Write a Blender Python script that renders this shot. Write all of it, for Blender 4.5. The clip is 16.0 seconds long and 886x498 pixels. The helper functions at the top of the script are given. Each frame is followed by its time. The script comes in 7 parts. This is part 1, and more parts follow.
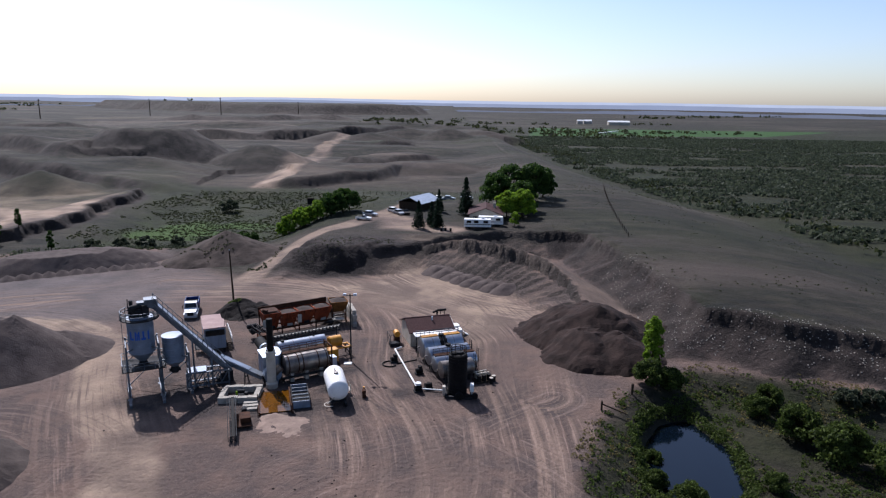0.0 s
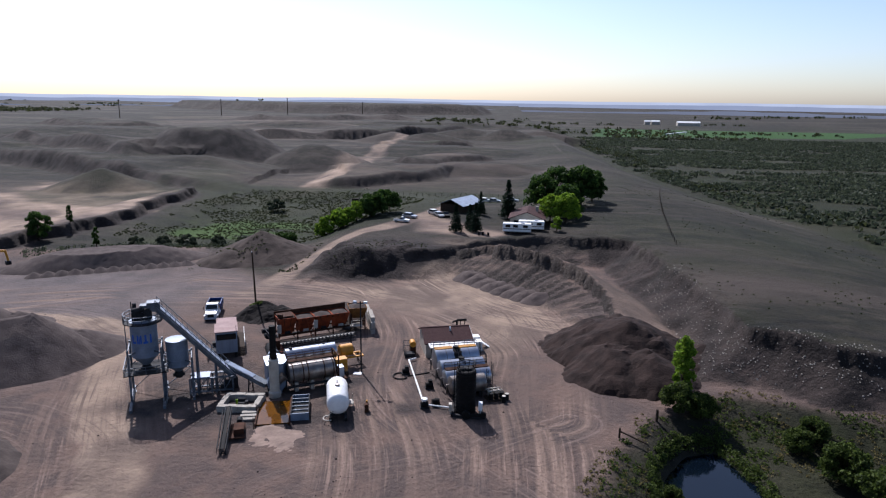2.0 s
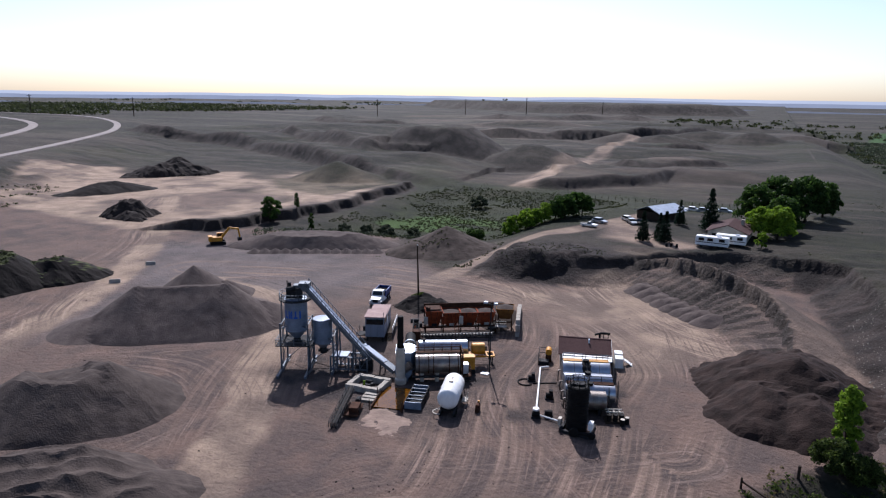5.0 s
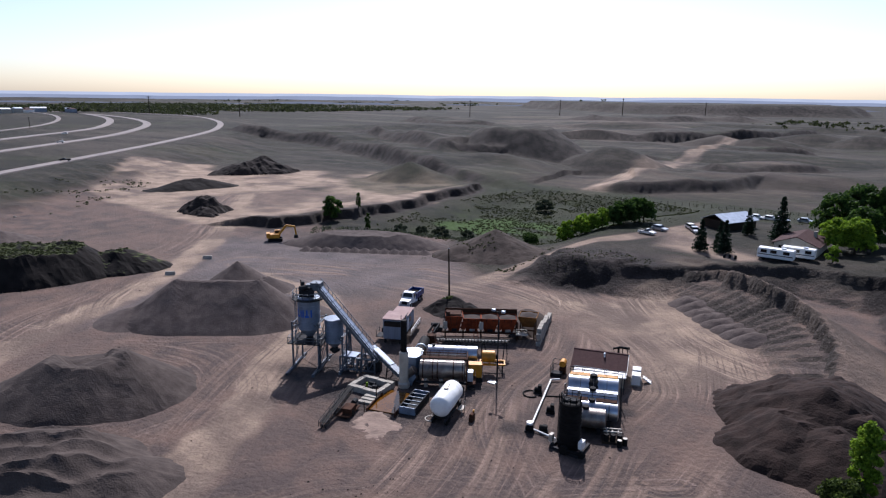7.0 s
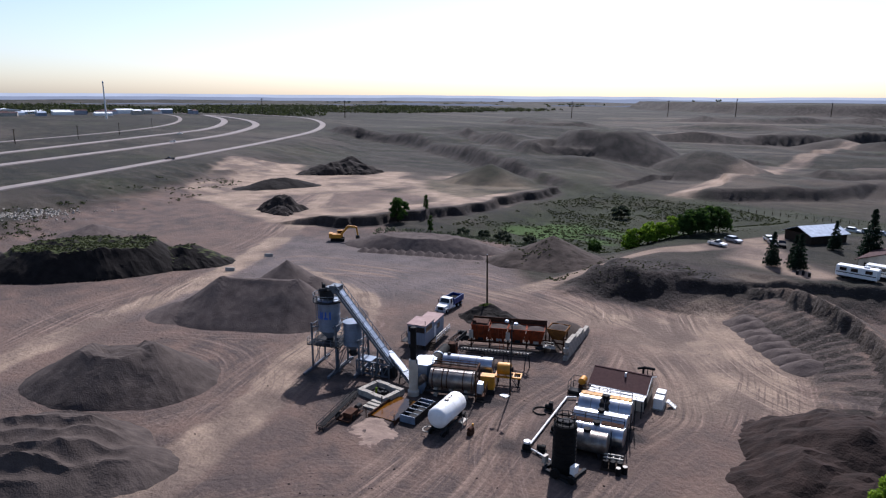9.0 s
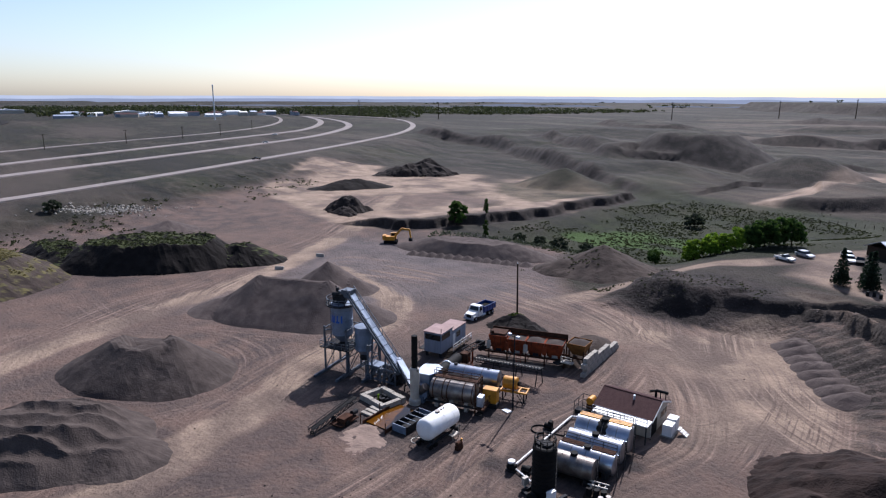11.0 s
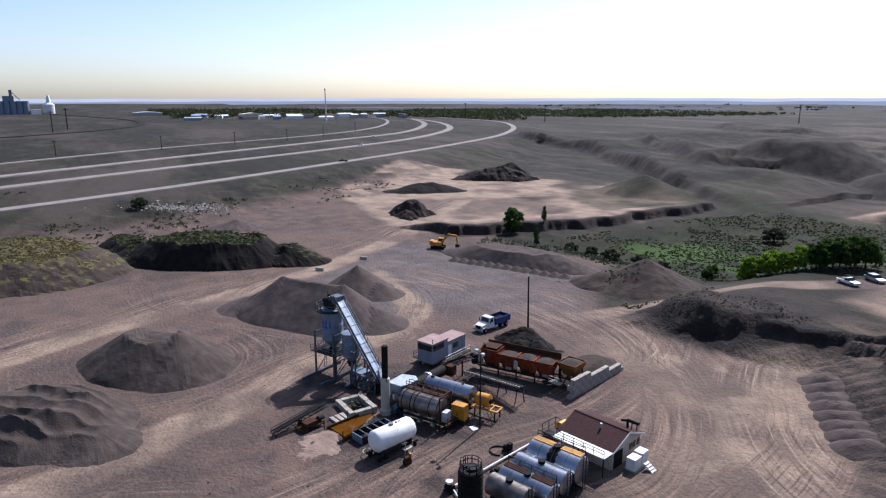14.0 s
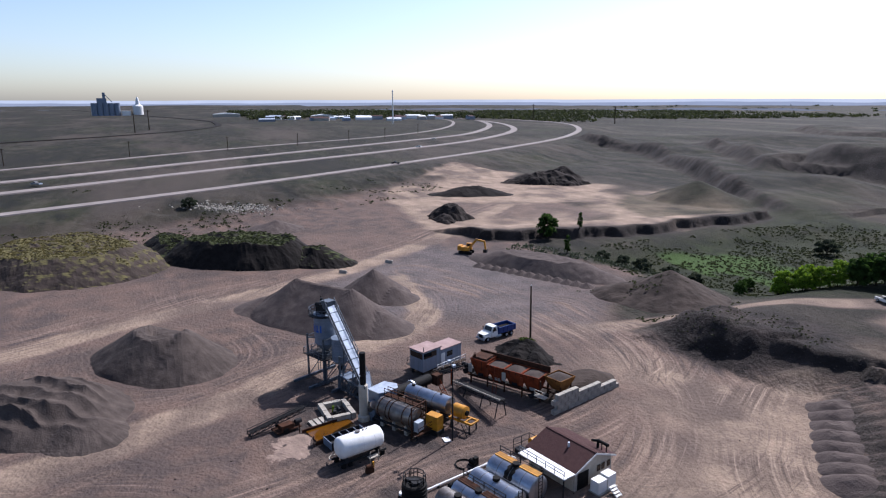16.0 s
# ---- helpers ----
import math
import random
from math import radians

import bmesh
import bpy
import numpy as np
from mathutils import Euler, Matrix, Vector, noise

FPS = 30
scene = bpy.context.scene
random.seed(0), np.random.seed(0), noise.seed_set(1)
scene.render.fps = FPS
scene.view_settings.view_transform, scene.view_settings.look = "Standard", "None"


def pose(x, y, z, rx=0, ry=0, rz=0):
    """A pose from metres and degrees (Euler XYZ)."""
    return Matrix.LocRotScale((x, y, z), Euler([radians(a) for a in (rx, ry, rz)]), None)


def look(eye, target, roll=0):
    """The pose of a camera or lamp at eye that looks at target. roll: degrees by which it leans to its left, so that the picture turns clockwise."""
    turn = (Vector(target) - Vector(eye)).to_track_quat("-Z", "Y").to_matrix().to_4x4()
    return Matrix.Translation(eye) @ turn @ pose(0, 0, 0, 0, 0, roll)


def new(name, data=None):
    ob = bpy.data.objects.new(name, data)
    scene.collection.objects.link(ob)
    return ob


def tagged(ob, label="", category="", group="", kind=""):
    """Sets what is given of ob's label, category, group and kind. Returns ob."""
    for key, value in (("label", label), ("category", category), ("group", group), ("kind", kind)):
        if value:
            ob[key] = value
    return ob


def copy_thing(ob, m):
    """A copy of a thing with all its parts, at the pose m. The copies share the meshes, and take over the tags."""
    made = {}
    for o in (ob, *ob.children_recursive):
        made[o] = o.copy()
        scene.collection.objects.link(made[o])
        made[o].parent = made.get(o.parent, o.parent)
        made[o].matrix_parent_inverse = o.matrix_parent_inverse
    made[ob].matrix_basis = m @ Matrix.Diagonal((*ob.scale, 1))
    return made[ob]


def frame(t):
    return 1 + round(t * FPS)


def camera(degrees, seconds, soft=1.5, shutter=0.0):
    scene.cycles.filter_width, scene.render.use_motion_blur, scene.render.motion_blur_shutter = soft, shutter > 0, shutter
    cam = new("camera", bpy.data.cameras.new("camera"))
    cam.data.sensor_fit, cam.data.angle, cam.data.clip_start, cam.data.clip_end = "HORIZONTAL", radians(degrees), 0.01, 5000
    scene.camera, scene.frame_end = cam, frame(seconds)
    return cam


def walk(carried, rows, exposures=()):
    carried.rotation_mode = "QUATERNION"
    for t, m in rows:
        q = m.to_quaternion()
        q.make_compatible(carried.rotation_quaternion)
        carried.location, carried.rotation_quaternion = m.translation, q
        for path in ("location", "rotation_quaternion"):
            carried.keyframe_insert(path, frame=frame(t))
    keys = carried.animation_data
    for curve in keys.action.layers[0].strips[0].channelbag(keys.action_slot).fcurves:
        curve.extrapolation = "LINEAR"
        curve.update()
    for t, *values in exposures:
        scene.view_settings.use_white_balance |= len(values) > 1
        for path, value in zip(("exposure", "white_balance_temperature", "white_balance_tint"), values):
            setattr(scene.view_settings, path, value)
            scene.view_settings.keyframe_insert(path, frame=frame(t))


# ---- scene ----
cam = camera(68.3, 16.0, soft=1.2)
METRES, EYE, TILT, LEAN, TURN = 93.9, 40.0, 0.0, 0.0, 0.0
ROWS = [
    (0.0, 0.0, 0.0, 0.0, 0.19, -12.78, -0.83),
    (0.5, 0.0093, 0.0267, 0.0006, 1.08, -12.78, -0.86),
    (1.0, 0.0262, 0.0449, 0.0004, 2.37, -12.79, -0.83),
    (1.5, 0.0488, 0.0555, 0.0005, 4.01, -12.82, -0.87),
    (2.0, 0.0734, 0.0612, 0.0003, 5.85, -12.85, -0.8),
    (2.5, 0.0972, 0.0662, -0.0001, 7.89, -12.9, -0.76),
    (3.0, 0.1196, 0.0705, -0.0, 9.42, -12.96, -0.71),
    (3.5, 0.1424, 0.0758, -0.0001, 11.27, -12.97, -0.69),
    (4.0, 0.1654, 0.0836, 0.002, 15.68, -13.01, -0.71),
    (4.5, 0.1909, 0.0939, 0.0047, 21.58, -13.09, -0.73),
    (5.0, 0.2187, 0.1077, 0.0062, 26.7, -13.15, -0.73),
    (7.5, 0.3504, 0.2116, 0.0126, 36.83, -13.2, -0.55),
    (8.0, 0.3734, 0.2364, 0.0142, 39.19, -13.21, -0.49),
    (8.5, 0.3956, 0.2617, 0.0158, 41.73, -13.2, -0.43),
    (9.0, 0.4166, 0.2882, 0.0178, 44.29, -13.19, -0.36),
    (9.5, 0.4361, 0.3161, 0.0197, 46.8, -13.17, -0.29),
    (12.0, 0.5267, 0.4597, 0.0286, 56.14, -13.1, -0.09),
    (12.5, 0.5433, 0.4889, 0.0304, 57.79, -13.07, -0.05),
    (13.0, 0.5593, 0.5186, 0.0323, 59.44, -13.05, -0.02),
    (13.5, 0.5742, 0.5488, 0.0345, 61.09, -13.01, 0.01),
    (14.0, 0.588, 0.5795, 0.037, 62.74, -12.98, 0.03),
    (14.5, 0.6008, 0.6105, 0.0395, 64.36, -12.94, 0.06),
    (15.0, 0.613, 0.6416, 0.0419, 65.95, -12.92, 0.08),
    (15.5, 0.6245, 0.6731, 0.0446, 67.51, -12.89, 0.11),
    (16.0, 0.6352, 0.705, 0.047, 69.05, -12.88, 0.13),
]
walk(cam, [(t, pose(0, 0, EYE, TILT, LEAN, TURN) @ pose(METRES * x, METRES * y, METRES * z, 90 + pitch, roll, yaw)) for t, x, y, z, yaw, pitch, roll in ROWS],
     exposures=((0.0, 0.54, 5850, 17), (7.5, 0.52, 5850, 17), (16.0, 0.68, 5850, 17)))

# ---- daylight ----
SUN_UP, SUN_SIDE = 46.0, 30.0   # degrees above the horizon; degrees from +y towards -x
sun_dir = Vector((-math.sin(radians(SUN_SIDE)) * math.cos(radians(SUN_UP)),
                  math.cos(radians(SUN_SIDE)) * math.cos(radians(SUN_UP)), math.sin(radians(SUN_UP))))
world = bpy.data.worlds.new("sky")
scene.world = world
world.use_nodes = True
wn = world.node_tree.nodes
sky = wn.new("ShaderNodeTexSky")
sky.sky_type = "NISHITA"
sky.sun_disc = False
sky.sun_elevation, sky.sun_rotation = radians(SUN_UP), radians(-SUN_SIDE)
sky.dust_density, sky.air_density, sky.ozone_density = 2.2, 0.95, 1.0
sky.altitude = 800
world.node_tree.links.new(sky.outputs[0], wn["Background"].inputs[0])
wn["Background"].inputs[1].default_value = 0.100
lamp = bpy.data.lights.new("sun", "SUN")
lamp.energy, lamp.angle, lamp.color = 5.0, radians(0.6), (1.0, 0.96, 0.91)
new("sun", lamp).matrix_world = look(sun_dir * 400, (0, 0, 0))


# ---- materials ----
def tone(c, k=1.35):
    """A base colour with the contrast of harsh light put in; darks drop most."""
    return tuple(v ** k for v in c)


def mat(name, colour, colour2=None, rough=0.8, metal=0.0, scale=3.0, bump=0.15, streak=(1, 1, 1), spread=0.5):
    """A surface whose colour wanders between two tones at two scales, with fine relief."""
    m = bpy.data.materials.new(name)
    m.use_nodes = True
    n, l = m.node_tree.nodes, m.node_tree.links
    p = n["Principled BSDF"]
    tc, mp = n.new("ShaderNodeTexCoord"), n.new("ShaderNodeMapping")
    mp.inputs["Scale"].default_value = streak
    l.new(tc.outputs["Object"], mp.inputs[0])
    a, b = n.new("ShaderNodeTexNoise"), n.new("ShaderNodeTexNoise")
    a.inputs["Scale"].default_value, a.inputs["Detail"].default_value = scale, 6
    b.inputs["Scale"].default_value, b.inputs["Detail"].default_value = scale * 9, 4
    l.new(mp.outputs[0], a.inputs[0])
    l.new(mp.outputs[0], b.inputs[0])
    add = n.new("ShaderNodeMath")
    add.operation = "MULTIPLY_ADD"
    l.new(b.outputs[0], add.inputs[0])
    add.inputs[1].default_value = 0.35
    l.new(a.outputs[0], add.inputs[2])
    r = n.new("ShaderNodeMapRange")
    r.inputs[1].default_value, r.inputs[2].default_value = 0.68 - spread / 2, 0.68 + spread / 2
    l.new(add.outputs[0], r.inputs[0])
    mix = n.new("ShaderNodeMix")
    mix.data_type = "RGBA"
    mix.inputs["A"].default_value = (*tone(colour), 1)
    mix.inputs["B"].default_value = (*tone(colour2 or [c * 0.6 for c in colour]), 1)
    l.new(r.outputs[0], mix.inputs["Factor"])
    l.new(mix.outputs["Result"], p.inputs["Base Color"])
    p.inputs["Roughness"].default_value, p.inputs["Metallic"].default_value = rough, metal
    p.inputs["Specular IOR Level"].default_value = 0.12 if rough > 0.7 else 0.4
    if bump:
        bn = n.new("ShaderNodeBump")
        bn.inputs["Strength"].default_value, bn.inputs["Distance"].default_value = bump, 0.1
        l.new(b.outputs[0], bn.inputs["Height"])
        l.new(bn.outputs[0], p.inputs["Normal"])
    return m


def leaf_mat(name, dark, light):
    """Foliage: each clump has a tone of its own, and some light passes through."""
    m = bpy.data.materials.new(name)
    m.use_nodes = True
    n, l = m.node_tree.nodes, m.node_tree.links
    p = n["Principled BSDF"]
    g = n.new("ShaderNodeNewGeometry")
    mix = n.new("ShaderNodeMix")
    mix.data_type = "RGBA"
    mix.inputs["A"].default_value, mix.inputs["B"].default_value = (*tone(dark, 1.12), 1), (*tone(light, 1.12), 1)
    l.new(g.outputs["Random Per Island"], mix.inputs["Factor"])
    l.new(mix.outputs["Result"], p.inputs["Base Color"])
    p.inputs["Roughness"].default_value = 0.7
    p.inputs["Specular IOR Level"].default_value = 0.12
    t = n.new("ShaderNodeBsdfTranslucent")
    l.new(mix.outputs["Result"], t.inputs[0])
    s = n.new("ShaderNodeMixShader")
    s.inputs[0].default_value = 0.45
    l.new(p.outputs[0], s.inputs[1])
    l.new(t.outputs[0], s.inputs[2])
    l.new(s.outputs[0], n["Material Output"].inputs[0])
    return m


STEEL = mat("bare_steel", (0.52, 0.55, 0.60), (0.30, 0.31, 0.33), 0.28, 0.9, 0.8, 0.1, spread=0.6)
DULL_STEEL = mat("weathered_steel", (0.36, 0.34, 0.32), (0.16, 0.13, 0.11), 0.42, 0.75, 0.9, 0.2)
GREY_PAINT = mat("grey_blue_paint", (0.27, 0.32, 0.39), (0.17, 0.20, 0.25), 0.5, 0.2, 0.7, 0.1)
DARK_STEEL = mat("dark_frame_steel", (0.07, 0.072, 0.078), (0.035, 0.032, 0.03), 0.75, 0.1, 1.5, 0.2)
FRAME = mat("grey_frame_steel", (0.20, 0.23, 0.27), (0.10, 0.11, 0.12), 0.55, 0.4, 1.5, 0.2)
BELT = mat("galvanised_cover", (0.55, 0.60, 0.66), (0.36, 0.39, 0.43), 0.45, 0.5, 1.0, 0.1)
RUST = mat("rusty_orange_steel", (0.36, 0.105, 0.045), (0.13, 0.05, 0.03), 0.8, 0.1, 1.2, 0.3)
BROWN_RUST = mat("brown_rust", (0.13, 0.07, 0.045), (0.06, 0.035, 0.025), 0.85, 0.1, 1.4, 0.3)
OCHRE = mat("rusty_ochre_steel", (0.30, 0.165, 0.06), (0.15, 0.075, 0.035), 0.8, 0.1, 1.0, 0.3)
YELLOW = mat("yellow_paint", (0.62, 0.34, 0.03), (0.36, 0.19, 0.03), 0.5, 0.1, 1.2, 0.1)
WHITE = mat("white_paint", (0.80, 0.80, 0.79), (0.62, 0.61, 0.58), 0.4, 0.0, 0.8, 0.05, spread=0.7)
CREAM = mat("cream_paint", (0.52, 0.48, 0.42), (0.36, 0.33, 0.28), 0.6, 0.0, 0.8, 0.1)
BLACK = mat("black_tar_steel", (0.016, 0.016, 0.017), (0.035, 0.032, 0.03), 0.75, 0.0, 2.0, 0.2)
RUBBER = mat("tyre_rubber", (0.02, 0.02, 0.02), (0.035, 0.033, 0.03), 0.85, 0, 4, 0.2)
BLUE = mat("blue_truck_paint", (0.03, 0.10, 0.30), (0.02, 0.06, 0.18), 0.35, 0.1, 1.0, 0.05)
BLUE_MARK = mat("blue_lettering", (0.03, 0.16, 0.50), (0.02, 0.10, 0.36), 0.5, 0, 2, 0)
GLASS = mat("dark_glass", (0.02, 0.025, 0.03), (0.03, 0.035, 0.04), 0.06, 0.0, 1, 0)
ROOF = mat("brown_shingle", (0.115, 0.066, 0.062), (0.085, 0.050, 0.048), 0.85, 0, 2.5, 0.4)
ROOF_PALE = mat("pinkish_membrane_roof", (0.42, 0.33, 0.31), (0.32, 0.24, 0.22), 0.8, 0, 1.0, 0.1)
WALL_GREY = mat("grey_siding", (0.33, 0.36, 0.41), (0.25, 0.27, 0.31), 0.6, 0.1, 0.6, 0.1, (6, 6, 0.3))
CONCRETE = mat("concrete_block", (0.46, 0.43, 0.38), (0.30, 0.28, 0.25), 0.9, 0, 1.4, 0.3)
WOOD = mat("weathered_wood", (0.10, 0.075, 0.055), (0.05, 0.037, 0.03), 0.85, 0, 2.0, 0.3, (8, 8, 0.5))
BARK = mat("bark", (0.10, 0.075, 0.055), (0.045, 0.035, 0.027), 0.9, 0, 3, 0.5, (4, 4, 0.6))
WATER = mat("dark_pond_water", (0.008, 0.014, 0.024), (0.010, 0.018, 0.028), 0.06, 0, 0.3, 0.02)
MUD_WATER = mat("ochre_pit_water", (0.20, 0.10, 0.015), (0.12, 0.06, 0.01), 0.05, 0, 0.4, 0.0)
ASPHALT = mat("worn_highway_concrete", (0.33, 0.295, 0.275), (0.25, 0.225, 0.21), 0.85, 0, 0.12, 0.1)
GRAVEL = mat("grey_gravel", (0.165, 0.138, 0.126), (0.105, 0.086, 0.079), 0.95, 0, 0.6, 0.8)
GRAVEL_DARK = mat("dark_gravel", (0.145, 0.121, 0.108), (0.085, 0.071, 0.064), 0.95, 0, 0.6, 0.8)
MILLINGS = mat("brown_asphalt_millings", (0.080, 0.057, 0.048), (0.031, 0.023, 0.020), 0.95, 0, 0.5, 0.9)
TOPSOIL = mat("dark_topsoil", (0.048, 0.041, 0.037), (0.024, 0.021, 0.019), 0.95, 0, 0.5, 0.7)
SOIL_PALE = mat("brown_earth", (0.128, 0.103, 0.088), (0.060, 0.049, 0.042), 0.95, 0, 0.4, 0.7)
SOIL_DARK = mat("dark_clay", (0.085, 0.071, 0.063), (0.040, 0.033, 0.029), 0.95, 0, 0.5, 0.8)


def grassed(name, earth, blade, blade2):
    """Earth that has grown over with grass wherever it lies level."""
    m = mat(name, *earth, 0.95, 0, 0.5, 0.7)
    n, l = m.node_tree.nodes, m.node_tree.links
    p = n["Principled BSDF"]
    under = p.inputs["Base Color"].links[0].from_socket
    geo, sep, t = n.new("ShaderNodeNewGeometry"), n.new("ShaderNodeSeparateXYZ"), n.new("ShaderNodeTexNoise")
    t.inputs["Scale"].default_value, t.inputs["Detail"].default_value = 0.5, 6
    l.new(geo.outputs["Position"], t.inputs[0])
    l.new(geo.outputs["Normal"], sep.inputs[0])
    add, r = n.new("ShaderNodeMath"), n.new("ShaderNodeMapRange")
    add.operation = "MULTIPLY_ADD"
    add.inputs[1].default_value = 0.25
    l.new(t.outputs[0], add.inputs[0])
    l.new(sep.outputs[2], add.inputs[2])
    r.inputs[1].default_value, r.inputs[2].default_value = 1.0, 1.07
    l.new(add.outputs[0], r.inputs[0])
    green, over = n.new("ShaderNodeMix"), n.new("ShaderNodeMix")
    green.data_type = over.data_type = "RGBA"
    green.inputs["A"].default_value, green.inputs["B"].default_value = (*blade, 1), (*blade2, 1)
    l.new(t.outputs[0], green.inputs["Factor"])
    l.new(r.outputs[0], over.inputs["Factor"])
    l.new(under, over.inputs["A"])
    l.new(green.outputs["Result"], over.inputs["B"])
    l.new(over.outputs["Result"], p.inputs["Base Color"])
    return m


TOPSOIL_GRASSED = grassed("grassed_topsoil", ((0.048, 0.041, 0.037), (0.024, 0.021, 0.019)), (0.020, 0.027, 0.009), (0.060, 0.068, 0.024))
SOIL_GRASSED = grassed("grassed_earth", ((0.115, 0.093, 0.080), (0.056, 0.046, 0.040)), (0.045, 0.044, 0.018), (0.120, 0.100, 0.042))
SPILL = mat("pale_spilt_sand", (0.36, 0.285, 0.24), (0.22, 0.175, 0.15), 0.95, 0, 0.5, 0.5)
LEAF = leaf_mat("tree_leaves", (0.022, 0.050, 0.012), (0.075, 0.125, 0.028))
LEAF_BRIGHT = leaf_mat("bright_willow_leaves", (0.08, 0.14, 0.015), (0.24, 0.35, 0.035))
LEAF_SPRUCE = leaf_mat("spruce_needles", (0.008, 0.018, 0.012), (0.022, 0.04, 0.022))
LEAF_SAGE = leaf_mat("grey_green_scrub", (0.035, 0.046, 0.030), (0.085, 0.098, 0.062))
LEAF_SCRUB = leaf_mat("dark_scrub", (0.024, 0.031, 0.015), (0.066, 0.076, 0.033))
LEAF_OLIVE = leaf_mat("olive_willow_leaves", (0.020, 0.033, 0.009), (0.105, 0.140, 0.034))
STRAW = leaf_mat("dry_grass", (0.085, 0.080, 0.030), (0.20, 0.165, 0.075))


# ---- mesh tools ----
class Geo:
    """Vertices and faces gathered for one mesh."""
    def __init__(self):
        self.v, self.f = [], []

    def add(self, vs, fs):
        k = len(self.v)
        self.v += [tuple(p) for p in vs]
        self.f += [tuple(i + k for i in f) for f in fs]
        return self

    def box(self, x, y, z, sx, sy, sz, rz=0.0):
        """A box whose bottom's centre is at x, y, z."""
        c, s = math.cos(radians(rz)), math.sin(radians(rz))
        pts = [(dx * sx / 2, dy * sy / 2, dz * sz) for dz in (0, 1) for dx, dy in ((-1, -1), (1, -1), (1, 1), (-1, 1))]
        return self.add([(x + a * c - b * s, y + a * s + b * c, z + h) for a, b, h in pts],
                        [(3, 2, 1, 0), (4, 5, 6, 7), (0, 1, 5, 4), (1, 2, 6, 5), (2, 3, 7, 6), (3, 0, 4, 7)])

    def beam(self, p, q, w, h=None):
        p, q = Vector(p), Vector(q)
        d = (q - p).normalized()
        up = Vector((0, 0, 1)) if abs(d.z) < 0.95 else Vector((0, 1, 0))
        a = d.cross(up).normalized() * (w / 2)
        b = a.cross(d).normalized() * ((h or w) / 2)
        vs = [e + i * a + j * b for e in (p, q) for i, j in ((-1, -1), (1, -1), (1, 1), (-1, 1))]
        return self.add(vs, [(0, 1, 2, 3), (7, 6, 5, 4), (4, 5, 1, 0), (5, 6, 2, 1), (6, 7, 3, 2), (7, 4, 0, 3)])

    def lathe(self, p, q, prof, n=20):
        """A body turned round the line p to q; prof: (share of the way, radius)."""
        p, q = Vector(p), Vector(q)
        d = (q - p)
        u = d.normalized()
        a = u.cross(Vector((0, 0, 1)) if abs(u.z) < 0.95 else Vector((0, 1, 0))).normalized()
        b = u.cross(a)
        vs, fs = [], []
        for k, (t, r) in enumerate(prof):
            for i in range(n):
                g = 2 * math.pi * i / n
                vs.append(p + d * t + (a * math.cos(g) + b * math.sin(g)) * r)
        for k in range(len(prof) - 1):
            for i in range(n):
                j = (i + 1) % n
                fs.append((k * n + i, k * n + j, k * n + n + j, k * n + n + i))
        fs.append(tuple(range(n))[::-1])
        fs.append(tuple(range((len(prof) - 1) * n, len(prof) * n)))
        return self.add(vs, fs)

    def cyl(self, p, q, r, n=10, r2=None):
        return self.lathe(p, q, ((0, r), (1, r if r2 is None else r2)), n)

    def prism(self, pts, z0, z1):
        n = len(pts)
        return self.add([(x, y, z0) for x, y in pts] + [(x, y, z1) for x, y in pts],
                        [tuple(range(n))[::-1], tuple(range(n, 2 * n))] + [(i, (i + 1) % n, n + (i + 1) % n, n + i) for i in range(n)])

    def ring(self, x, y, z, r, w, n=24, a0=0, a1=360):
        """A thin rail bent round in a level circle."""
        ps = [(x + r * math.cos(radians(a0 + (a1 - a0) * i / n)), y + r * math.sin(radians(a0 + (a1 - a0) * i / n)), z) for i in range(n + 1)]
        for i in range(n):
            self.beam(ps[i], ps[i + 1], w)
        return self

    def mesh(self, name, material, sharp=35):
        me = bpy.data.meshes.new(name)
        me.from_pydata(self.v, [], self.f)
        me.materials.append(material)
        if sharp:
            me.shade_smooth()
            me.set_sharp_from_angle(angle=radians(sharp))
        return me


def part(name, geo, material, parent, label="", sharp=35):
    ob = new(name, geo.mesh(name, material, sharp))
    ob.parent = parent
    if label:
        tagged(ob, label)
    return ob


def thing(name, m, label, category, group="", kind=""):
    ob = new(name)
    ob.matrix_world = m
    return tagged(ob, label, category, group, kind)


def single(name, geo, material, label, category, group="", kind="", m=None, sharp=35):
    ob = new(name, geo.mesh(name, material, sharp))
    if m is not None:
        ob.matrix_world = m
    return tagged(ob, label, category, group, kind)


# ---- numbers for land forms ----
TABLE = np.random.RandomState(5).rand(256, 256)


def lattice(x, y):
    i, j = np.floor(x).astype(int), np.floor(y).astype(int)
    u, v = x - i, y - j
    u, v = u * u * (3 - 2 * u), v * v * (3 - 2 * v)
    t = lambda a, b: TABLE[a % 256, b % 256]
    return (t(i, j) * (1 - u) + t(i + 1, j) * u) * (1 - v) + (t(i, j + 1) * (1 - u) + t(i + 1, j + 1) * u) * v


def fbm(x, y, size, octaves=4):
    """Rolling noise from -1 to 1."""
    s, a, w = 0.0, 1.0, 0.0
    for k in range(octaves):
        s = s + a * (2 * lattice(x / size + 17.3 * k, y / size - 9.1 * k) - 1)
        w += a
        a, size = a * 0.5, size * 0.47
    return s / w


def step(a, b, x):
    t = np.clip((x - a) / (b - a), 0, 1)
    return t * t * (3 - 2 * t)


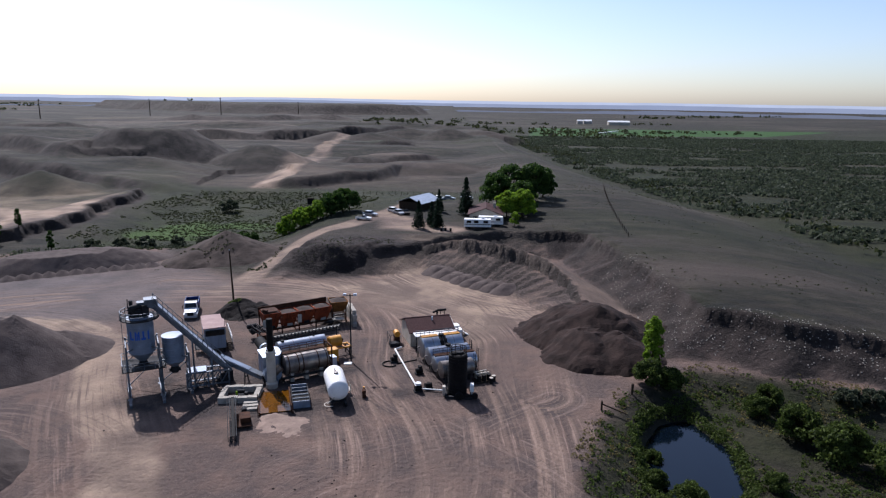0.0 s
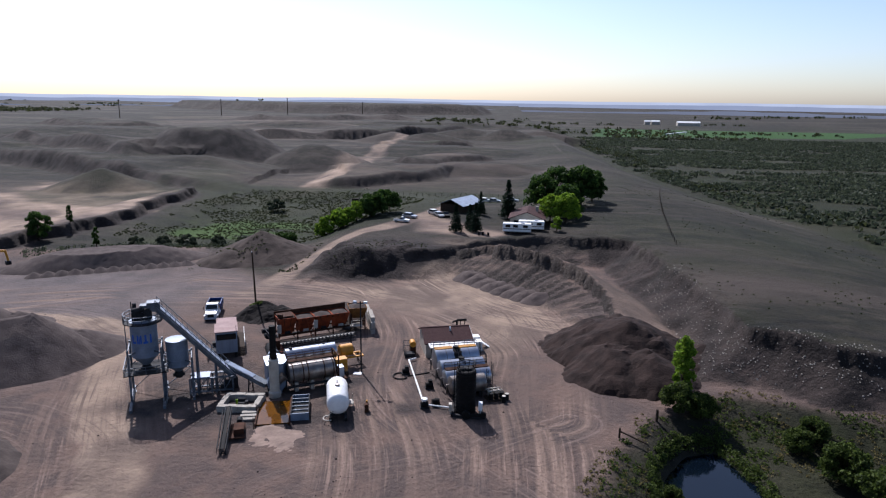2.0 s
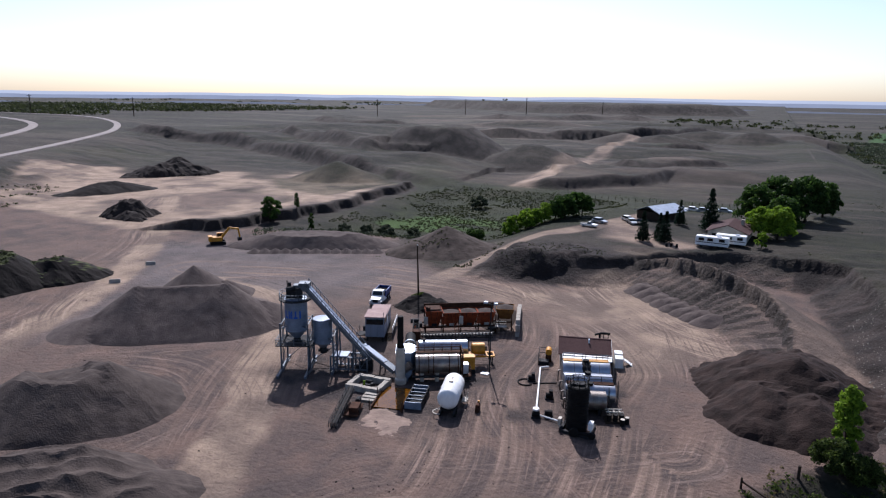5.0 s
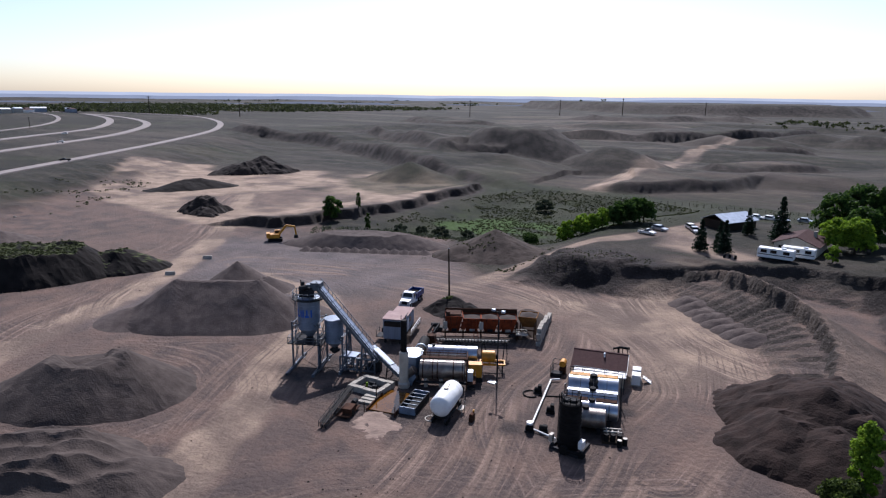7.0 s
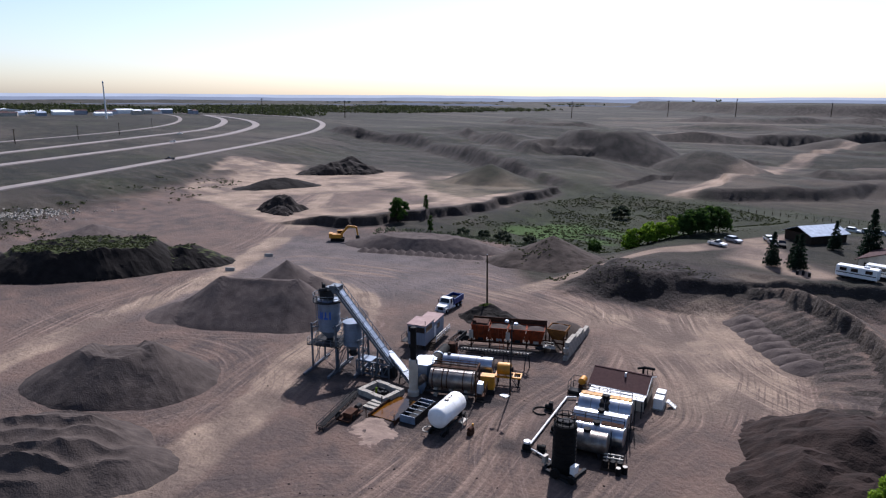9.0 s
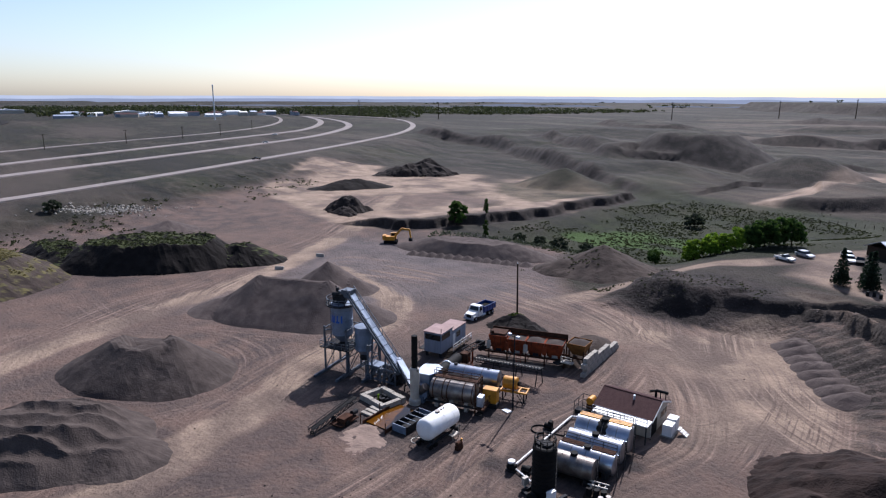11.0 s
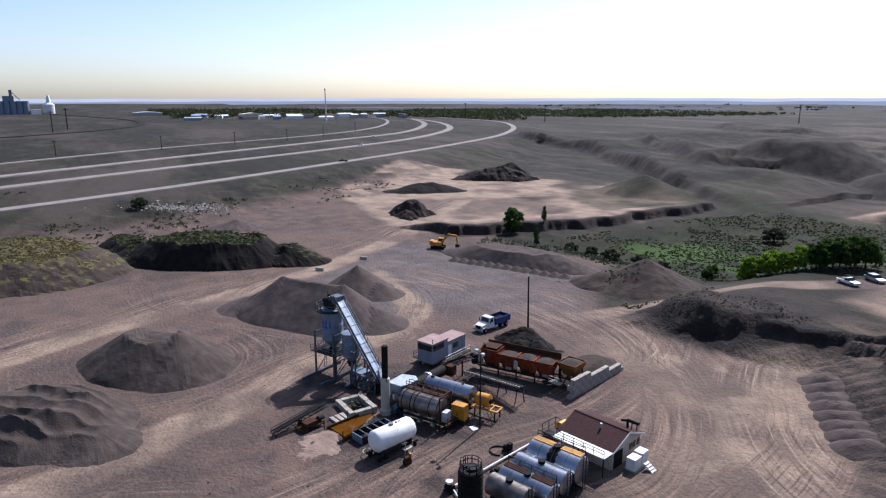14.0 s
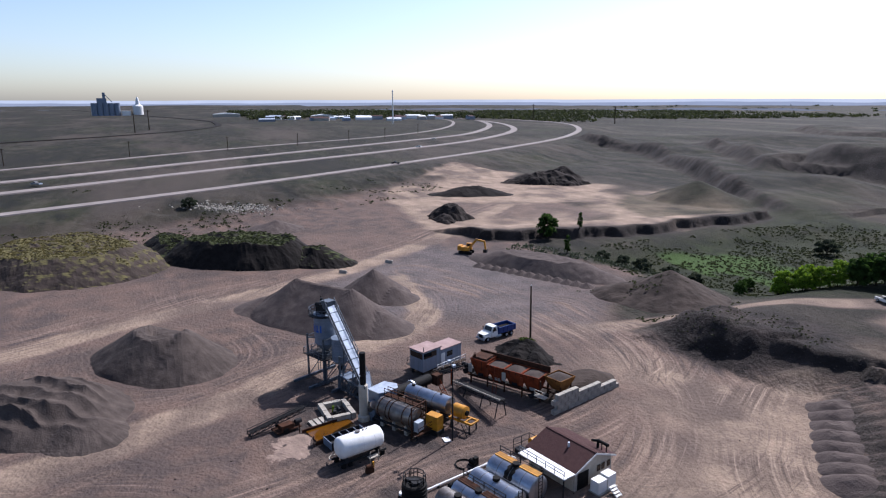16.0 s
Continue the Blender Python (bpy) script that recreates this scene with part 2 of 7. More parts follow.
def along(x, y, line):
    """Distance to a line of points, signed to its left, and the way along it."""
    best, where, side = np.full(np.shape(x), 1e9), np.zeros(np.shape(x)), np.zeros(np.shape(x))
    s = 0.0
    for (ax, ay), (bx, by) in zip(line, line[1:]):
        dx, dy = bx - ax, by - ay
        ln = math.hypot(dx, dy)
        t = np.clip(((x - ax) * dx + (y - ay) * dy) / ln ** 2, 0, 1)
        d = np.hypot(x - ax - t * dx, y - ay - t * dy)
        near = d < best
        best = np.where(near, d, best)
        where = np.where(near, s + t * ln, where)
        side = np.where(near, np.sign(dx * (y - ay) - dy * (x - ax)), side)
        s += ln
    return best, side, where


def inside(x, y, poly):
    """Signed distance to a closed outline, positive within."""
    d = along(x, y, list(poly) + [poly[0]])[0]
    c = np.zeros(np.shape(x), bool)
    for (ax, ay), (bx, by) in zip(poly, list(poly[1:]) + [poly[0]]):
        if ay != by:
            c ^= ((ay > y) != (by > y)) & (x < (bx - ax) * (y - ay) / (by - ay) + ax)
    return np.where(c, d, -d)


def hump(x, y, cx, cy, rx, ry, h, turn=0.0, flat=0.0):
    """A heap with sides at an even slope; flat: the share of its width that is level on top."""
    c, s = math.cos(radians(turn)), math.sin(radians(turn))
    u, v = (x - cx) * c + (y - cy) * s, -(x - cx) * s + (y - cy) * c
    d = np.hypot(u / rx, v / ry)
    return h * np.clip((1 - d) / (1 - flat), 0, 1)


def smooth_line(line, steps=5):
    """More points along a line, rounded through its corners."""
    out = []
    p = [line[0]] + list(line) + [line[-1]]
    for a, b, c, d in zip(p, p[1:], p[2:], p[3:]):
        for k in range(steps):
            t = k / steps
            out.append(tuple(0.5 * (2 * b[i] + (c[i] - a[i]) * t + (2 * a[i] - 5 * b[i] + 4 * c[i] - d[i]) * t * t + (3 * b[i] - a[i] - 3 * c[i] + d[i]) * t ** 3) for i in range(2)))
    return out + [tuple(line[-1])]


# ---- the land ----
ROAD_NEAR = smooth_line([(-150, -90), (-200, 3), (-248, 80), (-322, 181), (-423, 308), (-540, 432), (-709, 556), (-907, 645), (-1150, 660)])
ROAD_MID = smooth_line([(-200, -100), (-261, -10), (-333, 84), (-430, 214), (-538, 335), (-713, 461), (-951, 551), (-1200, 590)])
ROAD_FAR = smooth_line([(-240, -110), (-305, -20), (-397, 87), (-529, 244), (-644, 368), (-866, 497), (-1109, 578), (-1300, 600)])
ROAD_SIDE = smooth_line([(-300, -130), (-371, -35), (-493, 92), (-642, 279), (-815, 406), (-1065, 514), (-1300, 560)])
YARD_EDGE = [(-300, -60), (-300, 205), (-160, 215), (-124, 160), (-104, 158), (-78, 170), (-64, 152), (-46, 139), (-31, 144), (-17, 147), (-8, 151), (2, 160), (18, 169), (31, 165), (34, 135), (36, 114),
             (37, 100), (65, 88), (160, 72), (160, -60)]
MARSH = [(27, 88), (20, 78), (15, 65), (12, 40), (60, 20), (150, 40), (150, 78), (66, 87), (40, 96)]
POND = [(24, 66), (25.5, 77), (29.5, 83), (34.5, 84), (37, 76), (35, 66), (29, 61)]
RIDGE = [(-6, 162), (3, 158), (10, 152), (17, 145.5), (22.5, 138), (26.5, 128), (28, 115)]
PAD_BANK = [(-150, 140), (-130, 151), (-124, 165), (-121, 186), (-117, 220), (-122, 237), (-125, 262), (-140, 290), (-260, 300), (-330, 220), (-240, 150)]
WETLAND = [(-104, 170), (-74, 174), (-45, 186), (-30, 215), (-25, 250), (-60, 280), (-105, 285), (-112, 240)]
PLANT_ROAD = smooth_line([(-46, 132), (-42, 152), (-36, 172), (-26, 186), (-17, 210), (-10, 232)])


HAUL = smooth_line([(-100, 262), (-84, 285), (-80, 320), (-84, 370), (-91, 467), (-95, 556), (-97, 664), (-60, 800)])
# faces of the old workings, each with its level ground behind: line, height, depth behind, half width of the face
SCARPS = [(smooth_line(l), h, back, wide) for l, h, back, wide in (
    ([(-215, 345), (-190, 352), (-172, 356), (-157, 374), (-138, 410), (-124, 450), (-105, 476), (-90, 480)], 4.5, 130, 1.8),
    ([(-92, 300), (-77, 302), (-64, 303), (-47, 321), (-31, 338), (-22, 366), (-18, 395)], 5.0, 120, 3.2),
    ([(-300, 640), (-252, 634), (-192, 640), (-142, 668), (-97, 726), (-57, 830), (-20, 880)], 8.0, 160, 3.5),
    ([(-520, 1190), (-428, 1175), (-327, 1200), (-260, 1270), (-150, 1300)], 8.0, 260, 6.0),
    ([(-680, 900), (-600, 850), (-520, 790), (-470, 800), (-440, 880)], 8.0, 170, 5.0),
    ([(-560, 455), (-480, 425), (-388, 412), (-280, 362), (-206, 320), (-160, 296), (-118, 280), (-98, 285)], 8.0, 120, 5.0),
    ([(-400, 455), (-340, 436), (-262, 388), (-205, 346), (-185, 352)], 6.5, 90, 4.5),
    ([(-330, 560), (-270, 520), (-225, 500), (-190, 520)], 6.0, 100, 3.0),
    ([(-120, 560), (-85, 545), (-50, 560), (-20, 600)], 5.0, 80, 3.0),
    ([(-75, 430), (-50, 418), (-25, 436), (0, 470)], 4.0, 70, 2.5),
    ([(-420, 720), (-360, 690), (-300, 720)], 6.0, 90, 3.5))]
BUTTE = [(-95, 1850), (-210, 1825), (-480, 1800), (-720, 1900), (-1000, 2150), (-1300, 2500), (-300, 2600), (-80, 2080)]
TAN_ROADS = [smooth_line(l) for l in ([(-60, 15), (-83, 55), (-92, 74), (-102, 94), (-117, 116), (-141, 143), (-173, 174), (-215, 215)], [(-16, 25), (-24, 42), (-31, 57), (-38, 70), (-48, 84), (-62, 108), (-95, 112)])]
MEADOW = [(-150, 278), (-112, 240), (-100, 180), (-45, 180), (-22, 192), (-12, 228), (22, 240), (30, 275), (0, 290), (-60, 300), (-110, 300)]


def land(x, y):
    """The height of the ground, and how much of each cover lies on it."""
    r = np.hypot(x, y)
    roll = fbm(x, y, 260, 3) * 3.0 * step(250, 700, r)
    fine = fbm(x, y, 14, 4)
    # the grassy bench and hill east of the pit, falling to the river flats
    foot = np.interp(y, [40, 90, 183, 252, 327, 463, 793, 1200], [150, 130, 128, 125, 104, 86, 70, 40])
    tall = np.interp(y, [0, 300, 500, 800, 1200], [6.6, 6.2, 4.0, 2.0, 0.0])
    east = 1 - np.clip((x - 48) / np.maximum(foot - 48, 8), 0, 1)
    bench = np.where(x > 40, -6 + (tall + 6) * np.sin(east * math.pi / 2) ** 1.3, tall)
    west = step(-48, -24, x + 0.18 * (y - 150)) * (1 - step(215, 300, y - 0.8 * np.maximum(x, 0)))
    bench = np.where(x > 40, bench, np.maximum(bench * np.maximum(west, step(5, 45, x) * (y > 165)), 0))
    flats = step(0, 60, x - foot)
    out = -inside(x, y, YARD_EDGE)
    rough = fbm(x, y, 9, 4)
    lip = out + rough * 2.4
    bench = np.where(x < 34, bench * (0.8 + 0.2 * step(18, 34, x)), bench)
    z = np.where(out > -4, bench * (0.62 * np.clip((lip + 0.5) / 7.0, 0, 1) + 0.38 * step(6.6, 8.2, lip)), 0.0)
    z = z + roll * (1 - flats) * (x < 45)
    # the mound at the mouth of the pit
    h = hump(x, y, -24.5, 158, 17, 11, 5.6, 28, 0.5)
    z = np.where(h > 0, np.maximum(z, h + rough * 1.3 + 1.0 * fbm(x, y, 3.2, 3)), z)
    z = z + 0.7 * fbm(x, y, 4.5, 4) * step(-1, 2, out) * (1 - step(10, 15, out)) * (x > -45)
    # the long sand stockpile with a gullied face
    d, side, s = along(x, y, RIDGE)
    rill = 1 - 2.6 * np.abs(fbm(s + 0.2 * d, d * 0.04, 2.1, 2))
    crest = np.interp(s, [0, 9, 18, 28, 38, 48, 62], [3.4, 6.4, 7.4, 7.2, 6.6, 4.6, 1.6])
    eaten = d + 1.1 * fbm(s, d * 0.2, 5, 3) + 0.5 * rill
    slip = crest * (1.06 - 0.36 * step(0.5, 1.5, eaten) - 0.70 * np.clip((d - 0.4) / 9.6, 0, 1)) + 0.40 * rill * step(1.0, 2.6, d) * (1 - step(6.5, 9.4, d)) + 0.2 * fbm(x, y, 2.2, 2)
    face = np.where(side < 0, slip, crest * np.clip(1.06 - d / 11.0, 0, 1))
    z = np.maximum(z, np.where(d < 13, face, -50))
    # the marsh and its pond
    m = inside(x, y, MARSH)
    z = z - 2.4 * step(0, 9, m + rough * 2) - 1.7 * step(-1.2, 1.6, inside(x, y, POND) + rough * 0.7)
    # the highway's bank
    d, side, s = along(x, y, ROAD_NEAR)
    west_of = d * side
    up = 6.0 * step(-70, -12, west_of + rough * 5)
    z = np.where((x < -90) & (up > 0.02), np.maximum(z, up) + 0.5 * rough * step(-60, -42, west_of) * (1 - step(-30, -12, west_of)), z)
    # the sandy pad and the drop to the wetland
    pad = inside(x, y, PAD_BANK)
    z = z + 3.0 * step(-1.0, 1.0, pad + rough * 2.5 + fbm(x, y, 28, 3) * 7 + fbm(x, y, 3.5, 3) * 1.6) * (1 - step(8, 48, pad)) * step(-152, -136, x - 0.1 * (y - 150)) * (y < 285)
    wet = inside(x, y, WETLAND)
    z = z - 3.0 * step(-4, 14, wet)
    # old workings: benches with steep faces and broken ground between them
    works = step(300, 350, y) * (1 - step(-20, 30, x + 0.02 * y)) * (1 - step(1500, 2300, y)) * (1 - step(300, 480, -x - 0.35 * (y - 300)))
    z = z + works * (1 - step(5, 10, z)) * (1.6 * fbm(x, y * 1.4, 42, 4) + 1.1 * np.abs(fbm(x + 70, y, 24, 3)))
    scarp = np.zeros_like(z)
    ragged = 1.5 * rough + 3.6 * fbm(x, y, 34, 5)
    far = (y > 255) & (x < 60)
    fx, fy = x[far], y[far]
    for line, h, back, wide in SCARPS:
        d, side, s = along(fx, fy, line)
        ends = sum(math.dist(a, b) for a, b in zip(line, line[1:]))
        fade = step(0, 0.18 * ends, s) * (1 - step(0.82 * ends, ends, s)) * (0.95 + 0.5 * fbm(fx, fy, 38, 2))
        q = d * side + ragged[far] * min(1.0, wide / 3)
        z[far] += h * step(-wide, wide, q) * (1 - step(back * 0.25, back, q)) * fade
        # mask that paints the shaded scarp faces darker
        scarp[far] = np.maximum(scarp[far], (0.40 + 0.6 * fbm(fx, fy, 17, 3)) * step(-wide * 1.5, -wide * 0.6, q) * (1 - step(wide * 0.5, wide * 1.1, q)) * step(0.25, 0.6, fade))
    # spoil hills to the north
    for cx, cy, rx, ry, h, turn, flat in ((-177, 396, 56, 48, 22, 10, 0.42), (-109, 388, 40, 32, 13.5, 0, 0.15), (-172, 278, 25, 19, 8.5, 15, 0.05),
                                          (-60, 520, 120, 40, 5, 0, 0.3), (-70, 640, 45, 26, 10, 0, 0.05), (-110, 655, 36, 24, 9, 0, 0.05),
                                          (-10, 380, 70, 26, 5, 12, 0.3), (-420, 640, 200, 70, 9, 15, 0.3), (-40, 720, 60, 30, 11, 0, 0.1),
                                          (5, 700, 40, 25, 11, 0, 0.15), (40, 735, 50, 22, 8, 0, 0.2), (-280, 900, 120, 40, 9, 0, 0.3), (-120, 980, 200, 50, 8, 0, 0.4)):
        h = hump(x, y, cx, cy, rx, ry, h, turn, flat)
        z = np.where(h > 0, np.maximum(z, h * (1 + 0.12 * fbm(x, y, 22, 4)) + rough * 0.4), z)
    # river flats, far plain and the distant table hill
    z = np.where(x > 40, np.where(y > 60, np.minimum(z, 40), z), z)
    z = z + (-6 - z) * flats * (y > 40) * (1 - step(1300, 2600, y))
    butte = inside(x, y, BUTTE)
    z = z + 26 * step(-45, 12, butte + fbm(x, y, 160, 3) * 40) * (1 - 0.4 * step(200, 700, butte)) + 12 * step(3600, 4700, r) * (1 + 0.6 * fbm(x, y, 900, 2))
    # a little unevenness underfoot
    near = 1 - step(160, 300, r)
    z = z + 0.10 * fine * near + 0.05 * fbm(x, y, 3, 2) * near
    yard = step(-2, 4, -out) * (1 - step(-70, -55, west_of))
    grass = np.clip(1 - yard, 0, 1) * step(1.0, 7.5, out + rough * 2.5)
    grass = np.maximum(grass, step(-52, -36, west_of + rough * 8))
    grass = np.maximum(grass, step(0, 3, m + rough * 2))
    haul = along(x, y, HAUL)[0]
    east_edge = x - np.interp(y, [270, 460, 800, 1300], [20, 10, -30, -120]) + fbm(x, y, 40, 3) * 40
    west_edge = -x - np.interp(y, [270, 350, 600, 1300], [150, 170, 300, 700]) + fbm(x, y, 60, 3) * 60
    open_pit = (1 - step(-20, 20, east_edge)) * (1 - step(-30, 30, west_edge)) * step(285, 310, y) * (1 - step(1100, 1700, y))
    pits = np.clip(step(0.02, 0.25, fbm(x * 0.45, y, 60, 4)) * 0.3 * open_pit + 0.7 * (1 - step(4, 10, haul + rough * 4)), 0, 1)
    d, side, s = along(x, y, RIDGE)
    sand = np.clip(step(-2, 3, pad + rough * 3) * (1 - 0.85 * step(0.12, 0.4, fbm(x, y, 45, 3) + 0.45 * step(225, 275, y))) + pits * (y > 262) + (1 - step(8, 12, d)) * (0.06 + 0.3 * (side > 0)), 0, 1)
    grass = grass * (1 - step(8, 14, 14 - d) * 0) * (1 - sand)
    green = np.clip(step(-4, 8, wet + rough * 5) + step(-10, 4, x - foot + 9 * fbm(x, y, 30, 3)) * (y > 60) * (1 - step(900, 1500, y)) * (0.75 + 0.5 * fbm(x, y, 60, 3)) + 0.8 * step(0, 4, m) * (0.6 + 0.6 * fine), 0, 1)
    green = np.maximum(green, (0.95 + 0.25 * fbm(x, y, 20, 3)) * step(-4, 8, inside(x, y, MEADOW) + rough * 6))
    green = np.maximum(green, 0.6 * step(0, 6, inside(x, y, [(-205, 262), (-175, 232), (-140, 225), (-128, 262), (-150, 300)]) + rough * 4))
    road = 1 - step(2.2, 4.2, along(x, y, PLANT_ROAD)[0] + rough)
    court = step(-2, 3, inside(x, y, [(-18, 178), (4, 172), (8, 181), (-4, 190), (-14, 206), (-22, 200)]) + rough * 2)
    grass, green = grass * (1 - np.maximum(road, court)), green * (1 - np.maximum(road, court))
    sand = np.maximum(sand, 0.6 * np.maximum(road, court))
    green = np.maximum(green, grass * 0.42 * step(-0.1, 0.4, fbm(x, y, 38, 4)) * step(15, 40, x) * step(95, 120, y) * (1 - flats))
    for line in TAN_ROADS:
        sand = np.maximum(sand, 1.1 * (1 - step(2.4, 4.4, along(x, y, line)[0] + fbm(x, y, 3.5, 4) * 1.6)) * (0.85 + 0.4 * fbm(x, y, 6, 3)) * (1 - grass))
    sand = np.maximum(sand, 0.95 * step(0, 7, inside(x, y, [(-20, 144), (-12, 158), (-4, 156), (8, 142), (20, 128), (22, 118), (10, 108), (-2, 122), (-34, 136)]) + rough * 5))
    sand = np.maximum(sand, 0.55 * (1 - grass) * step(0, 14, inside(x, y, [(-50, 138), (-14, 152), (-10, 158), (22, 124), (16, 108), (8, 94), (-4, 104), (-14, 118), (-44, 128)]) + rough * 6))
    oil = np.maximum(step(0, 5, inside(x, y, [(-48, 78), (-30, 72), (-8, 76), (-10, 100), (-22, 104), (-44, 94)]) + rough * 5), step(0, 3, inside(x, y, [(-9, 82), (8, 79), (9, 100), (-5, 104)]) + rough * 4))
    sand = sand * (1 - 0.7 * oil)
    sand = np.clip(sand, 0, 1)
    crop = step(-4, 4, inside(x, y, [(120, 930), (470, 985), (700, 1200), (155, 1210)]))
    # bare dark earth of the cut faces, shade painted on scarps and pad rim, grey gravel of the north yard, lush wet
    # grass
    mouth = hump(x, y, -24, 157, 21, 14, 1.3, 25, 0.6)
    cut = step(-1.5, 1.0, lip) * (1 - step(7.4, 9.0, lip)) * (x > 28)
    dark = np.maximum(scarp, np.maximum(mouth * (0.75 + 0.4 * fbm(x, y, 5, 3)), cut * (0.85 + 0.3 * fbm(x, y, 8, 3))))
    rim = np.abs(pad + rough * 2.5 + fbm(x, y, 28, 3) * 7)
    dark = np.clip(np.maximum(dark, (1 - step(2.0, 4.5, rim)) * step(-152, -136, x - 0.1 * (y - 150)) * (y < 285) * 0.9), 0, 1) * (1 - road)
    grey = step(-6, 12, inside(x, y, [(-135, 135), (-118, 143), (-64, 156), (-45, 138), (-52, 120), (-60, 104), (-55, 96), (-62, 84), (-90, 72), (-104, 96)]) + rough * 6) * (0.8 + 0.3 * fine)
    wetter = step(0, 10, inside(x, y, [(-100, 182), (-60, 196), (-40, 220), (-45, 240), (-80, 232), (-108, 215)]) + fbm(x, y, 18, 3) * 14) * step(-0.1, 0.25, fbm(x * 0.5, y * 1.6, 11, 3))
    return z, grass, sand, green, crop - oil, dark, np.clip(grey, 0, 1), wetter


def spaced(lo, a, b, hi, fine, grow0, grow1):
    mid = list(np.arange(a, b, fine))
    left, right, s = [], [], fine
    p = a
    while p > lo:
        s *= grow0
        p -= s
        left.append(p)
    p, s = mid[-1], fine
    while p < hi:
        s *= grow1
        p += s
        right.append(p)
    return np.array(left[::-1] + mid + right)


gx = spaced(-4700, -135, 75, 4700, 0.7, 1.016, 1.03)
gy = spaced(-4700, 35, 185, 4800, 0.7, 1.2, 1.012)
X, Y = np.meshgrid(gx, gy)
Z, GRASS, SAND, GREEN, CROP, DARK, GREY, WETTER = land(X, Y)


def ground_z(x, y):
    """The finished ground's height, between its own corners."""
    x, y = np.asarray(x, float), np.asarray(y, float)
    i, j = np.clip(np.searchsorted(gx, x) - 1, 0, len(gx) - 2), np.clip(np.searchsorted(gy, y) - 1, 0, len(gy) - 2)
    u, v = np.clip((x - gx[i]) / (gx[i + 1] - gx[i]), 0, 1), np.clip((y - gy[j]) / (gy[j + 1] - gy[j]), 0, 1)
    return (Z[j, i] * (1 - u) + Z[j, i + 1] * u) * (1 - v) + (Z[j + 1, i] * (1 - u) + Z[j + 1, i + 1] * u) * v


def height(x, y):
    return float(ground_z(x, y))


# wheel tracks: across and along the haul roads
TRACKS = [smooth_line(l) for l in (
    [(-4, 45), (-4, 60), (-6, 74), (-11, 94), (-13, 112), (-20, 128), (-32, 137), (-60, 139)],
    [(9, 45), (9, 60), (10, 75), (8, 94), (7, 109), (-2, 122), (-14, 128), (-41, 131), (-74, 128), (-100, 117)],
    [(-18, 30), (-28, 48), (-33, 57), (-40, 70), (-48, 84), (-54, 96)],
    [(-60, 15), (-78, 42), (-85, 52), (-95, 66), (-103, 83), (-119, 103), (-132, 124), (-167, 164), (-215, 215)],
    [(13, 85), (14, 106), (8, 130), (-4, 144), (-16, 150)])]
CROSSING = [smooth_line(l) for l in (
    [(-46, 50), (-42, 62), (-44, 70), (-56, 75), (-72, 70), (-82, 60), (-80, 48), (-70, 43), (-57, 45), (-46, 50)],
    [(14, 60), (4, 72), (-5, 81), (-12, 94), (-14, 108), (-18, 124), (-26, 140), (-38, 147), (-60, 141), (-75, 127), (-91, 111)],
    [(1, 115), (-7, 124), (-20, 133), (-38, 138), (-53, 136)],
    [(20, 122), (8, 128), (-2, 137), (-10, 148)],
    [(-110, 60), (-90, 62), (-66, 80), (-56, 90), (-52, 100)],
    [(-60, 108), (-76, 116), (-95, 112), (-110, 96), (-100, 80), (-86, 70)],
    [(-30, 25), (-20, 45), (-14, 62), (0, 70), (16, 84)])]


def treads(lines, reach):
    """Across and along the nearest track, and how strongly it is worn."""
    near_by = (X > -260) & (X < 90) & (Y > -10) & (Y < 240)
    nx, ny = X[near_by], Y[near_by]
    across, way, lane = np.zeros_like(nx), np.zeros_like(nx), np.full(nx.shape, 1e9)
    for line in lines:
        d, side, s = along(nx, ny, line)
        near = d < lane
        lane = np.where(near, d, lane)
        across, way = np.where(near, d * side, across), np.where(near, s, way)
    worn = (1 - step(reach * 0.3, reach, lane + fbm(nx, ny, 12, 3) * 4)) * (0.15 + 0.85 * step(-0.3, 0.35, fbm(nx, ny, 16, 3)))
    out = []
    for v in (across + fbm(nx, ny, 22, 2) * 1.5, way, worn):
        full = np.zeros_like(X)
        full[near_by] = v
        out.append(full)
    return out[0], out[1], out[2] * (1 - GRASS) * (1 - GREEN)


cross, way, TRACK = treads(TRACKS, 11)
cross2, way2, TRACK2 = treads(CROSSING, 9)

ny, nx = X.shape
ids = np.arange(nx * ny).reshape(ny, nx)
quads = np.stack([ids[:-1, :-1], ids[:-1, 1:], ids[1:, 1:], ids[1:, :-1]], -1).reshape(-1, 4)
gm = bpy.data.meshes.new("ground")
gm.vertices.add(nx * ny)
gm.vertices.foreach_set("co", np.stack([X, Y, Z], -1).ravel())
gm.loops.add(quads.size)
gm.loops.foreach_set("vertex_index", quads.ravel())
gm.polygons.add(len(quads))
gm.polygons.foreach_set("loop_start", np.arange(0, quads.size, 4))
gm.update(calc_edges=True)
gm.shade_smooth()
cover = gm.attributes.new("cover", "FLOAT_COLOR", "POINT")
cover.data.foreach_set("color", np.stack([GRASS, SAND, GREEN, TRACK], -1).astype(np.float32).ravel())
tread = gm.attributes.new("tread", "FLOAT_VECTOR", "POINT")
tread.data.foreach_set("vector", np.stack([cross, way, CROP], -1).astype(np.float32).ravel())
soil = gm.attributes.new("soil", "FLOAT_COLOR", "POINT")
soil.data.foreach_set("color", np.stack([DARK, GREY, WETTER, TRACK2], -1).astype(np.float32).ravel())
tread2 = gm.attributes.new("crossing", "FLOAT_VECTOR", "POINT")
tread2.data.foreach_set("vector", np.stack([cross2, way2, way2 * 0], -1).astype(np.float32).ravel())


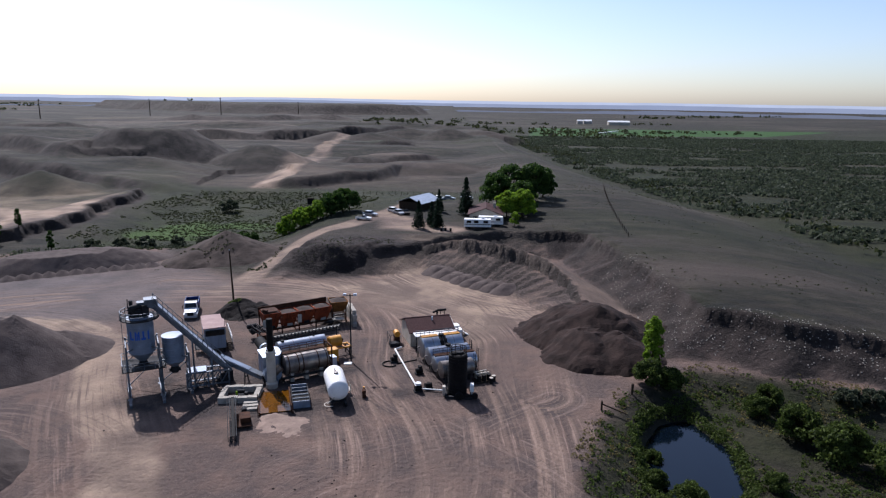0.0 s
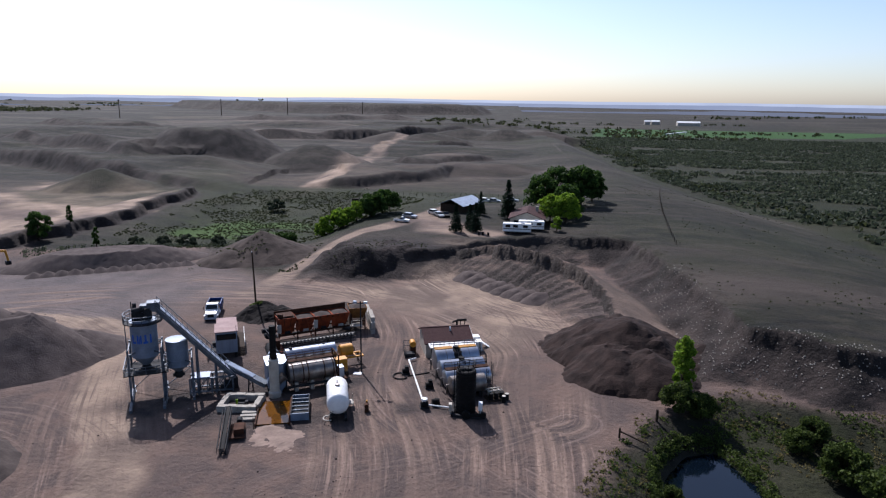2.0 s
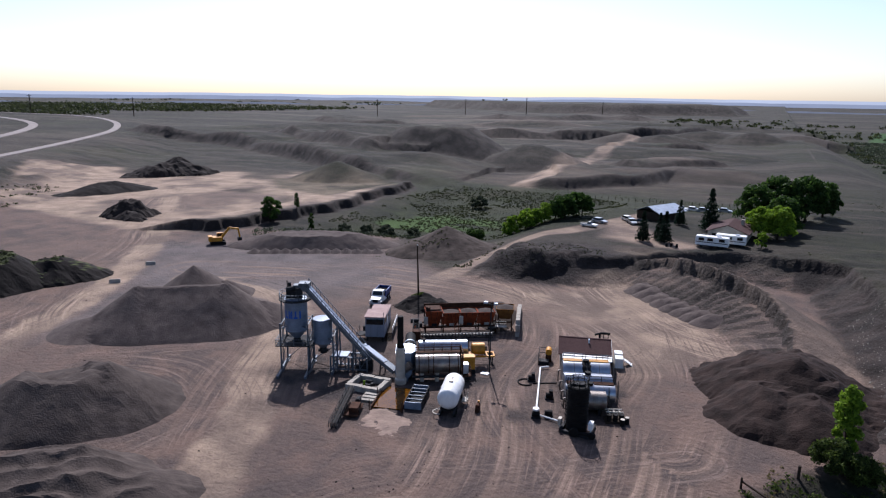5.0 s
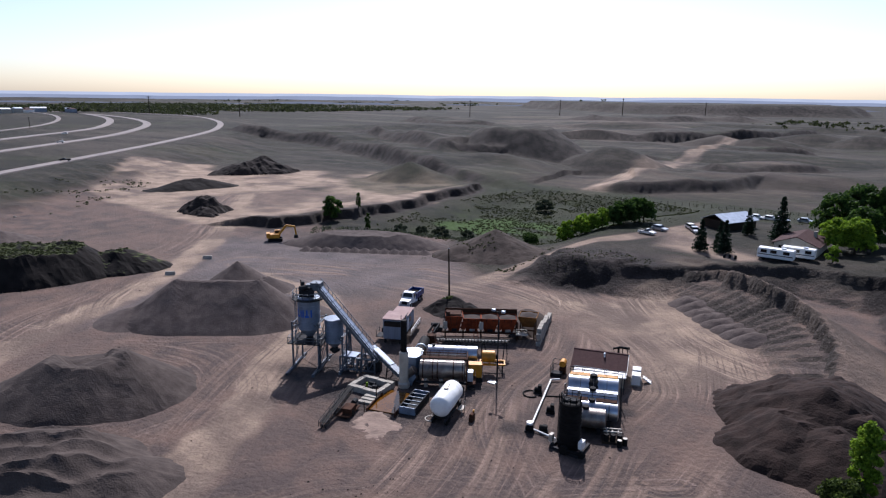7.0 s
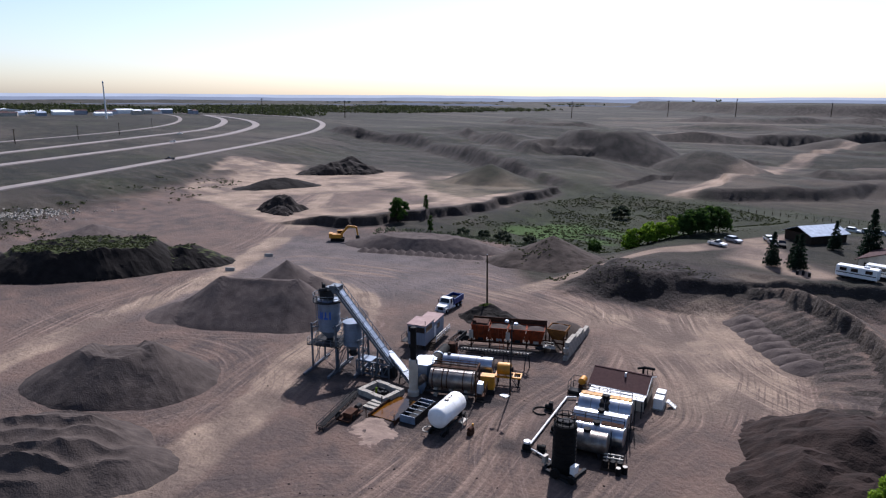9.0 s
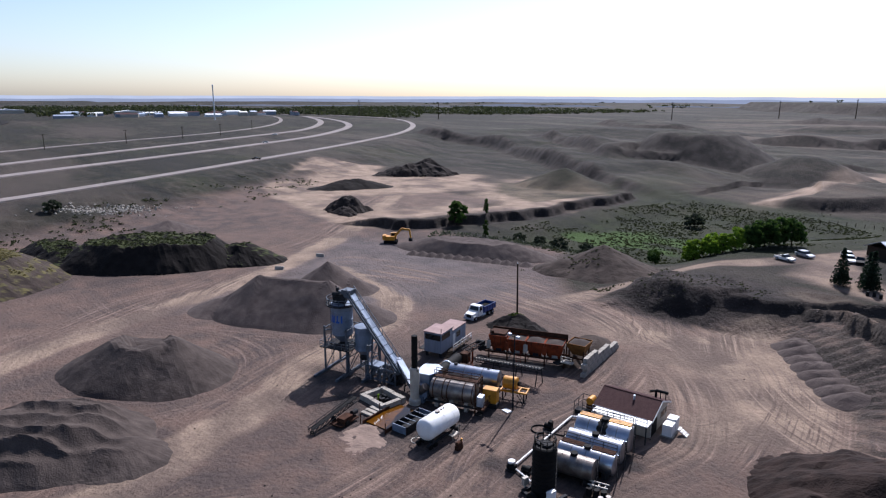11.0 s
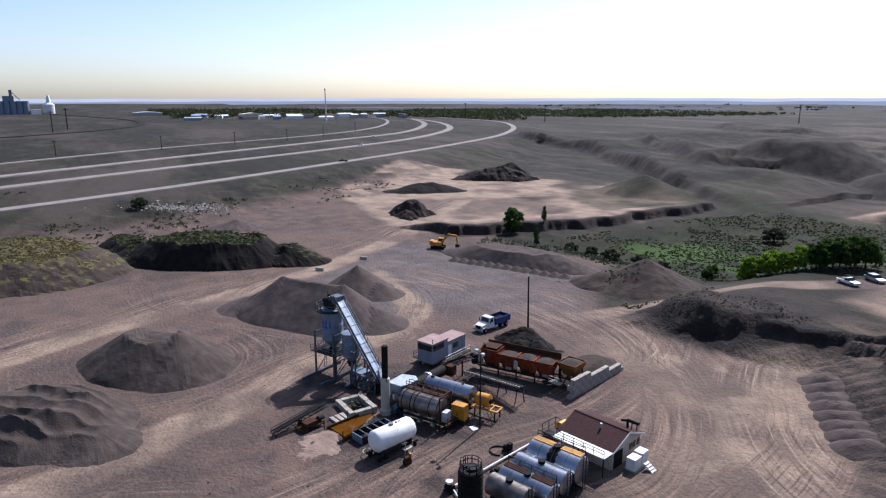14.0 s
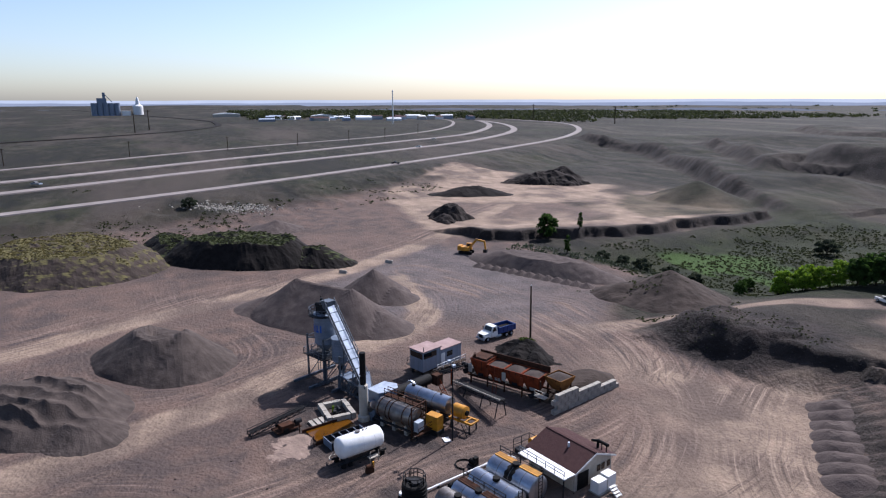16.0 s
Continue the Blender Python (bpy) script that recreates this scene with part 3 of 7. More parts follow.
def ground_mat():
    m = bpy.data.materials.new("earth_and_grass")
    m.use_nodes = True
    n, l = m.node_tree.nodes, m.node_tree.links
    p = n["Principled BSDF"]
    p.inputs["Roughness"].default_value = 0.95
    p.inputs["Specular IOR Level"].default_value = 0.15
    geo = n.new("ShaderNodeNewGeometry")

    def noise_at(scale, detail=5, vec=None, rough=0.55):
        t = n.new("ShaderNodeTexNoise")
        t.inputs["Scale"].default_value, t.inputs["Detail"].default_value, t.inputs["Roughness"].default_value = scale, detail, rough
        l.new(vec or geo.outputs["Position"], t.inputs[0])
        return t.outputs[0]

    def ramp(fac, lo, hi):
        r = n.new("ShaderNodeMapRange")
        r.inputs[1].default_value, r.inputs[2].default_value = lo, hi
        l.new(fac, r.inputs[0])
        return r.outputs[0]

    def mix(fac, a, b):
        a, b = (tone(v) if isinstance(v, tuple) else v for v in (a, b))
        x = n.new("ShaderNodeMix")
        x.data_type = "RGBA"
        for sock, v in (("Factor", fac), ("A", a), ("B", b)):
            if isinstance(v, tuple):
                x.inputs[sock].default_value = (*v, 1)
            else:
                l.new(v, x.inputs[sock])
        return x.outputs["Result"]

    def mul(a, b):
        x = n.new("ShaderNodeMath")
        x.operation = "MULTIPLY"
        for i, v in enumerate((a, b)):
            if isinstance(v, float):
                x.inputs[i].default_value = v
            else:
                l.new(v, x.inputs[i])
        return x.outputs[0]

    at = n.new("ShaderNodeAttribute")
    at.attribute_name = "cover"
    sep = n.new("ShaderNodeSeparateColor")
    l.new(at.outputs["Color"], sep.inputs[0])
    grass, sand, green, track = sep.outputs[0], sep.outputs[1], sep.outputs[2], at.outputs["Alpha"]
    tr = n.new("ShaderNodeAttribute")
    tr.attribute_name = "tread"
    mp = n.new("ShaderNodeMapping")
    mp.inputs["Scale"].default_value = (1, 0.035, 0)
    l.new(tr.outputs["Vector"], mp.inputs[0])
    tsep = n.new("ShaderNodeSeparateXYZ")
    l.new(tr.outputs["Vector"], tsep.inputs[0])
    big, mid, small = noise_at(0.03), noise_at(0.16, 6), noise_at(1.3, 6, rough=0.65)
    dirt = mix(ramp(big, 0.38, 0.62), (0.126, 0.103, 0.095), (0.174, 0.134, 0.115))
    dirt = mix(ramp(mid, 0.42, 0.66), dirt, (0.214, 0.158, 0.130))
    dirt = mix(mul(ramp(noise_at(0.07, 6), 0.50, 0.64), 0.5), dirt, (0.10, 0.085, 0.079))
    dirt = mix(mul(ramp(small, 0.5, 0.75), 0.45), dirt, (0.10, 0.08, 0.068))
    so = n.new("ShaderNodeAttribute")
    so.attribute_name = "soil"
    ssep = n.new("ShaderNodeSeparateColor")
    l.new(so.outputs["Color"], ssep.inputs[0])
    earth_and_shade, grey, wetter, track2 = ssep.outputs[0], ssep.outputs[1], ssep.outputs[2], so.outputs["Alpha"]
    tr2 = n.new("ShaderNodeAttribute")
    tr2.attribute_name = "crossing"
    mp2 = n.new("ShaderNodeMapping")
    mp2.inputs["Scale"].default_value = (1, 0.03, 0)
    l.new(tr2.outputs["Vector"], mp2.inputs[0])
    stony = mix(ramp(mid, 0.38, 0.62), (0.150, 0.134, 0.132), (0.195, 0.172, 0.166))
    stony = mix(mul(ramp(small, 0.5, 0.72), 0.4), stony, (0.10, 0.088, 0.086))
    dirt = mix(grey, dirt, stony)
    wheel, ruts, ruts2 = noise_at(0.55, 3, mp.outputs[0], 0.5), noise_at(1.7, 5, mp.outputs[0], 0.65), noise_at(1.4, 5, mp2.outputs[0], 0.65)
    dirt = mix(mul(track, ramp(wheel, 0.47, 0.60)), dirt, (0.262, 0.200, 0.162))
    dirt = mix(mul(mul(track, ramp(ruts, 0.54, 0.66)), 0.75), dirt, (0.37, 0.285, 0.235))
    dirt = mix(mul(mul(track, ramp(ruts, 0.46, 0.34)), 0.7), dirt, (0.105, 0.084, 0.077))
    dirt = mix(mul(mul(track2, ramp(ruts2, 0.53, 0.66)), 0.65), dirt, (0.31, 0.245, 0.21))
    dirt = mix(mul(mul(track2, ramp(ruts2, 0.46, 0.35)), 0.65), dirt, (0.095, 0.077, 0.072))
    pale = mix(ramp(mid, 0.35, 0.65), (0.285, 0.225, 0.178), (0.395, 0.315, 0.248))
    pale = mix(mul(ramp(noise_at(0.05, 7), 0.48, 0.62), 0.75), pale, (0.14, 0.112, 0.10))
    pale = mix(mul(track, ramp(ruts, 0.48, 0.38)), pale, (0.17, 0.132, 0.113))
    pale = mix(mul(track2, ramp(ruts2, 0.48, 0.38)), pale, (0.15, 0.118, 0.10))
    pale = mix(mul(track2, ramp(ruts2, 0.55, 0.66)), pale, (0.46, 0.37, 0.30))
    turf = mix(ramp(mid, 0.35, 0.65), (0.036, 0.034, 0.024), (0.066, 0.060, 0.042))
    turf = mix(mul(ramp(noise_at(0.35, 8, rough=0.7), 0.50, 0.64), 0.75), turf, (0.034, 0.033, 0.022))
    turf = mix(mul(ramp(small, 0.48, 0.70), 0.6), turf, (0.036, 0.035, 0.024))
    turf = mix(mul(ramp(noise_at(0.012, 6), 0.5, 0.66), 0.6), turf, (0.058, 0.066, 0.027))
    lush = mix(ramp(mid, 0.38, 0.62), (0.022, 0.028, 0.011), (0.048, 0.058, 0.021))
    lush = mix(ramp(noise_at(0.045, 5), 0.45, 0.60), lush, (0.052, 0.056, 0.026))
    lush = mix(mul(ramp(small, 0.48, 0.7), 0.6), lush, (0.022, 0.026, 0.012))
    lush = mix(mul(wetter, 0.85), lush, (0.075, 0.125, 0.026))
    # exposed soil and stones where the ground is steep
    nz = n.new("ShaderNodeSeparateXYZ")
    l.new(geo.outputs["True Normal"], nz.inputs[0])
    steep = ramp(nz.outputs[2], 0.965, 0.84)
    bank = mix(ramp(mid, 0.4, 0.62), (0.060, 0.052, 0.046), (0.105, 0.090, 0.078))
    bank = mix(mul(ramp(noise_at(2.6, 3, rough=0.7), 0.62, 0.70), 0.8), bank, (0.26, 0.22, 0.19))
    lie = n.new("ShaderNodeMapping")
    lie.inputs["Scale"].default_value = (0.45, 1.5, 1.0)
    l.new(geo.outputs["Position"], lie.inputs[0])
    streaks = noise_at(0.007, 9, lie.outputs[0], 0.66)
    brush = noise_at(0.09, 9, lie.outputs[0], 0.7)
    turf = mix(mul(ramp(brush, 0.52, 0.60), 0.8), turf, (0.020, 0.020, 0.016))
    turf = mix(mul(ramp(brush, 0.46, 0.38), 0.5), turf, (0.125, 0.108, 0.086))
    turf = mix(mul(ramp(streaks, 0.50, 0.60), 0.7), turf, (0.120, 0.099, 0.085))
    turf = mix(mul(ramp(streaks, 0.47, 0.38), 0.6), turf, (0.042, 0.038, 0.033))
    dirt = mix(mul(ramp(mul(tsep.outputs[2], -1.0), 0.0, 1.0), ramp(noise_at(0.22, 6), 0.36, 0.62)), dirt, (0.080, 0.068, 0.064))
    grit, pebbles = noise_at(4.5, 4, rough=0.7), noise_at(9.0, 2, rough=0.6)
    dirt = mix(mul(ramp(grit, 0.54, 0.70), 0.65), dirt, (0.085, 0.070, 0.064))
    dirt = mix(mul(ramp(pebbles, 0.60, 0.72), 0.6), dirt, (0.32, 0.265, 0.235))
    pale = mix(mul(ramp(grit, 0.54, 0.70), 0.5), pale, (0.17, 0.135, 0.115))
    turf = mix(mul(ramp(grit, 0.54, 0.68), 0.6), turf, (0.028, 0.027, 0.020))
    col = mix(sand, dirt, pale)
    col = mix(grass, col, turf)
    inv = n.new("ShaderNodeMath")
    inv.operation = "SUBTRACT"
    inv.inputs[0].default_value = 1.0
    l.new(sand, inv.inputs[1])
    col = mix(mul(steep, inv.outputs[0]), col, bank)
    col = mix(green, col, lush)
    clay = mix(ramp(mid, 0.4, 0.62), (0.042, 0.035, 0.032), (0.080, 0.065, 0.058))
    clay = mix(mul(ramp(noise_at(2.6, 3, rough=0.7), 0.62, 0.70), 0.7), clay, (0.20, 0.17, 0.15))
    col = mix(earth_and_shade, col, clay)
    col = mix(tsep.outputs[2], col, (0.055, 0.115, 0.03))
    l.new(col, p.inputs["Base Color"])
    b = n.new("ShaderNodeBump")
    b.inputs["Strength"].default_value, b.inputs["Distance"].default_value = 0.9, 0.5
    hsum = n.new("ShaderNodeMath")
    hsum.operation = "MULTIPLY_ADD"
    l.new(mul(ruts, track), hsum.inputs[0])
    hsum.inputs[1].default_value = 0.45
    l.new(small, hsum.inputs[2])
    l.new(hsum.outputs[0], b.inputs["Height"])
    l.new(b.outputs[0], p.inputs["Normal"])
    return m


gm.materials.append(ground_mat())
tagged(new("ground", gm), "bare tan earth, dry grass and scrubby green flats", "ground", kind="structure")


def ribbon(name, line, width, lift, material, label):
    g = Geo()
    pts = [Vector((*p, 0)) for p in line]
    xs, ys = np.array([p.x for p in pts]), np.array([p.y for p in pts])
    zs = ground_z(xs, ys)
    for i, p in enumerate(pts):
        a, b = pts[max(i - 1, 0)], pts[min(i + 1, len(pts) - 1)]
        nrm = (b - a).normalized().cross(Vector((0, 0, 1))) * (width / 2)
        z = float(zs[i]) + lift
        for k in (-1, 1):
            g.add([(p.x + k * nrm.x, p.y + k * nrm.y, z), (p.x + k * nrm.x * 1.06, p.y + k * nrm.y * 1.06, z - lift - 0.8)], [])
    for i in range(len(pts) - 1):
        a, b = 4 * i, 4 * i + 4
        g.f += [(a, b, b + 2, a + 2), (a + 1, b + 1, b, a), (a + 2, b + 2, b + 3, a + 3)]
    return single(name, g, material, label, "road", kind="structure", sharp=0)


for line, w in ((ROAD_NEAR, 6.6), (ROAD_MID, 8.2), (ROAD_FAR, 8.2), (ROAD_SIDE, 5.0)):
    ribbon("road", line, w, 0.55, ASPHALT, "pale worn highway carriageway across dry grassland")

g = Geo()
g.prism([(22, 58), (40, 58), (40, 87), (22, 87)], -3.6, -3.1)
single("water", g, WATER, "dark still pond ringed by reeds and bushes", "pond", kind="structure")


# hazy distance beyond the plain: haze painted as glowing blue, paler farther out
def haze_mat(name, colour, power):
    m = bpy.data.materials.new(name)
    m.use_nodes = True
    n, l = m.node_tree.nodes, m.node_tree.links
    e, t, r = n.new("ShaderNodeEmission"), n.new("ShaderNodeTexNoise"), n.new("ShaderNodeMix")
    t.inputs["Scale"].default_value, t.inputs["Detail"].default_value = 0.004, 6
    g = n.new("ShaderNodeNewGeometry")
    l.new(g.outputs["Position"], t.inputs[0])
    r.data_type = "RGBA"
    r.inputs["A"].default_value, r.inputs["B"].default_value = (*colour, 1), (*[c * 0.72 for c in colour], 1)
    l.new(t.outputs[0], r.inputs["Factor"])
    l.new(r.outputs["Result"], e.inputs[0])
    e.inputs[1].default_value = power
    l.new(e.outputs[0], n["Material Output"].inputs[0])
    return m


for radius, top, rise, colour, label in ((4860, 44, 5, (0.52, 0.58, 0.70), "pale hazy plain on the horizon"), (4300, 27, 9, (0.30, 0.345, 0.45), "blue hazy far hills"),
                                         (3000, 3, 16, (0.175, 0.195, 0.25), "low swells of the far plain in painted blue haze")):
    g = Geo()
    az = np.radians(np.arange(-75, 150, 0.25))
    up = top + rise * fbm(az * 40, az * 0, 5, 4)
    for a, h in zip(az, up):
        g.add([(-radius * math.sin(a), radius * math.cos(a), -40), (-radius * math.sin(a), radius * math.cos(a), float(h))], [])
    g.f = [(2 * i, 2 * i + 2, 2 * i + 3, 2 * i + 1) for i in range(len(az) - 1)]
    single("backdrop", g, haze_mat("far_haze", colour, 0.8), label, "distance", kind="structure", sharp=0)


# ---- heaps ----
def heap(name, label, material, humps, cell=0.6, rough=0.35, group="stockpiles", grain=5.0, ripple=0.0, digs=(), rows=0.0, ridges=()):
    """A loose heap: cones merged at their foot, standing on the ground."""
    x0, x1 = min(h[0] - h[2] * 1.2 for h in humps), max(h[0] + h[2] * 1.2 for h in humps)
    y0, y1 = min(h[1] - h[3] * 1.2 for h in humps), max(h[1] + h[3] * 1.2 for h in humps)
    r = max(max(h[2], h[3]) for h in humps) * 1.2
    x0, x1, y0, y1 = min(x0, min(h[0] for h in humps) - r), max(x1, max(h[0] for h in humps) + r), min(y0, min(h[1] for h in humps) - r), max(y1, max(h[1] for h in humps) + r)
    for ax, ay, bx, by, q, h0, h1 in ridges:
        x0, x1, y0, y1 = min(x0, ax - q, bx - q), max(x1, ax + q, bx + q), min(y0, ay - q, by - q), max(y1, ay + q, by + q)
    x, y = np.meshgrid(np.arange(x0, x1, cell), np.arange(y0, y1, cell))
    base = ground_z(x, y)
    z = np.full(x.shape, -1.0)
    wx, wy = x + fbm(x, y, grain * 1.6, 3) * rough * 2.2, y + fbm(x + 50, y, grain * 1.6, 3) * rough * 2.2
    for cx, cy, rx, ry, h, turn, flat in humps:
        c, s = math.cos(radians(turn)), math.sin(radians(turn))
        u, v = (wx - cx) * c + (wy - cy) * s, -(wx - cx) * s + (wy - cy) * c
        d = np.hypot(u / rx, v / ry)
        ang = np.arctan2(v, u)
        rill = fbm(ang * 4.0 + cx, d * 0.9, 0.45, 3) * rough * 0.4 * np.clip(d - 0.1, 0, 0.8)
        z = np.maximum(z, np.minimum(h * (1 - d) / (1 - flat), h + fbm(x, y, 2.6, 3) * rough * (1 + ripple)) + rill)
    for ax, ay, bx, by, r, h0, h1 in ridges:
        t = np.clip(((wx - ax) * (bx - ax) + (wy - ay) * (by - ay)) / ((bx - ax) ** 2 + (by - ay) ** 2), 0, 1)
        d = np.hypot(wx - ax - t * (bx - ax), wy - ay - t * (by - ay))
        h = h0 + (h1 - h0) * t + 0.35 * fbm(x, y, 6, 2)
        z = np.maximum(z, np.minimum(h * (1 - d / r) * 1.04, h))
    z = z + fbm(x, y, 1.7, 2) * rough * 0.25 + fbm(x + 9, y, 4.5, 4) * rough * 0.55 * (z > 0.2)
    for cx, cy, rx, ry, deep in digs:
        z = z - deep * step(0, 0.35, 1 - np.hypot((wx - cx) / rx, (wy - cy) / ry)) * (z > 0.3)
    if rows:
        z = z + rows * (1 - 2 * np.abs(np.sin((0.8 * wx - 0.6 * wy) * 1.1 + 2.2 * fbm(x, y, 5, 2)))) * step(1.4, 2.6, z)
    keep = z > -0.6
    z = base + z - 0.05
    g = Geo()
    idx = np.full(x.shape, -1)
    face = keep[:-1, :-1] & keep[1:, :-1] & keep[:-1, 1:] & keep[1:, 1:]
    used = np.zeros(x.shape, bool)
    for a, b in ((slice(None, -1), slice(None, -1)), (slice(1, None), slice(None, -1)), (slice(None, -1), slice(1, None)), (slice(1, None), slice(1, None))):
        used[a, b] |= face
    idx[used] = np.arange(used.sum())
    g.v = list(zip(x[used], y[used], z[used]))
    q = np.stack([idx[:-1, :-1], idx[:-1, 1:], idx[1:, 1:], idx[1:, :-1]], -1)[face]
    g.f = [tuple(int(i) for i in f) for f in q]
    return single(name, g, material, label, "pile", group, sharp=0)


heap("stockpile", "large grey gravel stockpile with two peaks", GRAVEL, [(-77, 85, 10.5, 9.5, 7.5, 25, 0.03), (-65, 93.8, 10.5, 9.5, 7.4, 30, 0.03), (-60.5, 98.5, 7, 7, 3.6, 0, 0)], rough=0.22, ridges=((-77, 85, -65, 93.8, 10.2, 7.0, 7.0), (-82, 79, -77, 85, 7.0, 2.4, 6.8)))
heap("stockpile", "small conical grey gravel stockpile", GRAVEL, [(-83.5, 103.5, 9, 9, 6.2, 0, 0.0), (-78, 107, 6, 6, 3.0, 0, 0.0)], rough=0.25)
heap("stockpile", "squat dark gravel stockpile with a dug-out crown", GRAVEL_DARK, [(-58.5, 58.5, 14.5, 10, 5.2, 40, 0.36), (-54.5, 62, 9.5, 9, 5.9, 0, 0.05)], rough=0.35, digs=((-60.5, 59.5, 4.6, 3.6, 1.0),))
heap("stockpile", "low gravel stockpile with rippled top", GRAVEL_DARK, [(-42.5, 43, 13.5, 10.5, 3.9, 50, 0.45), (-34, 49, 7, 5.5, 2.0, 50, 0.3)], rough=0.4, rows=0.3, cell=0.35)
black_mound = heap("earth_mound", "black topsoil mound with grassy top and steep cut face", TOPSOIL_GRASSED, [(-131, 78, 24, 14, 6.2, 62, 0.66), (-119, 97, 12, 7.5, 4.6, 62, 0.25), (-150, 58, 18, 8.5, 3.8, 10, 0.45)], rough=0.9, grain=9)
brown_mound = heap("earth_mound", "brown earth mound with dry grass on top", SOIL_GRASSED, [(-138, 33, 27, 23, 5.6, 60, 0.62)], rough=0.8, grain=9)
heap("stockpile", "dark brown asphalt millings stockpile with slumped sides", MILLINGS, [(26, 108, 12, 12, 5.4, -20, 0.12), (21, 111.5, 9, 8, 3.6, 0, 0.1), (23.5, 101, 7.5, 9, 4.0, 0, 0.15), (28, 100, 8, 8, 3.8, 0, 0.1), (31, 105, 7, 8, 3.8, 0, 0.2)], rough=0.9, grain=4)
heap("earth_mound", "conical brown earth mound dotted with weeds", SOIL_PALE, [(-56, 166, 14, 13, 6.4, 0, 0.03), (-62, 158, 8, 7, 2.6, 0, 0.2)], rough=0.5)
heap("stockpile", "long flat-topped gravel windrow with scalloped foot", GRAVEL, [(-90, 152, 24, 8, 3.4, 30, 0.5)], rough=0.3)
for k in range(13):
    u = (k - 6) / 6 * 16
    heap("stockpile", "small gravel cone at the foot of the windrow", GRAVEL, [(-88 + u * 0.866 + 3.6, 152 + u * 0.5 - 6.6, 2.1, 2.1, 1.25, 0, 0)], rough=0.12, cell=0.45, group="row of gravel cones")
heap("earth_mound", "small dark earth pile with weeds beside pole", TOPSOIL, [(-38.5, 119.5, 5.5, 4.5, 2.6, 20, 0.1), (-34.5, 121, 4, 3, 1.5, 0, 0.2)], rough=0.9, cell=0.4, grain=2.5)
heap("earth_mound", "rough dark dirt pile on sandy pad", SOIL_DARK, [(-172, 158, 9.5, 8, 5.2, 50, 0.25), (-166, 153, 6, 5, 3.0, 0, 0.2)], rough=1.3, grain=3)
heap("stockpile", "small conical gravel pile", GRAVEL, [(-172, 92, 10, 10, 3.4, 0, 0.05)], rough=0.4)
heap("earth_mound", "dark flat spoil mound by the highway bank", TOPSOIL, [(-226, 190, 21, 8, 4.0, 70, 0.2)], rough=0.7, cell=1.0)
heap("earth_mound", "rocky dark spoil mound", SOIL_DARK, [(-252, 246, 24, 11, 6.5, 60, 0.25), (-272, 268, 14, 9, 6.0, 60, 0.2)], rough=1.8, cell=1.0, grain=4)
heap("earth_ramp", "sloping earth ramp behind the block wall", SOIL_PALE, [(-22.6, 120.2, 3.6, 8.5, 1.7, 18, 0.5)], rough=0.15, cell=0.5)
for k in range(8):
    heap("stockpile", "pale gravel heap in a row along the cut face", GRAVEL, [(-2.0 + 2.1 * k, 149.5 - 2.1 * k, 3.0, 2.8, 1.25, 0, 0.25)], rough=0.2, cell=0.5, group="row of tipped heaps")
heap("sand_patch", "thin spread of pale spilt sand below the washout pit", SPILL, [(-20.0, 75.2, 3.4, 2.2, 0.22, 20, 0.5), (-21.2, 76.8, 2.4, 1.6, 0.2, 0, 0.5), (-18.6, 73.6, 1.6, 1.8, 0.16, 0, 0.5)], rough=0.28, cell=0.3, grain=2)


# ---- the asphalt plant ----
def railing(g, pts, h=1.05, closed=False):
    """Posts and two rails along points."""
    ps = [Vector(p) for p in pts]
    pairs = list(zip(ps, ps[1:] + ps[:1])) if closed else list(zip(ps, ps[1:]))
    for a, b in pairs:
        n = max(1, int((b - a).length / 1.3))
        for k in range(n + 1):
            p = a.lerp(b, k / n)
            g.beam(p, p + Vector((0, 0, h)), 0.07)
        for q in (0.55, 1.0):
            g.beam(a + Vector((0, 0, h * q)), b + Vector((0, 0, h * q)), 0.07)
    return g


def ladder(g, p, q, w=0.5, side=(1, 0, 0)):
    p, q, s = Vector(p), Vector(q), Vector(side).normalized() * (w / 2)
    g.beam(p - s, q - s, 0.07)
    g.beam(p + s, q + s, 0.07)
    n = int((q - p).length / 0.4)
    for k in range(1, n):
        a = p.lerp(q, k / n)
        g.beam(a - s, a + s, 0.05)
    return g


def lattice_beam(g, p, q, w, h, bay=1.2, bar=0.1):
    """A box truss from p to q."""
    p, q = Vector(p), Vector(q)
    d = (q - p).normalized()
    a = d.cross(Vector((0, 0, 1))).normalized() * (w / 2)
    b = a.cross(d).normalized() * (h / 2)
    n = max(2, int((q - p).length / bay))
    for i in (-1, 1):
        for j in (-1, 1):
            g.beam(p + i * a + j * b, q + i * a + j * b, bar)
    for k in range(n):
        s, e = p.lerp(q, k / n), p.lerp(q, (k + 1) / n)
        for i in (-1, 1):
            g.beam(s + i * a - b, e + i * a + b, bar * 0.7)
            g.beam(s + i * a - b, s + i * a + b, bar * 0.7)
        g.beam(s - a - b, s + a - b, bar * 0.7)
    return g


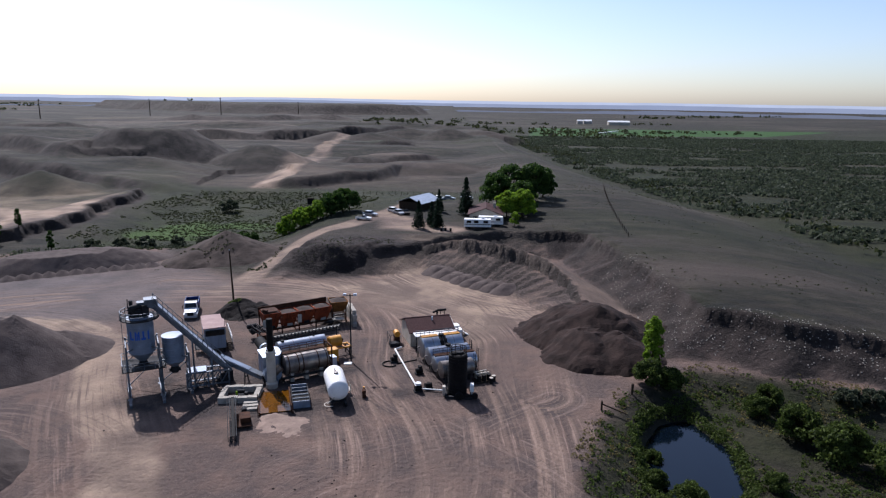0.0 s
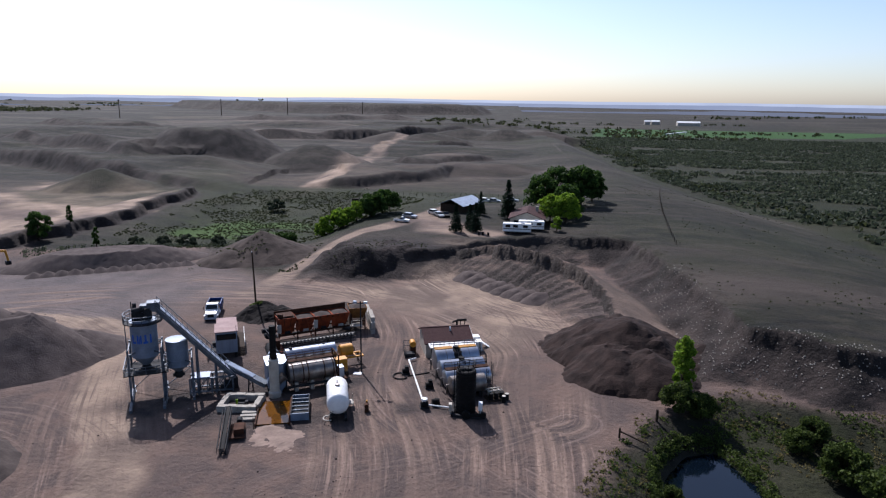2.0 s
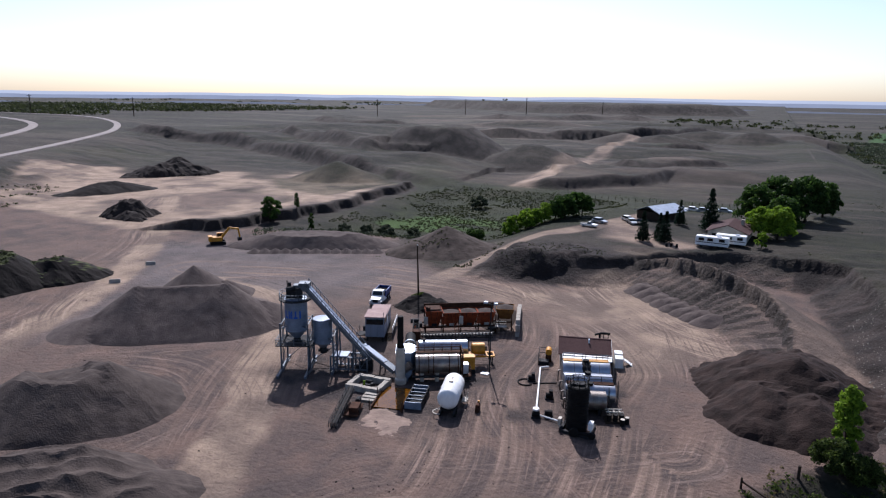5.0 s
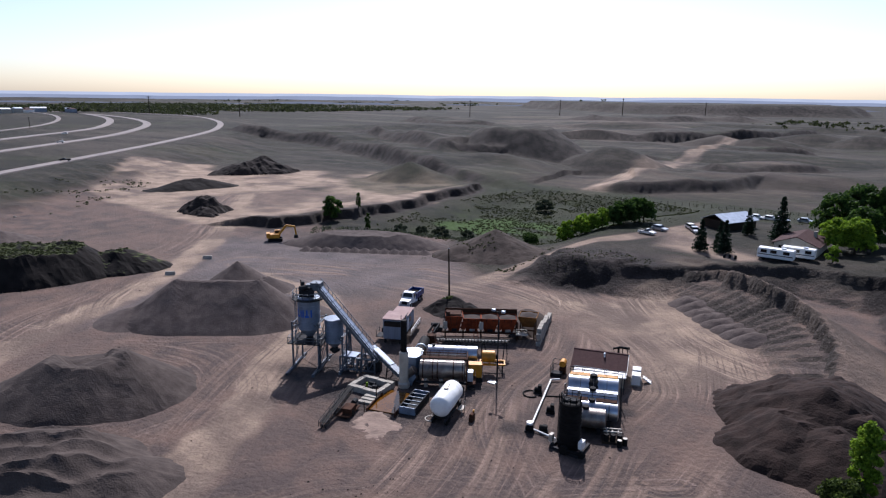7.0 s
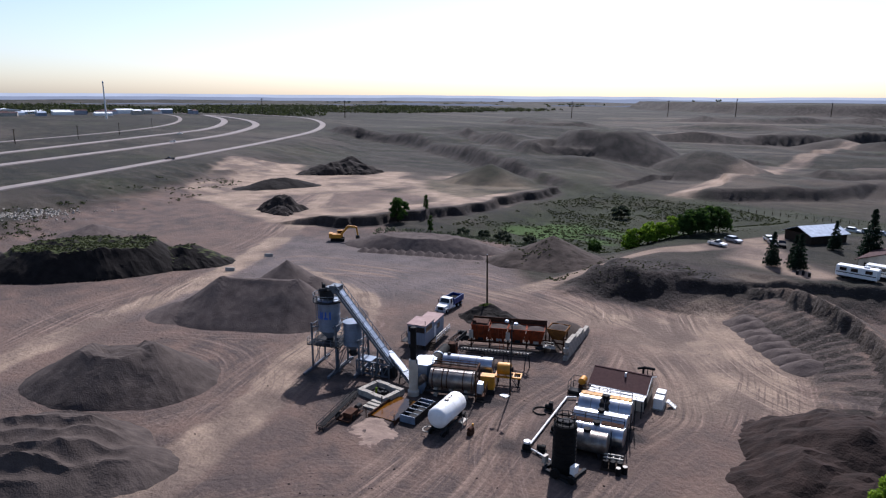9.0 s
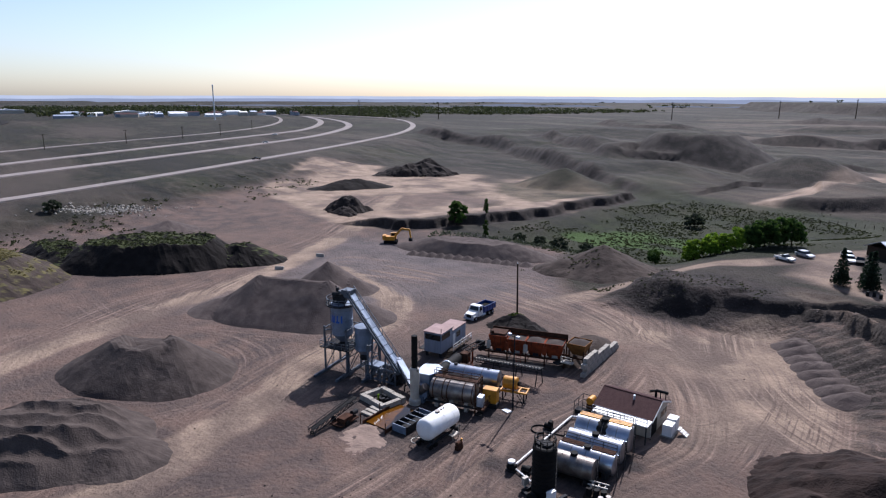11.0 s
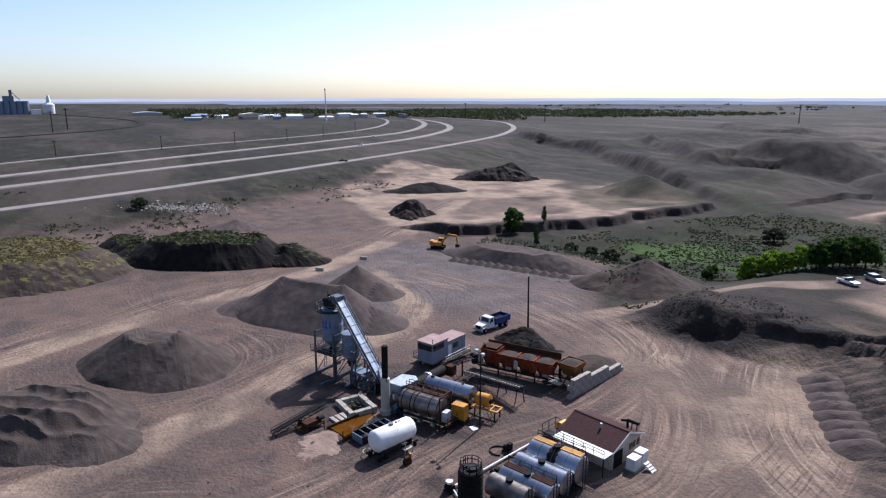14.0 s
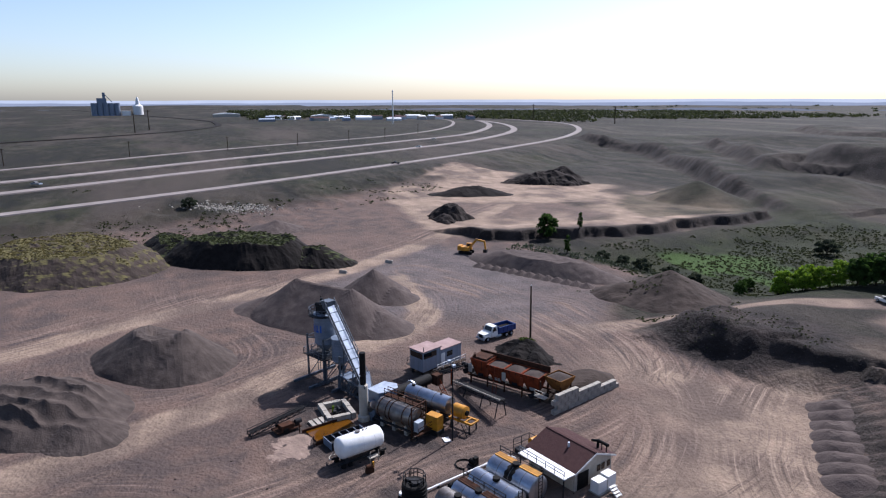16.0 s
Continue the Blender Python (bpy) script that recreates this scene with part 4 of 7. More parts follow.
def silo(x, y, rz, r, top, cone, low, deck, label, marks):
    t = thing("storage_silo", pose(x, y, 0, 0, 0, rz), label, "silo", "storage silos")
    w = r + 0.35
    g = Geo().lathe((0, 0, low), (0, 0, top), ((0, 0.45), ((cone - low) / (top - low), r), ((cone - low) / (top - low) + 0.001, r + 0.03),
                                               ((cone + 0.15 - low) / (top - low), r + 0.03), ((cone + 0.16 - low) / (top - low), r), (0.96, r), (0.962, r + 0.05), (0.985, r + 0.05), (1.0, r * 0.55)), 32)
    body = part("body", g, GREY_PAINT, t)
    g = Geo()
    for k in range(1, 4):
        z = cone + (top - cone) * k / 4
        g.lathe((0, 0, z), (0, 0, z + 0.07), ((0, r), (0.2, r + 0.035), (0.8, r + 0.035), (1, r)), 32)
    part("seam", g, GREY_PAINT, body)
    for sx in (-1, 1):
        for sy in (-1, 1):
            g = Geo().beam((sx * w, sy * w, 0), (sx * w, sy * w, cone + 1.5), 0.24)
            g.box(sx * w, sy * w, -0.1, 0.6, 0.6, 0.14)
            g.beam((sx * w, sy * w, cone + 0.8), (sx * r * 0.7, sy * r * 0.7, cone + 0.8), 0.16)
            part("leg", g, FRAME, t)
    for sx, sy, ex, ey in ((-1, -1, 1, -1), (-1, 1, 1, 1), (-1, -1, -1, 1), (1, -1, 1, 1)):
        g = Geo()
        for a, b in ((0.4, deck), (deck, cone + 1.2)):
            if b - a > 0.8:
                g.beam((sx * w, sy * w, a), (ex * w, ey * w, b), 0.1)
                g.beam((sx * w, sy * w, b), (ex * w, ey * w, b), 0.12)
        if (sx, sy, ex, ey)[1] == 1 or sx == ex:
            part("brace", g, FRAME, t)
    g = Geo().lathe((0, 0, low - 0.9), (0, 0, low + 0.05), ((0, 0.5), (0.5, 0.62), (1, 0.5)), 12)
    g.box(0, 0, low - 0.7, 1.5, 0.5, 0.35)
    part("discharge_gate", g, DARK_STEEL, t, "dark discharge gate")
    if marks:
        g = Geo().box(0, 0, deck, 2 * w + 1.4, 2 * w + 0.9, 0.12)
        dk = part("deck", g, DARK_STEEL, t)
        e, f = w + 0.65, w + 0.4
        part("railing", railing(Geo(), [(-e, -f, deck + 0.1), (e, -f, deck + 0.1), (e, f, deck + 0.1), (-e, f, deck + 0.1)], 1.0, True), FRAME, dk)
        g = Geo().lathe((0, 0, top - 0.25), (0, 0, top - 0.12), ((0, r + 0.8), (1, r + 0.8)), 24)
        wk = part("walkway", g, DARK_STEEL, t)
        ring = [((r + 0.72) * math.cos(k * math.pi / 8), (r + 0.72) * math.sin(k * math.pi / 8), top - 0.1) for k in range(16)]
        part("railing", railing(Geo(), ring, 1.0, True), FRAME, wk)
        g = Geo().box(-0.5, 0, top, 1.5, 1.3, 1.1).box(0.6, -0.4, top + 0.2, 0.9, 1.4, 1.5, 20).cyl((-0.9, 0.3, top + 1.1), (-0.9, 0.3, top + 2.2), 0.25)
        g.cyl((-1.2, -0.5, top + 1.3), (0.2, -0.5, top + 1.5), 0.38, 14).beam((-1.3, 0.5, top), (-1.3, 0.5, top + 2.4), 0.12)
        part("batcher", g, DARK_STEEL, t, "dark batcher and drive machinery")
        # plain blue marks painted round the shell
        for a0, a1, h in ((-115, -106, 1.2), (-106, -96, 0.3), (-90, -84, 1.2), (-82, -78, 1.0), (-76, -70, 1.2), (-64, -44, 0.3), (-58, -50, 1.2), (-36, -28, 1.2)):
            g = Geo()
            n = 5
            ang = [radians(a0 - rz + (a1 - a0) * k / n) for k in range(n + 1)]
            z0 = cone + (top - cone) * 0.42
            for z in (z0, z0 + h):
                g.add([((r + 0.045) * math.cos(a), (r + 0.045) * math.sin(a), z) for a in ang], [])
            g.f = [(k, k + 1, n + 2 + k, n + 1 + k) for k in range(n)]
            part("painted_mark", g, BLUE_MARK, body, "faded blue painted marking")
        part("ladder", ladder(Geo(), (-w - 0.25, 0.3, 0), (-w - 0.25, 0.3, top), 0.5, (0, 1, 0)), FRAME, t)
    for s in (-1, 1):
        g = Geo().beam((s * w, -5.0 if marks else -3.5, 0.2), (s * w, 3.4, 0.2), 0.35, 0.4)
        part("skid_beam", g, FRAME, t)
    return t


silo(-41.0, 84.1, 27, 1.68, 11.0, 6.0, 4.6, 4.0, "tall grey-blue steel silo with blue markings on braced legs", True)
silo(-37.5, 85.9, 27, 1.42, 7.8, 4.0, 3.1, 2.8, "shorter plain grey steel silo on braced legs", False)

# drag conveyor up to the silos
t = thing("drag_conveyor", pose(0, 0, 0), "long inclined grey conveyor with pale covers", "conveyor")
hi, lo = Vector((-39.4, 84.6, 12.7)), Vector((-30.6, 88.2, 1.7))
d = (hi - lo)
g = Geo().beam(lo, hi, 1.15, 0.7)
part("trough", g, FRAME, t)
sd = d.cross(Vector((0, 0, 1))).normalized()
upn = sd.cross(d).normalized()
for k in range(9):
    a, b = lo.lerp(hi, (k + 0.04) / 9), lo.lerp(hi, (k + 0.96) / 9)
    part("cover", Geo().beam(a + upn * 0.4, b + upn * 0.4, 1.25, 0.08), BELT, t, "pale galvanised cover")
g = Geo()
for s in (-1, 1):
    off = sd * (s * 0.95) + upn * 0.2
    n = 16
    for k in range(n + 1):
        p = lo.lerp(hi, k / n) + off
        g.beam(p, p + Vector((0, 0, 0.95)), 0.06)
    g.beam(lo + off + Vector((0, 0, 0.95)), hi + off + Vector((0, 0, 0.95)), 0.07)
    g.beam(lo + off, hi + off, 0.12, 0.25)
part("railing", g, FRAME, t)
for f in (0.25, 0.5):
    p = lo.lerp(hi, f)
    g = Geo()
    for s in (-1, 1):
        g.beam(p + sd * s * 0.6, (p.x + sd.x * s * 1.2, p.y + sd.y * s * 1.2, 0), 0.18)
    g.beam((p.x - sd.x, p.y - sd.y, p.z * 0.4), (p.x + sd.x, p.y + sd.y, p.z * 0.8), 0.1)
    part("support", g, FRAME, t)
g = Geo().cyl(hi - sd * 0.9, hi + sd * 0.9, 0.5, 14).box(hi.x - 0.2, hi.y, hi.z - 0.3, 1.6, 1.6, 1.0, 27).box(hi.x - 1.2, hi.y - 0.4, hi.z - 0.9, 1.2, 1.1, 1.2, 27)
part("head_drive", g, FRAME, t)

# truss frame between the silos and the conveyor's foot
t = thing("support_frame", pose(-33.8, 86.6, 0, 0, 0, 20), "grey braced steel frame under the inclined conveyor", "frame")
g = lattice_beam(Geo(), (-2.2, -0.9, 1.3), (3.4, -0.9, 1.3), 0.25, 1.9, 1.1, 0.14)
part("truss", g, FRAME, t)
part("truss", lattice_beam(Geo(), (-2.2, 0.9, 1.3), (3.4, 0.9, 1.3), 0.25, 1.9, 1.1, 0.14), FRAME, t)
for x in (-2.2, 0.6, 3.4):
    for y in (-0.9, 0.9):
        part("leg", Geo().beam((x, y, 0), (x, y, 2.3), 0.2), FRAME, t)
part("plate", Geo().box(-0.8, 0, 2.35, 2.4, 2.0, 0.1), GREY_PAINT, t, "grey steel cover plate")
g = Geo().box(2.6, 0, 0, 1.8, 1.2, 0.9).cyl((2.2, -0.3, 1.2), (3.2, -0.3, 1.2), 0.35, 12).box(3.6, 0.4, 0, 0.8, 0.8, 1.6)
part("drive_unit", g, DARK_STEEL, t, "dark drive motor and gearbox")

t = thing("feed_chute", pose(0, 0, 0), "short inclined steel transfer conveyor", "conveyor")
part("trough", Geo().beam((-32.0, 88.6, 3.3), (-25.6, 87.4, 1.0), 1.1, 0.6), FRAME, t)
part("cover", Geo().beam((-32.0, 88.6, 3.66), (-27.5, 87.76, 2.04), 0.9, 0.08), GREY_PAINT, t)
for f in (0.15, 0.6):
    x, y, z = -32 + 6.4 * f, 88.6 - 1.2 * f, 3.1 - 2.3 * f
    part("support", Geo().beam((x, y - 0.5, z), (x, y - 0.8, 0), 0.15).beam((x, y + 0.5, z), (x, y + 0.8, 0), 0.15).beam((x, y - 0.6, z * 0.5), (x, y + 0.6, z * 0.5), 0.12), DARK_STEEL, t)

# control cabin
t = thing("control_cabin", pose(-36.0, 98.05, 0, 0, 0, 24), "grey two-part control cabin with pinkish flat roof", "cabin")
part("tower_room", Geo().box(0, 2.0, 0.9, 3.2, 4.0, 3.4), WALL_GREY, t)
part("rear_room", Geo().box(0.05, 6.5, 0.9, 3.0, 5.0, 2.7), WALL_GREY, t)
part("roof", Geo().box(0, 2.0, 4.3, 3.5, 4.3, 0.16), ROOF_PALE, t, "pinkish flat roof")
part("roof", Geo().box(0.05, 6.6, 3.6, 3.2, 5.0, 0.14), ROOF_PALE, t, "pinkish flat roof")
for x, y, sx, sy in ((0, -0.02, 2.9, 0.06), (1.6, 1.6, 0.06, 2.9), (-1.6, 1.6, 0.06, 2.9)):
    part("window", Geo().box(x, y, 3.1, sx, sy, 0.95), GLASS, t, "dark strip window")
part("window", Geo().box(1.57, 6.2, 2.1, 0.06, 1.3, 0.9), GLASS, t)
part("door", Geo().box(1.57, 4.6, 1.0, 0.07, 0.9, 2.0), WHITE, t)
for x in (-1.3, 1.3):
    for y in (0.4, 4.2, 8.4):
        part("foot_post", Geo().box(x, y, -0.05, 0.35, 0.35, 1.0), DARK_STEEL, t)
part("walkway", Geo().box(2.2, 5.5, 0.85, 1.2, 7.0, 0.1), WOOD, t)
part("railing", railing(Geo(), [(2.75, 2.1, 0.95), (2.75, 8.9, 0.95)], 1.0), WHITE, t)
g = Geo()
for k in range(5):
    g.box(2.2, 1.85 - 0.3 * k, 0.75 - 0.18 * k, 1.0, 0.3, 0.06)
part("steps", g, WOOD, t)
part("antenna", Geo().beam((1.5, 0.2, 4.4), (1.5, 0.2, 5.2), 0.08), DARK_STEEL, t)
part("air_unit", Geo().box(-1.85, 1.4, 1.6, 0.6, 0.9, 0.8), DARK_STEEL, t)
part("landing", railing(Geo().box(-2.4, 1.6, 0.85, 1.4, 2.2, 0.1), [(-3.0, 0.6, 0.95), (-3.0, 2.7, 0.95)]), DARK_STEEL, t)

# exhaust stack
t = thing("exhaust_stack", pose(-24.0, 86.1, 0), "black exhaust stack on a pale square base", "chimney")
part("base_duct", Geo().lathe((0, 0, 0), (0, 0, 5.5), ((0, 0.85), (0.12, 0.85), (0.16, 0.66), (0.97, 0.66), (1, 0.5)), 12), CREAM, t, "pale cream base duct")
part("pipe", Geo().lathe((0, 0, 5.4), (0, 0, 10.2), ((0, 0.44), (0.3, 0.44), (0.31, 0.5), (0.34, 0.5), (0.35, 0.44), (0.99, 0.44), (1, 0.4)), 16), BLACK, t, "sooty black flue pipe")
for sx in (-1, 1):
    part("bracket", Geo().beam((sx * 0.4, 0, 6.2), (sx * 0.7, 0, 5.0), 0.1), DARK_STEEL, t)

# collector box and duct
t = thing("dust_collector", pose(-25.0, 89.2, 0, 0, 0, 28), "grey steel dust collector box with fan housing", "machine")
part("housing", Geo().prism([(-1.3, -1.6), (0.9, -1.6), (1.5, -0.6), (1.5, 1.4), (0.6, 2.2), (-1.3, 1.6)], 1.0, 3.9), GREY_PAINT, t)
part("top_plate", Geo().prism([(-1.4, -1.7), (1.0, -1.7), (1.6, -0.6), (1.6, 1.5), (0.6, 2.3), (-1.4, 1.7)], 3.9, 4.02), BELT, t, "pale galvanised top")
part("fan_housing", Geo().cyl((-0.2, -2.6, 1.5), (-0.2, -1.5, 1.5), 1.25, 20).box(-0.2, -2.0, 0, 1.4, 1.4, 0.9), GREY_PAINT, t)
part("fan_duct", Geo().cyl((-0.2, -2.4, 1.6), (0.9, -2.6, 2.6), 0.6, 14), DULL_STEEL, t)
for x in (-1.2, 1.3):
    for y in (-1.4, 1.4):
        part("leg", Geo().beam((x, y, 0), (x, y, 1.1), 0.2), DARK_STEEL, t)
t = thing("exhaust_duct", pose(0, 0, 0), "thick black round duct with pale flange", "duct")
part("pipe", Geo().lathe((-25.4, 91.0, 2.6), (-28.8, 97.6, 2.4), ((0, 0.95), (0.25, 0.85), (1, 0.85)), 18), BLACK, t)
part("flange", Geo().lathe((-26.9, 94.0, 2.51), (-27.1, 94.3, 2.5), ((0, 0.95), (1, 0.95)), 18), BELT, t, "pale steel flange")
part("support", Geo().beam((-27.5, 95.4, 0), (-27.8, 95.6, 2.0), 0.3), DARK_STEEL, t)
part("support", Geo().beam((-28.3, 97.0, 0), (-28.3, 97.0, 2.0), 0.3), DARK_STEEL, t)

# rotary drum
ROT = 31.0
t = thing("mixing_drum", pose(-22.9, 88.4, 2.35, 0, 0, ROT), "weathered brown-grey steel drum with bands and frame", "drum")
part("shell", Geo().lathe((0, 0, 0), (6.6, 0, 0), ((0, 1.0), (0.015, 1.4), (0.985, 1.4), (1, 1.0)), 32), DULL_STEEL, t)
for x in (0.5, 1.9, 2.6, 4.9, 6.2):
    part("band", Geo().lathe((x, 0, 0), (x + 0.14, 0, 0), ((0, 1.4), (0.1, 1.46), (0.9, 1.46), (1, 1.4)), 32), BROWN_RUST, t)
for x in (1.0, 3.2, 5.4):
    part("saddle", Geo().box(x, 0, -2.4, 0.5, 2.2, 1.3), CONCRETE, t)
part("frame", Geo().beam((-0.4, -1.2, -1.5), (7.4, -1.2, -1.5), 0.25).beam((-0.4, 1.2, -1.5), (7.4, 1.2, -1.5), 0.25), DARK_STEEL, t)
g = Geo().box(3.4, 0.9, 1.42, 6.6, 0.8, 0.08)
wk = part("walkway", g, BROWN_RUST, t, "rusty catwalk")
part("railing", railing(railing(Geo(), [(0.1, 0.55, 1.5), (6.7, 0.55, 1.5)], 0.9), [(0.1, 1.3, 1.5), (6.7, 1.3, 1.5)], 0.9), BROWN_RUST, wk)
g = Geo()
for sy in (-1.5, 1.5):
    g.beam((6.9, sy, -2.4), (6.9, sy, 2.2), 0.16)
g.beam((6.9, -1.5, 2.2), (6.9, 1.5, 2.2), 0.16).beam((6.9, -1.5, 0.2), (6.9, 1.5, 0.2), 0.14).beam((6.9, -1.5, -1.4), (6.9, 1.5, 1.6), 0.1)
part("end_frame", g, BROWN_RUST, t)
part("ladder", ladder(Geo(), (7.2, 0.6, -2.3), (7.0, 0.6, 1.9), 0.5, (0, 1, 0)), BROWN_RUST, t)
part("control_box", Geo().box(7.4, -0.6, -1.2, 0.8, 1.2, 1.4), BELT, t, "pale steel control box")
part("landing", railing(Geo().box(7.5, 0, -1.5, 1.4, 3.2, 0.12), [(8.15, -1.5, -1.4), (8.15, 1.5, -1.4)], 1.0), BROWN_RUST, t)
part("hose_reel", Geo().ring(7.6, -1.9, -1.9, 0.5, 0.1, 14), RUBBER, t)
part("hose_reel", Geo().ring(8.2, 1.8, -1.9, 0.4, 0.1, 14), RUBBER, t)

t = thing("dryer_drum", pose(-25.0, 93.2, 2.75, 0, 0, ROT), "bright silver horizontal steel drum", "drum")
part("shell", Geo().lathe((0, 0, 0), (7.7, 0, 0), ((0, 0.85), (0.015, 1.22), (0.985, 1.22), (1, 0.85)), 32), STEEL, t)
for x in (2.4, 5.1):
    part("seam", Geo().lathe((x, 0, 0), (x + 0.1, 0, 0), ((0, 1.22), (0.2, 1.245), (0.8, 1.245), (1, 1.22)), 32), DULL_STEEL, t)
part("hatch", Geo().cyl((0.9, 0, 1.15), (0.9, 0, 1.4), 0.28, 14), BLACK, t)
part("hatch", Geo().cyl((5.9, 0.1, 1.15), (5.9, 0.1, 1.32), 0.18, 14), BLACK, t)
for x in (1.2, 4.0, 6.6):
    part("saddle", Geo().box(x, 0, -2.8, 0.4, 2.0, 1.9), DARK_STEEL, t)
part("frame", Geo().beam((-0.3, -0.9, -1.5), (8.0, -0.9, -1.5), 0.25).beam((-0.3, 0.9, -1.5), (8.0, 0.9, -1.5), 0.25), DARK_STEEL, t)

t = thing("burner", pose(-17.9, 97.45, 2.5, 0, 0, ROT), "yellow cylindrical burner on a yellow skid frame", "burner")
part("tank", Geo().lathe((0, 0, 0), (2.1, 0, 0), ((0, 0.75), (0.06, 0.92), (0.94, 0.92), (1, 0.6)), 24), YELLOW, t)
part("cap", Geo().cyl((2.1, 0, 0), (2.35, 0, 0), 0.35, 14), BLACK, t)
g = Geo().beam((-0.3, -0.8, -1.0), (3.6, -0.8, -1.0), 0.25).beam((-0.3, 0.8, -1.0), (3.6, 0.8, -1.0), 0.25)
for x in (-0.2, 1.2, 2.4, 3.5):
    g.beam((x, -0.8, -1.0), (x, 0.8, -1.0), 0.2)
part("skid_frame", g, YELLOW, t)
for x in (0.1, 3.2):
    for y in (-0.8, 0.8):
        part("leg", Geo().beam((x, y, -2.5), (x, y, -1.0), 0.16), DARK_STEEL, t)
part("stairs", ladder(Geo(), (3.4, -1.2, -2.5), (2.4, -1.2, -0.9), 0.8, (0, 1, 0)), DARK_STEEL, t)
t = thing("fan_box", pose(-17.0, 94.2, 0, 0, 0, ROT), "yellow painted steel fan box between the drums", "machine")
part("casing", Geo().box(0, 0, 0.7, 2.0, 1.3, 2.0), YELLOW, t)
part("base", Geo().box(0, 0, -0.05, 2.2, 1.5, 0.75), DARK_STEEL, t)

# white fuel tank on its trailer
t = thing("fuel_tank", pose(-13.5, 80.0, 0, 0, 0, 16), "white horizontal fuel tank on a steel cradle", "tank")
part("shell", Geo().lathe((0, 0, 2.25), (0, 6.4, 2.25), ((0, 0.3), (0.012, 0.9), (0.045, 1.25), (0.085, 1.4), (0.915, 1.4), (0.955, 1.25), (0.988, 0.9), (1, 0.3)), 36), WHITE, t)
for y in (1.6, 3.2, 4.8):
    part("seam", Geo().lathe((0, y, 2.25), (0, y + 0.06, 2.25), ((0, 1.4), (0.2, 1.412), (0.8, 1.412), (1, 1.4)), 36), WHITE, t)
part("hatch", Geo().cyl((0, 3.0, 3.6), (0, 3.0, 3.85), 0.3, 16).cyl((0, 3.8, 3.6), (0, 3.8, 3.75), 0.14).cyl((0, 4.3, 3.6), (0, 4.3, 3.8), 0.1), DULL_STEEL, t)
for y in (0.9, 5.4):
    part("saddle", Geo().box(0, y, 0.5, 2.0, 0.35, 0.9), DARK_STEEL, t)
part("cradle", Geo().beam((-0.9, -0.3, 0.55), (-0.9, 6.6, 0.55), 0.22).beam((0.9, -0.3, 0.55), (0.9, 6.6, 0.55), 0.22), DARK_STEEL, t)
for x in (-0.95, 0.95):
    for y in (0.4, 1.3, 6.0):
        part("foot", Geo().box(x, y, -0.05, 0.35, 0.5, 0.6), RUBBER, t)
part("hose", Geo().ring(-1.2, 0.3, 0.5, 0.7, 0.09, 16, 60, 300).beam((-0.6, -0.1, 1.6), (-1.5, 0.1, 0.7), 0.09), CREAM, t, "pale rubber hose")
part("step_frame", Geo().box(1.75, 4.2, 0.6, 0.7, 1.4, 0.1).beam((2.0, 3.6, 0), (2.0, 3.6, 1.5), 0.08).beam((2.0, 4.8, 0), (2.0, 4.8, 1.5), 0.08), CREAM, t)
t = thing("pump", pose(-10.6, 83.4, 0, 0, 0, 10), "small rusty pump stand beside the tank", "pump")
part("body", Geo().box(0, 0, 0, 0.5, 1.0, 0.6).cyl((0, -0.4, 0.8), (0, 0.4, 0.8), 0.28, 12), BROWN_RUST, t)
part("valve", Geo().cyl((0, 0.5, 0.5), (0, 0.5, 1.3), 0.12, 10), YELLOW, t)

# open steel box beside the tank
t = thing("steel_bin", pose(-19.2, 82.4, 0, 0, 0, 16), "open dark steel box with cross bars and grey-blue ends", "bin")
part("floor_plate", Geo().box(0, 0, -0.03, 2.2, 5.4, 0.1), DARK_STEEL, t)
for x in (-1.1, 1.1):
    part("side", Geo().box(x, 0, 0, 0.1, 5.4, 1.0), DARK_STEEL, t)
for y in (-2.7, 2.7):
    part("end", Geo().box(0, y, 0, 2.3, 0.1, 1.0), GREY_PAINT, t, "grey-blue painted end plate")
for y in (-1.6, -0.5, 0.6, 1.7):
    part("cross_bar", Geo().box(0, y, 0.85, 2.2, 0.12, 0.12), FRAME, t)

# washout pit with ochre water
t = thing("washout_pit", pose(-22.3, 81.0, 0, 0, 0, 16), "shallow washout pit with ochre water and rusty walls", "pit")
part("water", Geo().box(0, 0.4, -0.3, 3.9, 6.4, 0.42), MUD_WATER, t, "still ochre water")
for x in (-2.05, 2.05):
    part("wall", Geo().box(x, 0.3, -0.3, 0.16, 7.2, 0.75), BROWN_RUST, t)
for x, y in ((-2.2, -3.6), (2.2, -3.6), (-2.2, 0.2)):
    part("post", Geo().beam((x, y, -0.1), (x, y, 1.5), 0.1), BROWN_RUST, t)

# ring of concrete blocks
t = thing("block_enclosure", pose(-27.4, 82.9, 0, 0, 0, 5), "square enclosure of pale concrete blocks", "enclosure")
for y in (-1.75, 1.75):
    for k in range(4):
        part("block", Geo().box(-2.0 + 1.3 * k + (0.06 if y > 0 else 0), y, -0.05, 1.26, 0.7, 0.85 + 0.05 * (k % 2)), CONCRETE, t)
for x in (-2.35, 2.25):
    for k in range(2):
        part("block", Geo().box(x, -0.68 + 1.32 * k, -0.05, 0.7, 1.28, 0.84), CONCRETE, t)
for k in range(3):
    part("block", Geo().box(1.9, -2.6 - 0.75 * k, -0.05, 2.0, 0.6, 0.5 - 0.1 * k, 8), CONCRETE, t)
